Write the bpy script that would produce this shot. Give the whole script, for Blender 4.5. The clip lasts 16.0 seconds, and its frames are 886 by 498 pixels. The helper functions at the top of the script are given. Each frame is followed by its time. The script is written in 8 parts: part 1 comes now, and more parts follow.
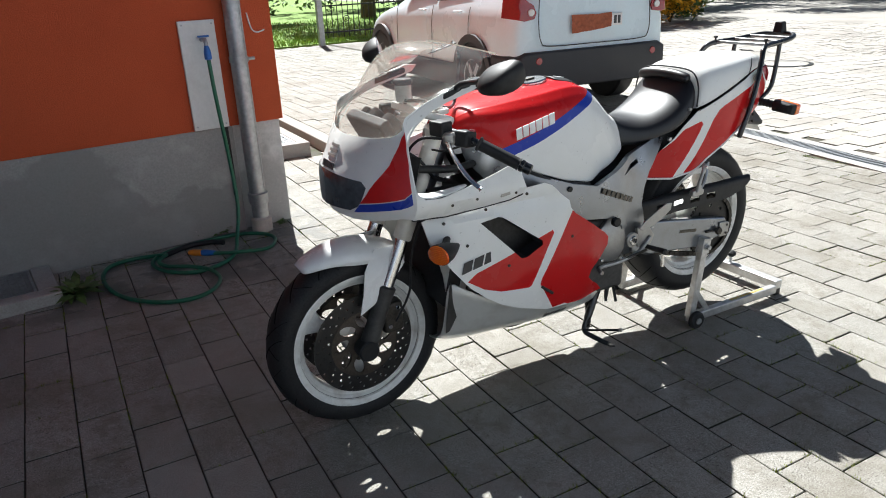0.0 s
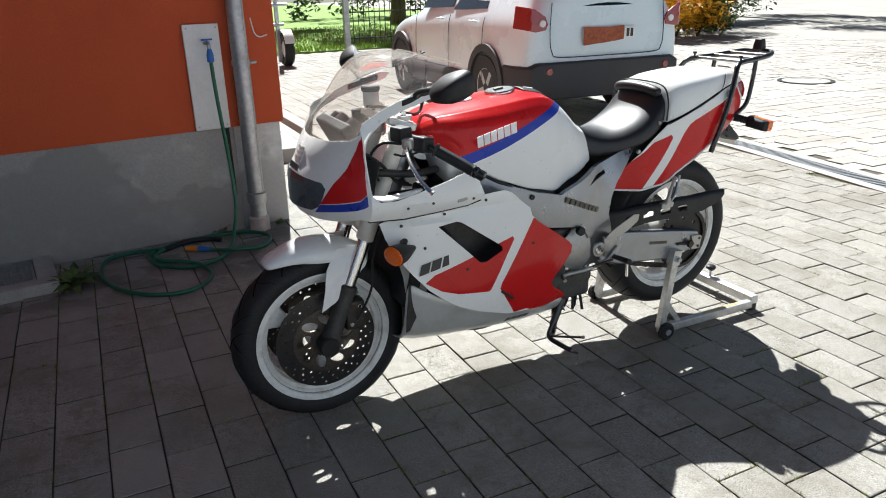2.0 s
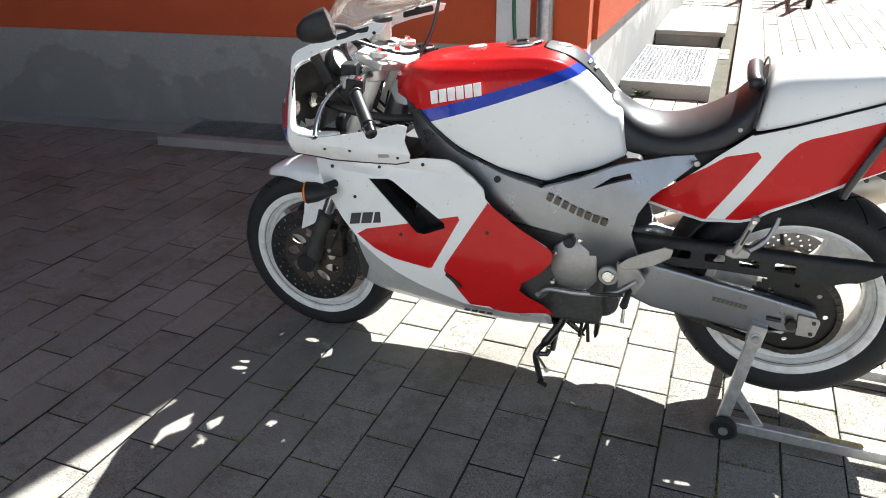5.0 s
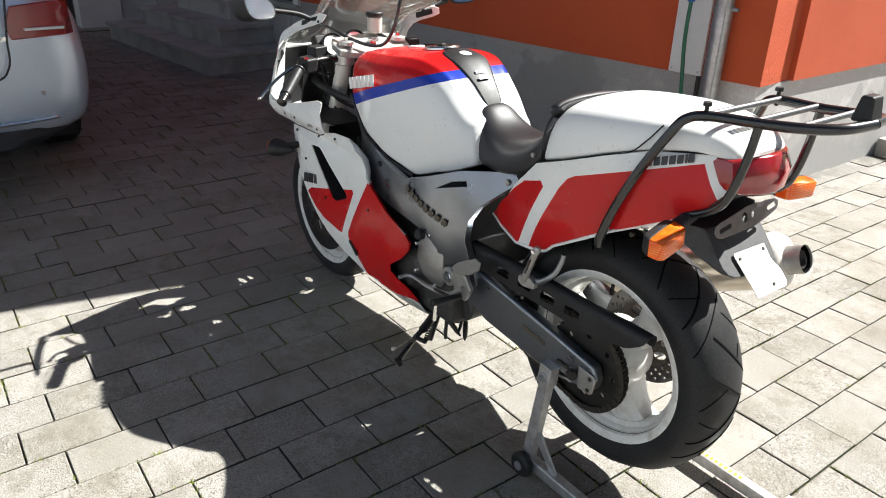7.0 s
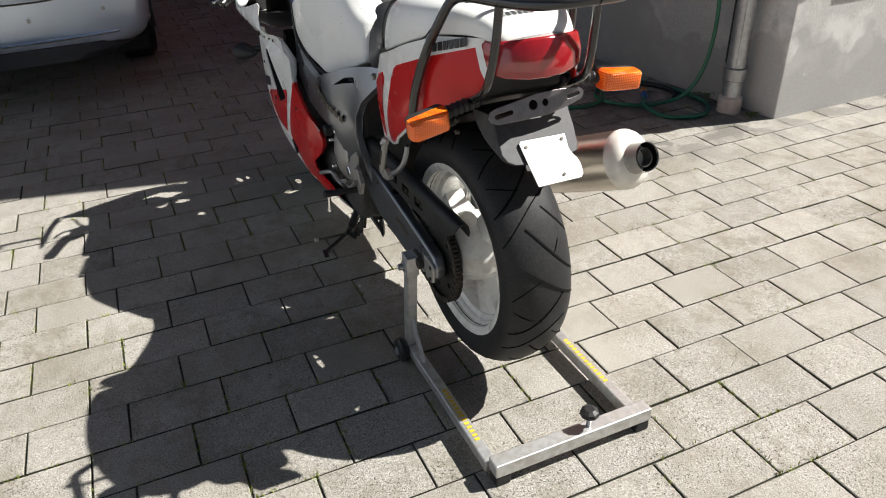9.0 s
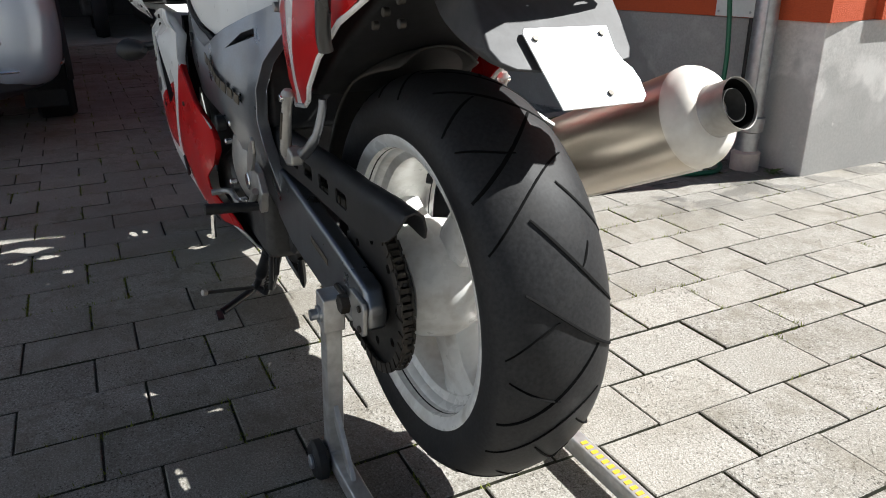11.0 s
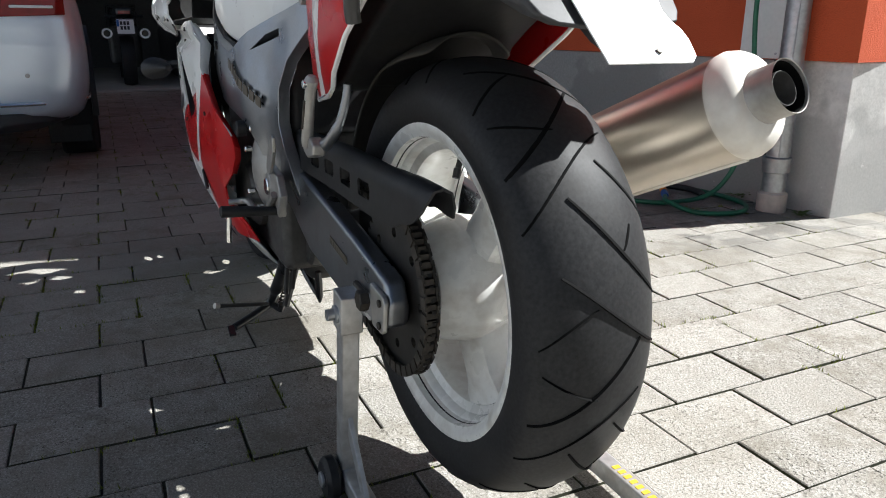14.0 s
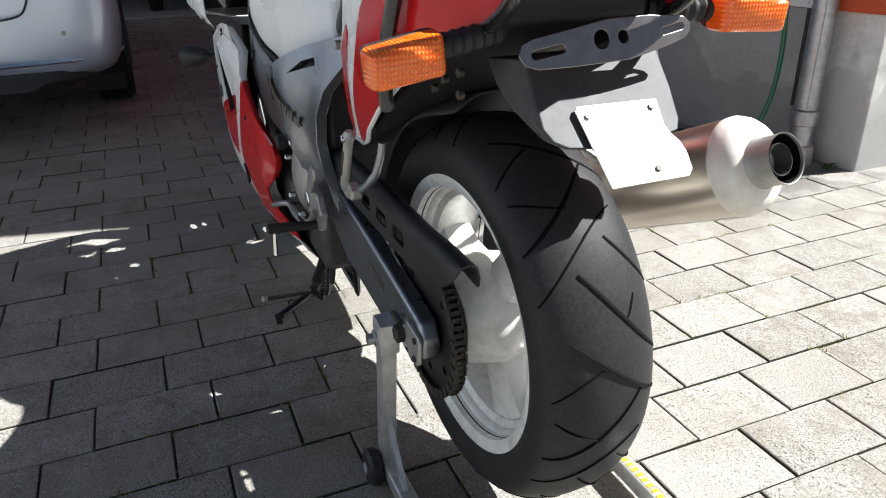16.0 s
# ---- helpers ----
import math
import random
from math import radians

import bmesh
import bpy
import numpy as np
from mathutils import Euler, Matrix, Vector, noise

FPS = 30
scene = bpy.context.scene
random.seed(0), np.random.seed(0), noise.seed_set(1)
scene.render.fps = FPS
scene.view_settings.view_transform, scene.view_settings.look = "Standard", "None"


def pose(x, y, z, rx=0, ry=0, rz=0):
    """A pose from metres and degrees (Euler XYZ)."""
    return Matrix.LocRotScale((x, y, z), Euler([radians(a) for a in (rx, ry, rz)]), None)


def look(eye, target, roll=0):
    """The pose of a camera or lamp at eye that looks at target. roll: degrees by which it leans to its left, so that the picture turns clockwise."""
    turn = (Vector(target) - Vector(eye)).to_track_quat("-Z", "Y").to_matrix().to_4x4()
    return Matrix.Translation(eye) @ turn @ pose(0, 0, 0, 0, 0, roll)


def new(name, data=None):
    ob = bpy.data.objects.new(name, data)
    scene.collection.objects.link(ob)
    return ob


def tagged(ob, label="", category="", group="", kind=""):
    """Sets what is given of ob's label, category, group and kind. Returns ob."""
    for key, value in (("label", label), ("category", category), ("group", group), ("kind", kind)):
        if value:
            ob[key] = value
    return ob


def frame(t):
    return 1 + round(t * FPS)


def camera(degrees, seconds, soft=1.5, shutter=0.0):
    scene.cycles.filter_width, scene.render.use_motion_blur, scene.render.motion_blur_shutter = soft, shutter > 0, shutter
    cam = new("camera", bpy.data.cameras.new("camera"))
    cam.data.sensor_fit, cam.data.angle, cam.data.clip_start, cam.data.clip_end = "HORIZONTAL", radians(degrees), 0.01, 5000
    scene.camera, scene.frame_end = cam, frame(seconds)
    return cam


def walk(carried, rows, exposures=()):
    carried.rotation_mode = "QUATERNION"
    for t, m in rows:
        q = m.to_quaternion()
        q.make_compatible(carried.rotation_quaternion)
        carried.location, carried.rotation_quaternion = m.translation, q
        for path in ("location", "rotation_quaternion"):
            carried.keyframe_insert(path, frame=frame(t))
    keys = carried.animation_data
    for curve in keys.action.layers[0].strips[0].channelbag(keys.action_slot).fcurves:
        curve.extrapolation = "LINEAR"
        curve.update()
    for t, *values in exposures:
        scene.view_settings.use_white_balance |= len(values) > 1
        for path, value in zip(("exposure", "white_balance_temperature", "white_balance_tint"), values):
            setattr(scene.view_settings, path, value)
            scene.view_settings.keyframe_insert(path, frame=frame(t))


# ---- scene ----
cam = camera(63.3, 16.0, soft=1.0)
PATH = [
    (0, (-0.712, -1.992, 1.379), (0.161, -0.342, 0.661), -2.7),
    (0.5, (-0.672, -2.039, 1.385), (0.175, -0.369, 0.683), -3.8),
    (1, (-0.635, -2.055, 1.392), (0.251, -0.406, 0.686), -3.0),
    (1.5, (-0.617, -2.082, 1.39), (0.252, -0.419, 0.699), -2.6),
    (2, (-0.558, -2.151, 1.382), (0.252, -0.46, 0.686), -1.5),
    (2.5, (-0.348, -2.12, 1.382), (0.374, -0.381, 0.71), -2.1),
    (3, (-0.073, -2.053, 1.375), (0.536, -0.314, 0.597), -3.4),
    (3.2, (0.034, -2.056, 1.368), (0.496, -0.266, 0.603), -2.8),
    (5.3, (1.433, -1.925, 1.388), (0.694, -0.287, 0.511), -1.2),
    (5.5, (1.557, -1.884, 1.366), (0.772, -0.239, 0.545), -1.0),
    (6, (1.902, -1.667, 1.408), (0.874, -0.193, 0.53), -1.4),
    (6.5, (2.235, -1.496, 1.417), (0.954, -0.232, 0.545), 1.2),
    (7, (2.460, -1.289, 1.399), (1.010, -0.208, 0.546), 1.5),
    (7.5, (2.554, -1.014, 1.387), (1.000, -0.173, 0.45), -0.1),
    (8, (2.737, -0.853, 1.373), (1.116, -0.195, 0.404), 0.8),
    (8.5, (2.896, -0.741, 1.349), (1.288, -0.076, 0.363), -0.9),
    (9, (2.936, -0.716, 1.343), (1.353, -0.041, 0.324), -2.2),
    (9.5, (2.841, -0.669, 1.288), (1.233, 0.03, 0.326), -1.2),
    (9.7, (2.718, -0.607, 1.233), (1.147, 0.117, 0.229), -0.3),
    (11.8, (2.368, -0.432, 0.738), (0.660, 0.423, 0.144), -1.4),
    (12, (2.357, -0.428, 0.736), (0.650, 0.425, 0.138), -1.7),
    (12.5, (2.366, -0.439, 0.744), (0.673, 0.449, 0.157), -0.7),
    (13, (2.370, -0.44, 0.743), (0.655, 0.39, 0.137), -1.4),
    (13.5, (2.376, -0.443, 0.745), (0.654, 0.37, 0.133), -0.9),
    (14, (2.378, -0.452, 0.747), (0.643, 0.35, 0.157), 0.2),
    (14.5, (2.381, -0.437, 0.745), (0.651, 0.361, 0.138), -1.0),
    (15, (2.383, -0.434, 0.743), (0.643, 0.333, 0.125), -0.8),
    (15.5, (2.380, -0.451, 0.756), (0.638, 0.331, 0.163), -1.0),
    (16, (2.417, -0.466, 0.972), (0.732, 0.224, 0.146), -1.2),
]
EXPOSURES = [(0, 1.32, 6050, 7), (3.2, 1.32, 6050, 7), (5.5, 1.9, 6200, 8), (6.0, 1.4, 6250, 8), (6.5, 1.28, 6300, 8), (7.0, 1.46, 6300, 8), (8.0, 1.37, 6400, 9), (8.5, 1.15, 6450, 9), (9.7, 1.05, 6400, 9), (12, 1.25, 6050, 8), (13.5, 1.27, 6050, 8), (15.0, 1.38, 6050, 8), (16, 1.5, 6050, 8)]
walk(cam, [(t, look(eye, target, roll)) for t, eye, target, roll in PATH], EXPOSURES)

# ---- world and sun ----
SUN_AZ, SUN_EL = math.atan2(0.238, 0.971), radians(47.5)   # from +y towards +x
world = bpy.data.worlds.new("world")
scene.world = world
world.use_nodes = True
wn = world.node_tree
sky = wn.nodes.new("ShaderNodeTexSky")
sky.sky_type, sky.sun_disc = "NISHITA", False
sky.sun_elevation, sky.sun_rotation = SUN_EL, SUN_AZ
wn.links.new(sky.outputs[0], wn.nodes["Background"].inputs[0])
wn.nodes["Background"].inputs[1].default_value = 0.017
sun_data = bpy.data.lights.new("sun", "SUN")
sun_data.energy, sun_data.angle, sun_data.color = 5.0, radians(0.53), (1.0, 0.967, 0.91)
sun = new("sun", sun_data)
to_sun = Vector((math.sin(SUN_AZ) * math.cos(SUN_EL), math.cos(SUN_AZ) * math.cos(SUN_EL), math.sin(SUN_EL)))
sun.matrix_world = Matrix.Translation(to_sun * 40) @ to_sun.to_track_quat("Z", "Y").to_matrix().to_4x4()

# ---- materials ----
def nodes_of(name):
    m = bpy.data.materials.new(name)
    m.use_nodes = True
    nt = m.node_tree
    return m, nt, nt.nodes["Principled BSDF"]


def math_node(nt, op, a, b=None, c=None):
    n = nt.nodes.new("ShaderNodeMath")
    n.operation = op
    for i, v in enumerate((a, b, c)):
        if v is None:
            continue
        if isinstance(v, (int, float)):
            n.inputs[i].default_value = v
        else:
            nt.links.new(v, n.inputs[i])
    return n.outputs[0]


def mix_node(nt, fac, a, b):
    n = nt.nodes.new("ShaderNodeMix")
    n.data_type = "RGBA"
    for i, v in ((0, fac), (6, a), (7, b)):
        if isinstance(v, (int, float)):
            n.inputs[i].default_value = v
        elif isinstance(v, tuple):
            n.inputs[i].default_value = (*v, 1.0)
        else:
            nt.links.new(v, n.inputs[i])
    return n.outputs[2]


def noise_node(nt, scale, detail=4.0, vec=None, rough=0.55):
    n = nt.nodes.new("ShaderNodeTexNoise")
    n.inputs["Scale"].default_value, n.inputs["Detail"].default_value, n.inputs["Roughness"].default_value = scale, detail, rough
    if vec is not None:
        nt.links.new(vec, n.inputs["Vector"])
    return n.outputs["Fac"]


def ramp(nt, fac, lo, hi):
    """0 below lo, 1 above hi."""
    n = nt.nodes.new("ShaderNodeMapRange")
    nt.links.new(fac, n.inputs[0])
    n.inputs[1].default_value, n.inputs[2].default_value = lo, hi
    return n.outputs[0]


def place_of(nt):
    """World position of the surface point."""
    return nt.nodes.new("ShaderNodeNewGeometry").outputs["Position"]


def bump_in(nt, bsdf, height, strength, distance):
    n = nt.nodes.new("ShaderNodeBump")
    n.inputs["Strength"].default_value, n.inputs["Distance"].default_value = strength, distance
    nt.links.new(height, n.inputs["Height"])
    nt.links.new(n.outputs[0], bsdf.inputs["Normal"])


def surface(name, color, rough=0.5, metal=0.0, grain=40.0, vary=0.12, bump=0.0, depth=0.002, dirt=None, dirt_amount=0.0, dirt_scale=3.0, coat=0.0, per_piece=0.0, gloss_vary=0.3):
    """A plain solid material with fine grain, broad stains and optional dirt patches."""
    m, nt, b = nodes_of(name)
    p = place_of(nt)
    fine, broad = noise_node(nt, grain, 5, p), noise_node(nt, dirt_scale, 4, p)
    dark, light = tuple(c * (1 - vary) for c in color), tuple(min(1, c * (1 + vary)) for c in color)
    col = mix_node(nt, ramp(nt, fine, 0.3, 0.7), dark, light)
    if dirt:
        col = mix_node(nt, math_node(nt, "MULTIPLY", ramp(nt, broad, 0.48, 0.72), dirt_amount), col, dirt)
    if per_piece:
        info = nt.nodes.new("ShaderNodeObjectInfo")
        isl = nt.nodes.new("ShaderNodeNewGeometry").outputs["Random Per Island"]
        r = math_node(nt, "FRACT", math_node(nt, "ADD", info.outputs["Random"], isl))
        tone = math_node(nt, "MULTIPLY_ADD", r, 2 * per_piece, 1 - per_piece)
        h = nt.nodes.new("ShaderNodeHueSaturation")
        nt.links.new(col, h.inputs["Color"])
        nt.links.new(tone, h.inputs["Value"])
        col = h.outputs[0]
    nt.links.new(col, b.inputs["Base Color"])
    nt.links.new(math_node(nt, "MULTIPLY_ADD", broad, gloss_vary, rough - gloss_vary / 2), b.inputs["Roughness"])
    b.inputs["Metallic"].default_value = metal
    b.inputs["Coat Weight"].default_value = coat
    b.inputs["Coat Roughness"].default_value = 0.06
    if bump:
        bump_in(nt, b, fine, bump, depth)
    return m


def inside(nt, x, z, poly):
    """1 inside a convex polygon of (x, z), given counter-clockwise."""
    res = None
    for (ax, az), (bx, bz) in zip(poly, poly[1:] + poly[:1]):
        nx, nz = -(bz - az), bx - ax
        d = math_node(nt, "ADD", math_node(nt, "MULTIPLY", x, nx), math_node(nt, "MULTIPLY_ADD", z, nz, -(nx * ax + nz * az)))
        t = math_node(nt, "GREATER_THAN", d, 0.0)
        res = t if res is None else math_node(nt, "MULTIPLY", res, t)
    return res


WHITE, RED, BLUE = (0.82, 0.82, 0.80), (0.52, 0.011, 0.012), (0.018, 0.045, 0.36)


def paint(name, fields):
    """Clear-coated paint: white with coloured fields [(colour, polygons in x and z)]."""
    m, nt, b = nodes_of(name)
    p = place_of(nt)
    xyz = nt.nodes.new("ShaderNodeSeparateXYZ")
    nt.links.new(p, xyz.inputs[0])
    x, z = xyz.outputs[0], xyz.outputs[2]
    broad, fine = noise_node(nt, 5, 4, p), noise_node(nt, 160, 3, p)
    col = mix_node(nt, ramp(nt, broad, 0.35, 0.75), WHITE, tuple(c * f for c, f in zip(WHITE, (0.95, 0.945, 0.92))))
    for colour, polys in fields:
        for poly in polys:
            area = sum(a[0] * c[1] - c[0] * a[1] for a, c in zip(poly, poly[1:] + poly[:1]))
            col = mix_node(nt, inside(nt, x, z, list(poly) if area > 0 else list(poly)[::-1]), col, colour)
    speck = math_node(nt, "MULTIPLY", ramp(nt, noise_node(nt, 90, 2, p), 0.70, 0.74), 0.35)
    col = mix_node(nt, speck, col, (0.25, 0.22, 0.19))
    nt.links.new(col, b.inputs["Base Color"])
    nt.links.new(math_node(nt, "MULTIPLY_ADD", broad, 0.15, 0.20), b.inputs["Roughness"])
    b.inputs["Coat Weight"].default_value, b.inputs["Coat Roughness"].default_value = 0.3, 0.04
    b.inputs["Specular IOR Level"].default_value = 0.15
    return m


def thin_clear(name, tint, gloss=0.12, haze=0.12):
    """Thin clear plastic: mostly see-through, a little gloss, a little milky scatter."""
    m, nt, b = nodes_of(name)
    out = nt.nodes["Material Output"]
    tr, gl, df, dd = (nt.nodes.new("ShaderNodeBsdf" + k) for k in ("Transparent", "Glossy", "Translucent", "Diffuse"))
    tr.inputs[0].default_value = (*tint, 1)
    gl.inputs["Roughness"].default_value = 0.07
    df.inputs[0].default_value = dd.inputs[0].default_value = (0.80, 0.78, 0.70, 1)
    both_ways = nt.nodes.new("ShaderNodeMixShader")
    nt.links.new(df.outputs[0], both_ways.inputs[1])
    nt.links.new(dd.outputs[0], both_ways.inputs[2])
    p = place_of(nt)
    smear = math_node(nt, "MULTIPLY", ramp(nt, noise_node(nt, 5, 3, p), -0.6, 0.9), haze)
    m1, m2 = nt.nodes.new("ShaderNodeMixShader"), nt.nodes.new("ShaderNodeMixShader")
    nt.links.new(smear, m1.inputs[0])
    nt.links.new(tr.outputs[0], m1.inputs[1])
    nt.links.new(both_ways.outputs[0], m1.inputs[2])
    lw = nt.nodes.new("ShaderNodeLayerWeight")
    lw.inputs[0].default_value = 0.35
    nt.links.new(math_node(nt, "MULTIPLY_ADD", lw.outputs["Fresnel"], 0.4, gloss * 0.2), m2.inputs[0])
    nt.links.new(m1.outputs[0], m2.inputs[1])
    nt.links.new(gl.outputs[0], m2.inputs[2])
    nt.links.new(m2.outputs[0], out.inputs["Surface"])
    return m


def paver_material():
    """Washed concrete: aggregate specks, pitted and stained stones, damp patches by the tap."""
    m, nt, b = nodes_of("paver_concrete")
    p = place_of(nt)
    info = nt.nodes.new("ShaderNodeObjectInfo")
    isl = nt.nodes.new("ShaderNodeNewGeometry").outputs["Random Per Island"]
    r = math_node(nt, "FRACT", math_node(nt, "ADD", info.outputs["Random"], isl))
    r2 = math_node(nt, "FRACT", math_node(nt, "MULTIPLY", r, 7.31))
    tone = mix_node(nt, r, (0.262, 0.246, 0.217), (0.340, 0.318, 0.281))
    grain = noise_node(nt, 260, 3, p, 0.75)
    col = mix_node(nt, ramp(nt, grain, 0.50, 0.66), tone, (0.50, 0.485, 0.45))
    col = mix_node(nt, math_node(nt, "MULTIPLY", ramp(nt, grain, 0.48, 0.36), 0.5), col, (0.15, 0.142, 0.125))
    patch = noise_node(nt, 11, 10, p, 0.86)
    col = mix_node(nt, math_node(nt, "MULTIPLY", ramp(nt, patch, 0.48, 0.56), math_node(nt, "MULTIPLY_ADD", r2, 0.5, 0.10)), col, (0.175, 0.156, 0.122))
    dark = noise_node(nt, 190, 3, p, 0.7)
    worn = math_node(nt, "MULTIPLY_ADD", ramp(nt, noise_node(nt, 7, 3, p), 0.42, 0.68), math_node(nt, "MULTIPLY_ADD", r2, 1.0, 0.25), 0.42)
    pits = math_node(nt, "MULTIPLY", ramp(nt, dark, 0.575, 0.635), math_node(nt, "MINIMUM", worn, 0.95))
    col = mix_node(nt, pits, col, (0.055, 0.050, 0.042))
    stain = math_node(nt, "MULTIPLY", ramp(nt, noise_node(nt, 2.3, 5, p), 0.48, 0.68), 0.5)
    col = mix_node(nt, stain, col, (0.165, 0.143, 0.105))
    xyz = nt.nodes.new("ShaderNodeSeparateXYZ")
    nt.links.new(p, xyz.inputs[0])
    near_tap = math_node(nt, "MULTIPLY", ramp(nt, xyz.outputs[1], 1.25, 1.5), ramp(nt, math_node(nt, "ABSOLUTE", math_node(nt, "ADD", xyz.outputs[0], 0.5)), 1.3, 0.9))
    damp = math_node(nt, "MULTIPLY", near_tap, ramp(nt, noise_node(nt, 4.5, 3, p), 0.50, 0.53))
    col = mix_node(nt, math_node(nt, "MULTIPLY", damp, 0.6), col, (0.09, 0.085, 0.08))
    nt.links.new(col, b.inputs["Base Color"])
    nt.links.new(math_node(nt, "MULTIPLY_ADD", damp, -0.3, 0.78), b.inputs["Roughness"])
    b.inputs["Specular IOR Level"].default_value = 0.25
    bump_in(nt, b, math_node(nt, "SUBTRACT", grain, math_node(nt, "MULTIPLY", pits, 1.5)), 0.9, 0.0020)
    return m


M_PAVER = paver_material()
M_JOINT = surface("joint_sand", (0.075, 0.066, 0.050), 0.95, 0, 120, 0.45, 0.6, 0.004, (0.05, 0.07, 0.018), 0.8, 6)
M_FLANK = surface("mossy_paver_flank", (0.050, 0.048, 0.032), 0.95, 0, 90, 0.4, 0.4, 0.002, (0.045, 0.06, 0.018), 0.6, 7)
M_ROAD = surface("road_setts", (0.36, 0.335, 0.30), 0.9, 0, 200, 0.2, 0.5, 0.002, (0.20, 0.18, 0.16), 0.5, 0.8, per_piece=0.12)
M_RED_RENDER = surface("red_render", (0.56, 0.095, 0.03), 0.92, 0, 240, 0.12, 1.0, 0.006, (0.36, 0.055, 0.02), 0.35, 1.6)
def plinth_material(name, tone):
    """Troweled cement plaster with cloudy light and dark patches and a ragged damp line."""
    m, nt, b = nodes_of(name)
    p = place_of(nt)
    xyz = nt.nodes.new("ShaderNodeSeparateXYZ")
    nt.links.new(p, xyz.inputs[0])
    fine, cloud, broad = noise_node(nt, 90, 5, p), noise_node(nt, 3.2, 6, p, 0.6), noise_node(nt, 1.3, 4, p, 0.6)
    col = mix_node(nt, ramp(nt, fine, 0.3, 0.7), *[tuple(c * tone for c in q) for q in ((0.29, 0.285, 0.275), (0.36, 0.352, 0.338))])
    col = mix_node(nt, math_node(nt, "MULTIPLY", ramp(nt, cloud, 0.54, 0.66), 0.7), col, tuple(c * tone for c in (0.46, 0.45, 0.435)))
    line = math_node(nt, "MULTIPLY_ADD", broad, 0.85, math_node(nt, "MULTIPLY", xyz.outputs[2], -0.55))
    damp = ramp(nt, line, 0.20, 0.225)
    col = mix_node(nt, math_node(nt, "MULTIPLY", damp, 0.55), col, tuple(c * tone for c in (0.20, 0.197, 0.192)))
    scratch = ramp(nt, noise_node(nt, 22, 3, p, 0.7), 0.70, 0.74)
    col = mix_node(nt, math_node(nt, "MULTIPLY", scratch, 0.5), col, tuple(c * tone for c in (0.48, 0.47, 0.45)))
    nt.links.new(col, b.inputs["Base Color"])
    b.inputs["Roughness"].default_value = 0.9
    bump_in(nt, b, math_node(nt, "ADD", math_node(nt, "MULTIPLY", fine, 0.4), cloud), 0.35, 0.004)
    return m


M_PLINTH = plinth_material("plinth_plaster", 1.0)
# the same plaster, coloured 1.65 times paler to stand in for sunlight
M_PLINTH_SUNLIT = plinth_material("sunlit_plinth_plaster", 1.65)
M_CONCRETE = surface("concrete", (0.38, 0.36, 0.33), 0.9, 0, 130, 0.15, 0.4, 0.002, (0.20, 0.19, 0.16), 0.5, 3)
M_GRANITE = surface("granite", (0.36, 0.355, 0.345), 0.7, 0, 300, 0.35, 0.15, 0.001, (0.13, 0.125, 0.11), 0.5, 4)
M_WHITE_WALL = surface("white_plaster", (0.72, 0.71, 0.68), 0.85, 0, 80, 0.04, 0.2, 0.001, (0.45, 0.43, 0.40), 0.4, 2)
M_WHITE_PANEL = surface("white_panel", (0.70, 0.70, 0.68), 0.45, 0, 60, 0.04, dirt=(0.45, 0.42, 0.38), dirt_amount=0.3, dirt_scale=6)
M_GALV = surface("galvanised_steel", (0.42, 0.43, 0.44), 0.45, 0.85, 45, 0.16, 0.05, 0.001, (0.26, 0.25, 0.24), 0.5, 9)
M_STAND = surface("zinc_steel", (0.58, 0.58, 0.575), 0.42, 0.75, 60, 0.14, 0.06, 0.001, (0.30, 0.25, 0.19), 0.5, 18)
M_ALU = surface("cast_aluminium", (0.40, 0.39, 0.37), 0.45, 0.7, 120, 0.08, 0.05, 0.0006, (0.24, 0.22, 0.19), 0.45, 14)
M_FRAME = surface("silver_frame_paint", (0.265, 0.28, 0.305), 0.32, 0.92, 260, 0.05, dirt=(0.22, 0.20, 0.17), dirt_amount=0.4, dirt_scale=12, coat=0.3)
M_CLAMP = surface("bright_cast_aluminium", (0.62, 0.61, 0.58), 0.38, 0.6, 120, 0.06, 0.04, 0.0006, (0.40, 0.37, 0.33), 0.3, 20)
M_CHROME = surface("chrome", (0.75, 0.75, 0.74), 0.2, 1.0, 40, 0.05)
M_MUFFLER = surface("polished_muffler", (0.50, 0.45, 0.38), 0.34, 0.95, 30, 0.05, dirt=(0.52, 0.45, 0.37), dirt_amount=0.3, dirt_scale=11, gloss_vary=0.05)
M_MUFF_END = surface("satin_muffler_end", (0.74, 0.71, 0.65), 0.6, 0.25, 60, 0.06, dirt=(0.50, 0.40, 0.28), dirt_amount=0.35, dirt_scale=16)
M_BLACK = surface("black_plastic", (0.018, 0.018, 0.019), 0.5, 0, 90, 0.25, 0.05, 0.0006, (0.05, 0.047, 0.042), 0.4, 12)
M_FENDER = surface("greyed_black_plastic", (0.045, 0.045, 0.047), 0.62, 0, 90, 0.2, 0.05, 0.0006, (0.13, 0.12, 0.11), 0.4, 10)
for m_dark, level in ((M_BLACK, 0.3), (M_FENDER, 0.5)):
    m_dark.node_tree.nodes["Principled BSDF"].inputs["Specular IOR Level"].default_value = level
M_BLACK_GLOSS = surface("black_lacquer", (0.012, 0.012, 0.013), 0.28, 0, 60, 0.2, coat=0.4)
M_SEAT = surface("black_vinyl", (0.014, 0.014, 0.016), 0.42, 0, 350, 0.25, 0.18, 0.0008, (0.03, 0.03, 0.03), 0.3, 8)
M_RUBBER = surface("tyre_rubber", (0.023, 0.023, 0.024), 0.55, 0, 180, 0.3, 0.12, 0.0008, (0.040, 0.038, 0.035), 0.45, 14)
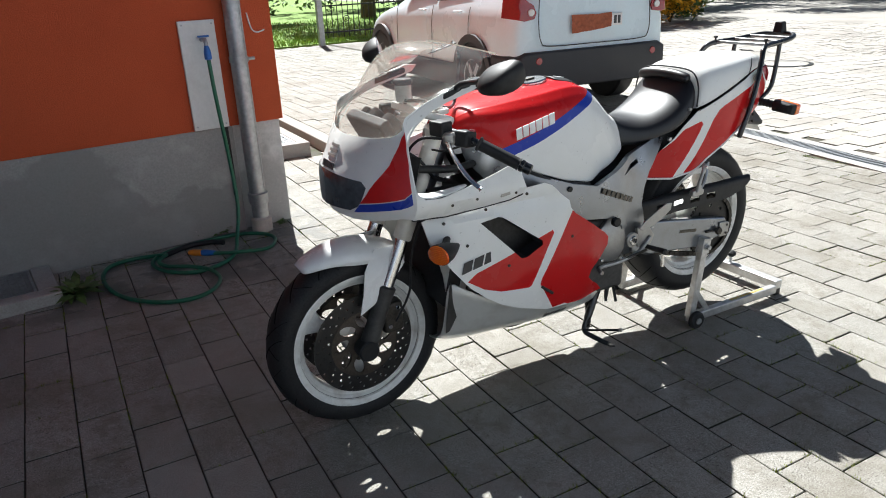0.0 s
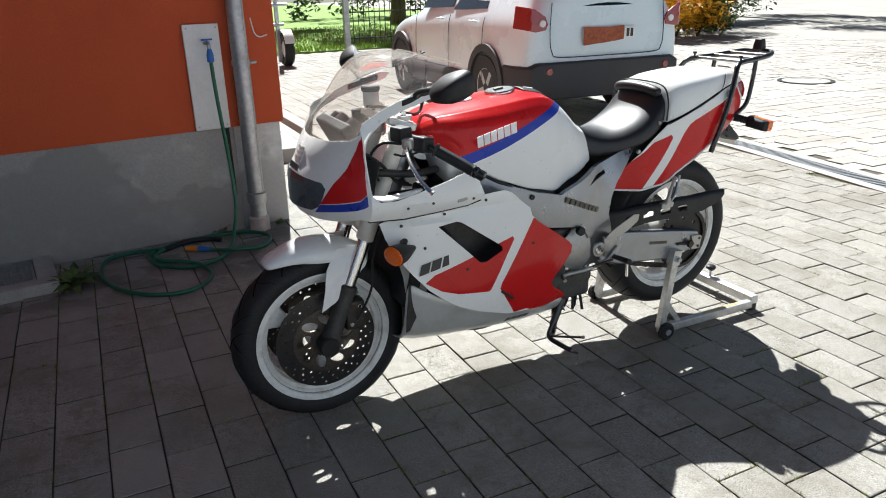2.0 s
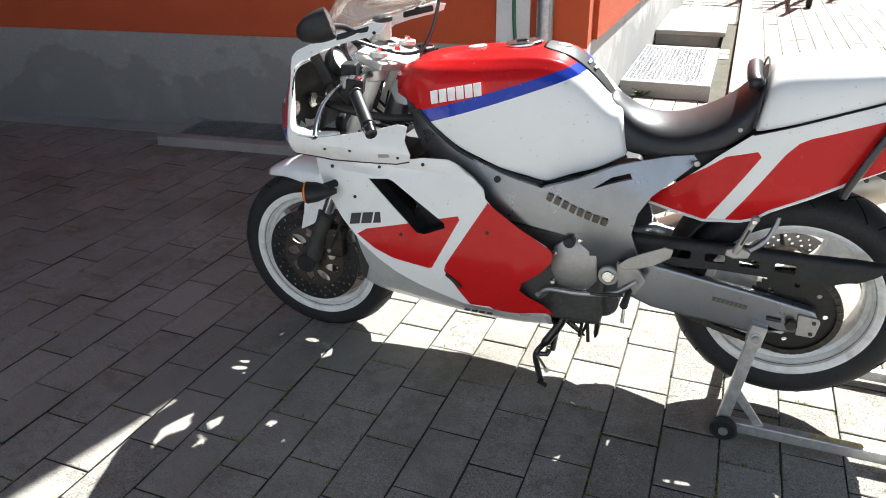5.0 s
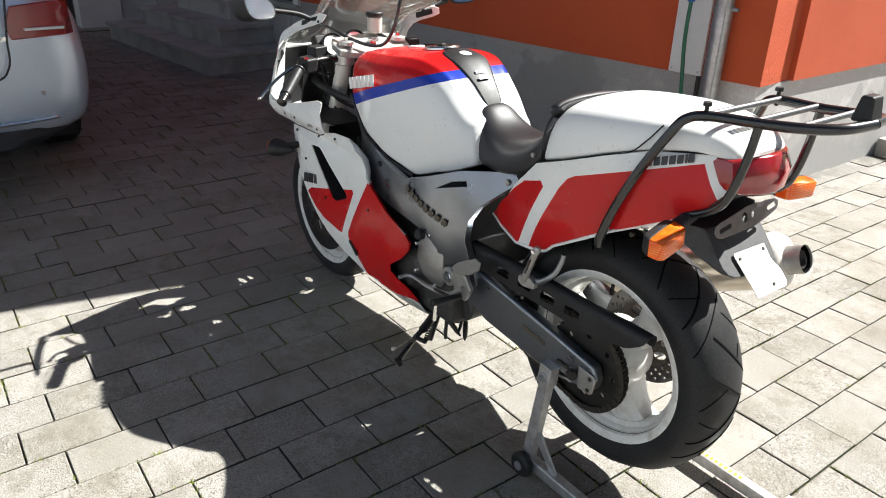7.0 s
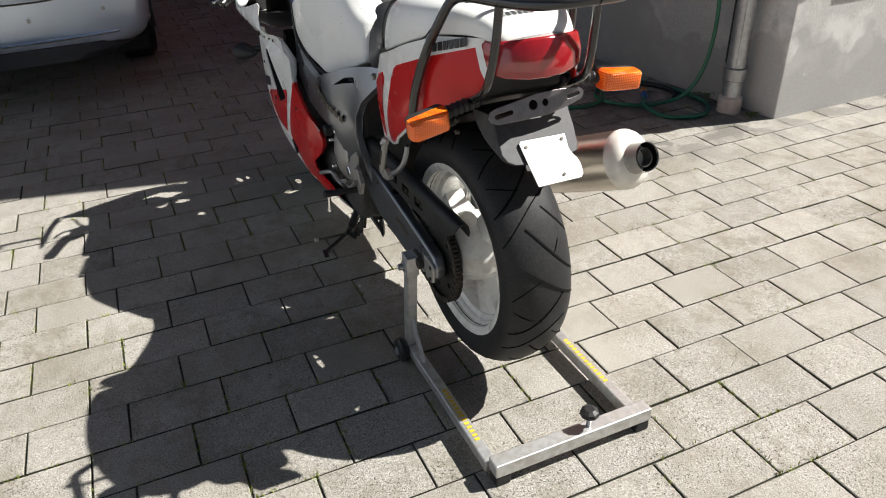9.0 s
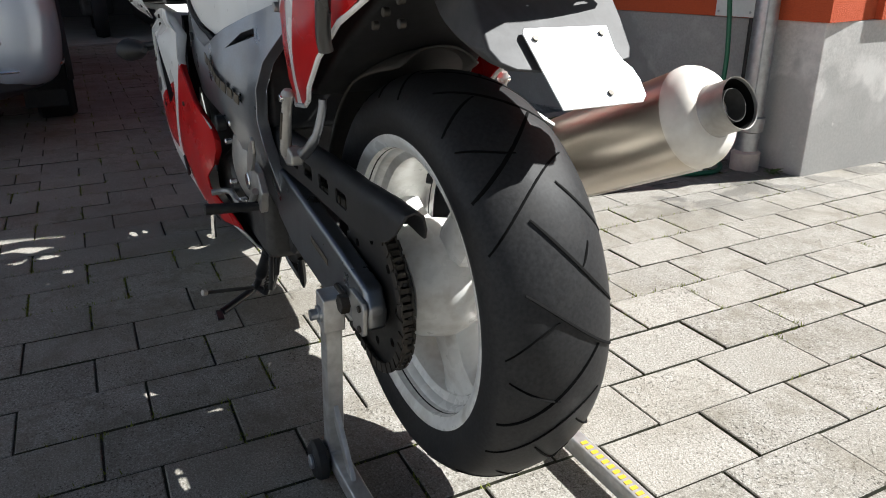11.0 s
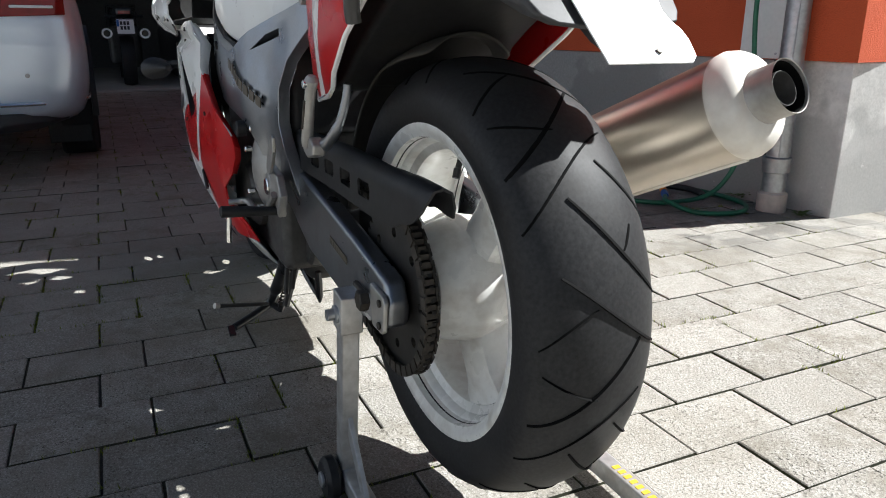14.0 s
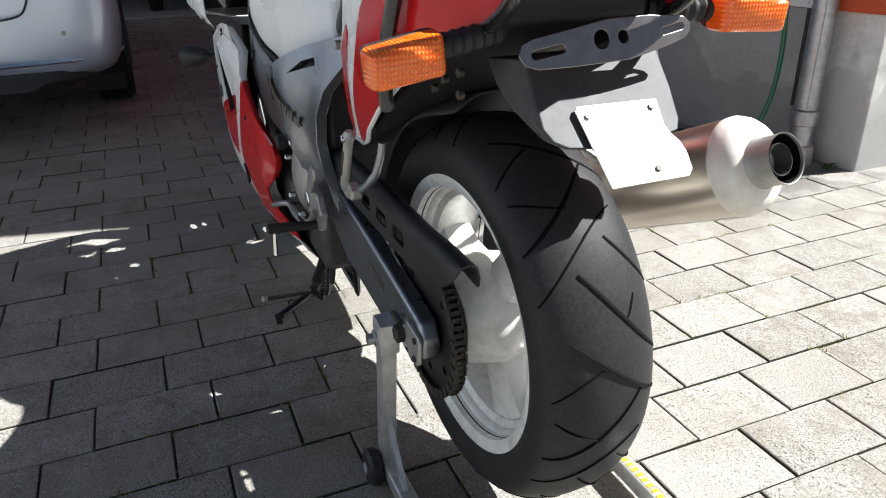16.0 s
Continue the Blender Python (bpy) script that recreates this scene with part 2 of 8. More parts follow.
M_BAR = surface("dull_bar_steel", (0.16, 0.16, 0.165), 0.42, 0.7, 80, 0.2)
M_BRACKET = surface("bracket_steel", (0.26, 0.23, 0.225), 0.32, 0.85, 60, 0.15)
M_RUBBER.node_tree.nodes["Principled BSDF"].inputs["Specular IOR Level"].default_value = 0.2
M_GREASE = surface("greasy_steel", (0.055, 0.048, 0.04), 0.5, 0.6, 120, 0.35, 0.25, 0.001, (0.02, 0.018, 0.016), 0.6, 25)
M_ENGINE = surface("engine_grey", (0.075, 0.073, 0.07), 0.55, 0.5, 90, 0.2, 0.15, 0.001, (0.04, 0.037, 0.033), 0.6, 14)
M_RIM = surface("white_rim_lacquer", (0.78, 0.775, 0.74), 0.3, 0, 80, 0.04, dirt=(0.36, 0.31, 0.24), dirt_amount=0.5, dirt_scale=22, coat=0.4)
M_SPROCKET = surface("oily_black_steel", (0.016, 0.015, 0.014), 0.48, 0.3, 120, 0.3, 0.15, 0.001, (0.04, 0.034, 0.028), 0.3, 30)
M_DUSTY = surface("dusty_black_plastic", (0.030, 0.028, 0.025), 0.75, 0, 60, 0.25, 0.1, 0.001, (0.10, 0.09, 0.075), 0.5, 6)
M_DISC = surface("brake_disc_steel", (0.055, 0.053, 0.052), 0.36, 0.7, 200, 0.12, dirt=(0.10, 0.08, 0.06), dirt_amount=0.4, dirt_scale=20)
M_CARRIER = surface("anodised_carrier", (0.10, 0.085, 0.07), 0.45, 0.7, 120, 0.2)
M_GREEN_HOSE = surface("green_hose", (0.012, 0.12, 0.062), 0.4, 0, 90, 0.15, dirt=(0.05, 0.10, 0.07), dirt_amount=0.3, dirt_scale=12)
M_BLUE_PLASTIC = surface("blue_plastic", (0.02, 0.12, 0.42), 0.4)
M_ORANGE_PLASTIC = surface("orange_plastic", (0.75, 0.25, 0.02), 0.4)
M_YELLOW_PRINT = surface("yellow_print", (0.72, 0.47, 0.03), 0.5, vary=0.2)
M_WHITE_PRINT = surface("white_print", (0.80, 0.79, 0.76), 0.4)
M_DARK_PRINT = surface("dark_print", (0.03, 0.03, 0.035), 0.4)
M_BROWN_PRINT = surface("bronze_print", (0.09, 0.075, 0.055), 0.5)
M_PLATE = surface("white_plate", (0.80, 0.80, 0.78), 0.35, 0, 60, 0.02)
M_WHITE_GREY = surface("front_fender_white", (0.82, 0.82, 0.81), 0.28, 0, 60, 0.02, dirt=(0.60, 0.58, 0.53), dirt_amount=0.25, dirt_scale=9, coat=0.7)
M_BELLY = surface("belly_silver_white", (0.60, 0.60, 0.57), 0.33, 0.2, 60, 0.03, dirt=(0.36, 0.33, 0.28), dirt_amount=0.5, dirt_scale=9, coat=0.4)
M_SCREEN = thin_clear("clear_screen", (0.965, 0.96, 0.94), 0.55, 0.26)
def amber_material():
    """Ribbed amber plastic that lets light through."""
    m, nt, b = nodes_of("amber_lens")
    p = place_of(nt)
    waves = []
    for axis in "YZ":
        w = nt.nodes.new("ShaderNodeTexWave")
        w.bands_direction, w.inputs["Scale"].default_value = axis, 75 if axis == "Y" else 60
        nt.links.new(p, w.inputs["Vector"])
        waves.append(w.outputs["Fac"])
    grid = math_node(nt, "MULTIPLY", waves[0], waves[1])
    # rib crests get a brighter orange: their highlights are put into the colour
    nt.links.new(mix_node(nt, grid, (0.80, 0.11, 0.004), (1.0, 0.30, 0.02)), b.inputs["Base Color"])
    b.inputs["Roughness"].default_value = 0.22
    b.inputs["Subsurface Weight"].default_value = 0.5
    b.inputs["Subsurface Radius"].default_value = (0.03, 0.012, 0.004)
    b.inputs["Coat Weight"].default_value = 0.4
    bump_in(nt, b, grid, 0.7, 0.0015)
    return m


M_AMBER = amber_material()
M_TAIL_RED = surface("red_lens", (0.27, 0.009, 0.013), 0.2, 0, 60, 0.12, coat=0.9)
M_MIRROR = surface("mirror_glass", (0.85, 0.86, 0.87), 0.16, 1.0, 20, 0.01)
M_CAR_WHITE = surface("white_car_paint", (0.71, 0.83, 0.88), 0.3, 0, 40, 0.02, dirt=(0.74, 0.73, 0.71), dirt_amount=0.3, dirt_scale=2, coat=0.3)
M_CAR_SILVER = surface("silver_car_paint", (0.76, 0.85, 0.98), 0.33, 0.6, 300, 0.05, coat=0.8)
M_CAR_TRIM = surface("grey_bumper_plastic", (0.035, 0.036, 0.04), 0.6, 0, 150, 0.15, 0.1, 0.0006)
M_CAR_GLASS = surface("tinted_glass", (0.015, 0.018, 0.02), 0.16, 0, 10, 0.05, coat=0.6)
M_ALLOY = surface("alloy_wheel", (0.42, 0.42, 0.43), 0.4, 0.8, 80, 0.06)
M_LEAF = surface("leaf_green", (0.07, 0.12, 0.025), 0.6, 0, 30, 0.4, per_piece=0.35)
M_FLOWER = surface("yellow_flower", (0.75, 0.42, 0.02), 0.6, 0, 30, 0.3, per_piece=0.3)
M_GRASS = surface("lawn_grass", (0.24, 0.36, 0.06), 0.8, 0, 20, 0.4, per_piece=0.35)
M_SOIL = surface("lawn_soil", (0.18, 0.29, 0.05), 0.95, 0, 30, 0.35, 0.5, 0.01, (0.17, 0.28, 0.05), 0.5, 1.2)
M_BARK = surface("bark", (0.10, 0.075, 0.05), 0.9, 0, 40, 0.35, 0.8, 0.01)
M_IRON = surface("black_iron", (0.02, 0.02, 0.02), 0.5, 0.4)
M_DARK_ROOM = surface("garage_inside", (0.12, 0.115, 0.11), 0.9, 0, 20, 0.1)
M_ORANGE_PATCH = surface("orange_patch", (0.36, 0.10, 0.045), 0.8, 0, 30, 0.3, 0.5, 0.004)
M_CLOTH = surface("pink_cloth", (0.60, 0.47, 0.43), 0.9, 0, 60, 0.12, 0.4, 0.003, (0.48, 0.36, 0.33), 0.5, 8)
M_MOSS = surface("joint_moss_green", (0.16, 0.19, 0.025), 0.9, 0, 60, 0.4, per_piece=0.4)
M_TILE = surface("roof_tile", (0.16, 0.06, 0.04), 0.85, 0, 40, 0.2)
M_BOUNCE_WALL = surface("bounce_wall_grey", (0.22, 0.25, 0.30), 0.9, 0, 30, 0.06)

# ---- mesh helpers ----
from mathutils.geometry import delaunay_2d_cdt


def world_of(ob):
    return world_of(ob.parent) @ ob.matrix_parent_inverse @ ob.matrix_basis if ob.parent else ob.matrix_basis.copy()


def part(name, bm, material, parent=None, label="", smooth=True, bevel=0.0, sub=0, segs=2):
    """Links a bmesh as one mesh object, under a thing or a part if given."""
    bmesh.ops.recalc_face_normals(bm, faces=bm.faces)
    me = bpy.data.meshes.new(name)
    bm.to_mesh(me)
    bm.free()
    me.materials.append(material)
    for p in me.polygons:
        p.use_smooth = smooth
    ob = new(name, me)
    if parent:
        ob.parent = parent
        ob.matrix_parent_inverse = world_of(parent).inverted()
    if bevel:
        mod = ob.modifiers.new("bevel", "BEVEL")
        mod.width, mod.segments, mod.limit_method, mod.angle_limit = bevel, segs, "ANGLE", radians(35)
        mod.harden_normals = True
    if sub:
        mod = ob.modifiers.new("smooth", "SUBSURF")
        mod.levels = mod.render_levels = sub
    if smooth and not sub:
        me.set_sharp_from_angle(angle=radians(38))
    if label:
        tagged(ob, label)
    return ob


def thing(name, loc, label, category, group="", kind=""):
    ob = new(name)
    ob.matrix_basis = Matrix.Translation(loc)
    ob.empty_display_size = 0.1
    return tagged(ob, label, category, group, kind)


def whole(name, bm, material, label, category, group="", kind="", **kw):
    return tagged(part(name, bm, material, **kw), label, category, group, kind)


def box(x0, x1, y0, y1, z0, z1, bm=None):
    bm = bm or bmesh.new()
    v = [bm.verts.new((x, y, z)) for x in (x0, x1) for y in (y0, y1) for z in (z0, z1)]
    for q in ((0, 1, 3, 2), (4, 6, 7, 5), (0, 4, 5, 1), (2, 3, 7, 6), (0, 2, 6, 4), (1, 5, 7, 3)):
        bm.faces.new([v[i] for i in q])
    return bm


def moved(bm, m):
    bmesh.ops.transform(bm, matrix=m, verts=bm.verts)
    return bm


def add(bm, other):
    """Appends another bmesh."""
    table = {v: bm.verts.new(v.co) for v in other.verts}
    for f in other.faces:
        bm.faces.new([table[v] for v in f.verts])
    other.free()
    return bm


def curve_pts(pts, n=6, closed=False):
    """A smooth line through the points."""
    pts = [Vector(p) for p in pts]
    out, m = [], len(pts)
    for i in range(m if closed else m - 1):
        a, b, c, d = (pts[k % m] if closed else pts[min(max(k, 0), m - 1)] for k in (i - 1, i, i + 1, i + 2))
        for j in range(n):
            t = j / n
            out.append(0.5 * (2 * b + (c - a) * t + (2 * a - 5 * b + 4 * c - d) * t * t + (3 * b - a - 3 * c + d) * t ** 3))
    if not closed:
        out.append(pts[-1])
    return out


def tube(pts, r, seg=8, closed=False, bm=None, flat=1.0):
    """A round bar along a line of points; r may be a list."""
    bm = bm or bmesh.new()
    pts = [Vector(p) for p in pts]
    n, rings, side = len(pts), [], None
    for i, p in enumerate(pts):
        a, b = (pts[i - 1], pts[(i + 1) % n]) if closed else (pts[max(i - 1, 0)], pts[min(i + 1, n - 1)])
        t = (b - a).normalized()
        if side is None:
            side = t.cross(Vector((0, 0, 1)) if abs(t.z) < 0.9 else Vector((1, 0, 0))).normalized()
        side = (side - t * side.dot(t)).normalized()
        up = side.cross(t)
        k = r[i] if isinstance(r, (list, tuple)) else r
        rings.append([bm.verts.new(p + k * (math.cos(w) * side + flat * math.sin(w) * up)) for w in (2 * math.pi * j / seg for j in range(seg))])
    for i in range(n if closed else n - 1):
        a, b = rings[i], rings[(i + 1) % n]
        for j in range(seg):
            bm.faces.new((a[j], a[(j + 1) % seg], b[(j + 1) % seg], b[j]))
    if not closed:
        bm.faces.new(rings[0][::-1])
        bm.faces.new(rings[-1])
    return bm


def lathe(profile, centre, axis="y", seg=48, closed=False, bm=None, start=0.0, turn=2 * math.pi):
    """Turns a profile of (radius, height) about an axis through the centre."""
    bm = bm or bmesh.new()
    full = abs(turn - 2 * math.pi) < 1e-6
    rows = []
    for i in range(seg if full else seg + 1):
        w = start + turn * i / seg
        row = []
        for r, h in profile:
            u, v = r * math.cos(w), r * math.sin(w)
            row.append(bm.verts.new(Vector(centre) + Vector({"y": (u, h, v), "x": (h, u, v), "z": (u, v, h)}[axis])))
        rows.append(row)
    m = len(profile)
    for i in range(seg):
        a, b = rows[i], rows[(i + 1) % len(rows)]
        for j in range(m if closed else m - 1):
            bm.faces.new((a[j], a[(j + 1) % m], b[(j + 1) % m], b[j]))
    if not closed and full:
        for j in (0, m - 1):
            if profile[j][0] > 1e-4:
                bm.faces.new([row[j] for row in (rows if j else rows[::-1])])
    bmesh.ops.remove_doubles(bm, verts=bm.verts, dist=1e-5)
    return bm


def disc(c, r, depth, axis="y", seg=20, chamfer=0.15):
    """A short solid cylinder with chamfered rims, centred at c."""
    h, k = depth / 2, min(r, depth) * chamfer
    return lathe([(0, -h), (r - k, -h), (r, -h + k), (r, h - k), (r - k, h), (0, h)], c, axis, seg)


def sheet(outline, holes=(), at=None, thick=0.004, step=0.03, inward=(0, 1, 0)):
    """A shell with the outline and holes of a flat drawing (u, v); at(u, v) lays it into space. It is thickened inwards."""
    at = at or (lambda u, v: Vector((u, 0, v)))
    loops, pts, edges = [list(outline), *map(list, holes)], [], []
    for loop in loops:
        dense = []
        for a, b in zip(loop, loop[1:] + loop[:1]):
            k = max(1, int(math.dist(a, b) / step))
            dense += [(a[0] + (b[0] - a[0]) * j / k, a[1] + (b[1] - a[1]) * j / k) for j in range(k)]
        s = len(pts)
        pts += dense
        edges += [(s + j, s + (j + 1) % len(dense)) for j in range(len(dense))]
    us, vs = [p[0] for p in outline], [p[1] for p in outline]
    nrim = len(pts)
    row = 0
    v = min(vs) + step * 0.5
    while v < max(vs):
        u = min(us) + step * (0.25 + 0.5 * (row % 2))
        while u < max(us):
            if min((u - p[0]) ** 2 + (v - p[1]) ** 2 for p in pts[:nrim]) > (0.55 * step) ** 2:
                pts.append((u, v))
            u += step
        v += step * 0.87
        row += 1
    vo, _, fo, *_ = delaunay_2d_cdt([Vector(p) for p in pts], edges, [], 2, 1e-6)

    def crosses(p, loop):
        c = False
        for a, b in zip(loop, loop[1:] + loop[:1]):
            if (a[1] > p[1]) != (b[1] > p[1]) and p[0] < (b[0] - a[0]) * (p[1] - a[1]) / (b[1] - a[1]) + a[0]:
                c = not c
        return c

    bm = bmesh.new()
    vv = [bm.verts.new(at(p[0], p[1])) for p in vo]
    for f in fo:
        mid = (sum(vo[i][0] for i in f) / len(f), sum(vo[i][1] for i in f) / len(f))
        if crosses(mid, loops[0]) and not any(crosses(mid, h) for h in loops[1:]):
            bm.faces.new([vv[i] for i in f])
    bmesh.ops.delete(bm, geom=[v for v in bm.verts if not v.link_faces], context="VERTS")
    bmesh.ops.recalc_face_normals(bm, faces=bm.faces)
    if thick:
        bm.normal_update()
        mean = sum((f.normal * f.calc_area() for f in bm.faces), Vector())
        flip = -1 if mean.dot(Vector(inward)) > 0 else 1
        rim = [e for e in bm.edges if len(e.link_faces) == 1]
        off = {v: v.co - v.normal * thick * flip for v in bm.verts}
        twin = {v: bm.verts.new(c) for v, c in off.items()}
        for f in list(bm.faces):
            bm.faces.new([twin[v] for v in reversed(f.verts)])
        for e in rim:
            a, b = e.verts
            bm.faces.new((a, b, twin[b], twin[a]))
    return bm


def slab(outline, y0, y1, holes=(), step=10.0):
    """A flat plate in x and z between two y."""
    return sheet(outline, holes, lambda u, v: Vector((u, y0, v)), abs(y1 - y0), step, (0, 1 if y1 > y0 else -1, 0))


def ring_pts(cx, cz, r, n=12, start=0.0):
    return [(cx + r * math.cos(start + 2 * math.pi * i / n), cz + r * math.sin(start + 2 * math.pi * i / n)) for i in range(n)]


def loft(rings, cap=True, closed=True):
    """A skin over rings of equally many points."""
    bm = bmesh.new()
    vv = [[bm.verts.new(p) for p in ring] for ring in rings]
    m = len(rings[0])
    for a, b in zip(vv, vv[1:]):
        for j in range(m if closed else m - 1):
            bm.faces.new((a[j], a[(j + 1) % m], b[(j + 1) % m], b[j]))
    if cap:
        bm.faces.new(vv[0][::-1])
        bm.faces.new(vv[-1])
    return bm


def both(half):
    """A closed ring from half a cross-section (x, y, z) with y <= 0, listed from its bottom to its top."""
    return half + [(x, -y, z) for x, y, z in half[::-1] if abs(y) > 1e-5]


def lerp_at(table, x):
    """The value at x in a table of (x, value)."""
    if x <= table[0][0]:
        return table[0][1]
    for (a, va), (b, vb) in zip(table, table[1:]):
        if x <= b:
            t = (x - a) / (b - a)
            return va + (vb - va) * (t * t * (3 - 2 * t))
    return table[-1][1]


def word_bars(widths, height, at_point, along, up, out, slant=0.2, gap=0.2, thick=0.0015):
    """Plain slanted blocks in place of a word: one block a letter."""
    bm = bmesh.new()
    along, up, out = (Vector(v).normalized() for v in (along, up, out))
    u = 0.0
    for w in widths:
        p = [(u, 0), (u + w, 0), (u + w + slant * height, height), (u + slant * height, height)]
        lo = [bm.verts.new(Vector(at_point) + along * a + up * b) for a, b in p]
        hi = [bm.verts.new(v.co + out * thick) for v in lo]
        bm.faces.new(hi)
        for i in range(4):
            bm.faces.new((lo[i], lo[(i + 1) % 4], hi[(i + 1) % 4], hi[i]))
        u += w * (1 + gap)
    return bm


def bolt(c, r=0.006, axis="y", depth=0.004):
    return disc(c, r, depth, axis, 10, 0.3)


def leaf_tuft(c, n, size, seed, up=0.6, spread=1.0):
    """A tuft of narrow pointed leaves."""
    rnd, bm = random.Random(seed), bmesh.new()
    for _ in range(n):
        w, l = rnd.uniform(0, 2 * math.pi), size * rnd.uniform(0.5, 1.0)
        d = Vector((math.cos(w) * spread, math.sin(w) * spread, up * rnd.uniform(0.4, 1.6))).normalized()
        s = d.cross(Vector((0, 0, 1))).normalized() * l * 0.13
        b = Vector(c) + Vector((rnd.uniform(-1, 1), rnd.uniform(-1, 1), 0)) * size * 0.2
        m1, tip = b + d * l * 0.55 + s.cross(d) * 0.3, b + d * l - Vector((0, 0, l * 0.2))
        v = [bm.verts.new(p) for p in (b, m1 + s, tip, m1 - s)]
        bm.faces.new(v)
    return bm

# ---- the setting: ground, house, garage, street ----
WALL_Y, CORNER_X, PLINTH = 2.185, 0.468, 0.622

bm = box(-40, 90, -40, 90, -0.4, -0.0085)
ground = whole("ground", bm, M_JOINT, "sandy paving joints with moss between concrete pavers", "ground", kind="structure", smooth=False)

# house: wall facing the yard (shaded) and wall facing the drive (sunlit), 6.4 m high
DOOR_X0, DOOR_X1 = -5.08, -3.88
bm = slab([(-7.25, -0.05), (CORNER_X - 0.3, -0.05), (CORNER_X - 0.3, PLINTH), (DOOR_X1, PLINTH), (DOOR_X1, 0.56), (DOOR_X0, 0.56), (DOOR_X0, PLINTH), (-7.25, PLINTH)], WALL_Y, WALL_Y + 0.3)
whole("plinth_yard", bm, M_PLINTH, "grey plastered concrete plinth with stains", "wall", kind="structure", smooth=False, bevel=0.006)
bm = slab([(-7.25, PLINTH), (DOOR_X0, PLINTH), (DOOR_X0, 2.75), (DOOR_X1, 2.75), (DOOR_X1, PLINTH), (CORNER_X, PLINTH), (CORNER_X, 6.4), (-7.25, 6.4)], WALL_Y - 0.012, WALL_Y + 0.3)
whole("wall_yard", bm, M_RED_RENDER, "brick-red rendered house wall facing the yard", "wall", kind="structure", smooth=False)
bm = box(CORNER_X - 0.3, CORNER_X - 0.02, WALL_Y, 12.0, -0.05, PLINTH)
whole("plinth_drive", bm, M_PLINTH_SUNLIT, "grey plinth with scuffs, painted paler for the sun", "wall", kind="structure", smooth=False, bevel=0.006)
bm = box(CORNER_X - 0.3, CORNER_X, WALL_Y + 0.3, 12.0, PLINTH, 6.4)
whole("wall_drive", bm, M_RED_RENDER, "orange-red rough-cast house wall in the sun", "wall", kind="structure", smooth=False)
bm = box(-7.25, CORNER_X - 0.3, 11.7, 12.0, -0.05, 6.4)
box(-7.55, -7.25, 2.6, 12.0, -0.05, 6.4, bm)
whole("wall_back", bm, M_RED_RENDER, "red rendered rear walls of the house", "wall", kind="structure", smooth=False)
bm = loft([[(-7.8, WALL_Y - 0.4, 6.35), (-7.8, 12.4, 6.35), (-7.8, 12.4, 6.5), (-7.8, 7.2, 8.8), (-7.8, WALL_Y - 0.4, 6.5)],
           [(CORNER_X + 0.4, WALL_Y - 0.4, 6.35), (CORNER_X + 0.4, 12.4, 6.35), (CORNER_X + 0.4, 12.4, 6.5), (CORNER_X + 0.4, 7.2, 8.8), (CORNER_X + 0.4, WALL_Y - 0.4, 6.5)]])
whole("roof", bm, M_TILE, "dark red pitched tile roof", "roof", kind="structure", smooth=False)

# front door with white frame, dark leaf
door = thing("door_1", (-4.48, WALL_Y, 0.56), "dark front door with white frame above the steps", "door", kind="structure")
bm = box(DOOR_X0, DOOR_X0 + 0.09, WALL_Y - 0.03, WALL_Y + 0.12, 0.56, 2.75)
box(DOOR_X1 - 0.09, DOOR_X1, WALL_Y - 0.03, WALL_Y + 0.12, 0.56, 2.75, bm)
box(DOOR_X0, DOOR_X1, WALL_Y - 0.03, WALL_Y + 0.12, 2.66, 2.75, bm)
part("door_frame", bm, M_WHITE_PANEL, door, smooth=False, bevel=0.005)
bm = box(DOOR_X0 + 0.09, DOOR_X1 - 0.09, WALL_Y + 0.08, WALL_Y + 0.13, 0.58, 2.66)
part("door_leaf", bm, M_CAR_GLASS, door, "dark glazed leaf", smooth=False)
part("threshold", box(DOOR_X0, DOOR_X1, WALL_Y - 0.05, WALL_Y + 0.1, 0.54, 0.585), M_CONCRETE, door, smooth=False, bevel=0.004)
part("door_handle", tube(curve_pts([(-4.02, WALL_Y + 0.07, 1.6), (-4.02, WALL_Y + 0.03, 1.6), (-4.13, WALL_Y + 0.03, 1.6)]), 0.01), M_CHROME, door)

# garage front across the yard: open bay, pier, white door
GX = -7.3
bm = box(GX - 0.3, GX, 0.50, 0.98, -0.05, 2.5)
whole("garage_pier", bm, M_WHITE_WALL, "white plastered garage pier", "wall", kind="structure", smooth=False, bevel=0.01)
bm = box(GX - 0.3, GX, -7.0, WALL_Y, 2.5, 3.3)
box(GX - 0.3, GX, -7.0, -2.9, -0.05, 2.5, bm)
whole("garage_wall", bm, M_WHITE_WALL, "white plastered wall over the garage bays", "wall", kind="structure", smooth=False)
gd = thing("garage_door", (GX - 0.12, 1.6, 0), "closed white panelled garage door", "door", kind="structure")
part("door_leaf", box(GX - 0.16, GX - 0.10, 0.98, WALL_Y, 0.03, 2.5), M_WHITE_PANEL, gd, smooth=False, bevel=0.004)
for k in range(5):
    part("door_rib", box(GX - 0.105, GX - 0.085, 1.0, WALL_Y - 0.02, 0.28 + 0.46 * k, 0.31 + 0.46 * k), M_WHITE_PANEL, gd, smooth=False)
part("seal", box(GX - 0.16, GX - 0.10, 0.98, WALL_Y, 0.0, 0.032), M_BLACK, gd, smooth=False)
bm = box(-13.0, -12.8, -7.0, WALL_Y, -0.05, 3.0)
box(-12.8, GX - 0.3, -3.1, -2.9, -0.05, 3.0, bm)
box(-12.8, GX - 0.3, 0.60, 0.72, -0.05, 3.0, bm)
whole("garage_inside_wall", bm, M_DARK_ROOM, "grey inside walls of the open garage bay", "wall", kind="structure", smooth=False)
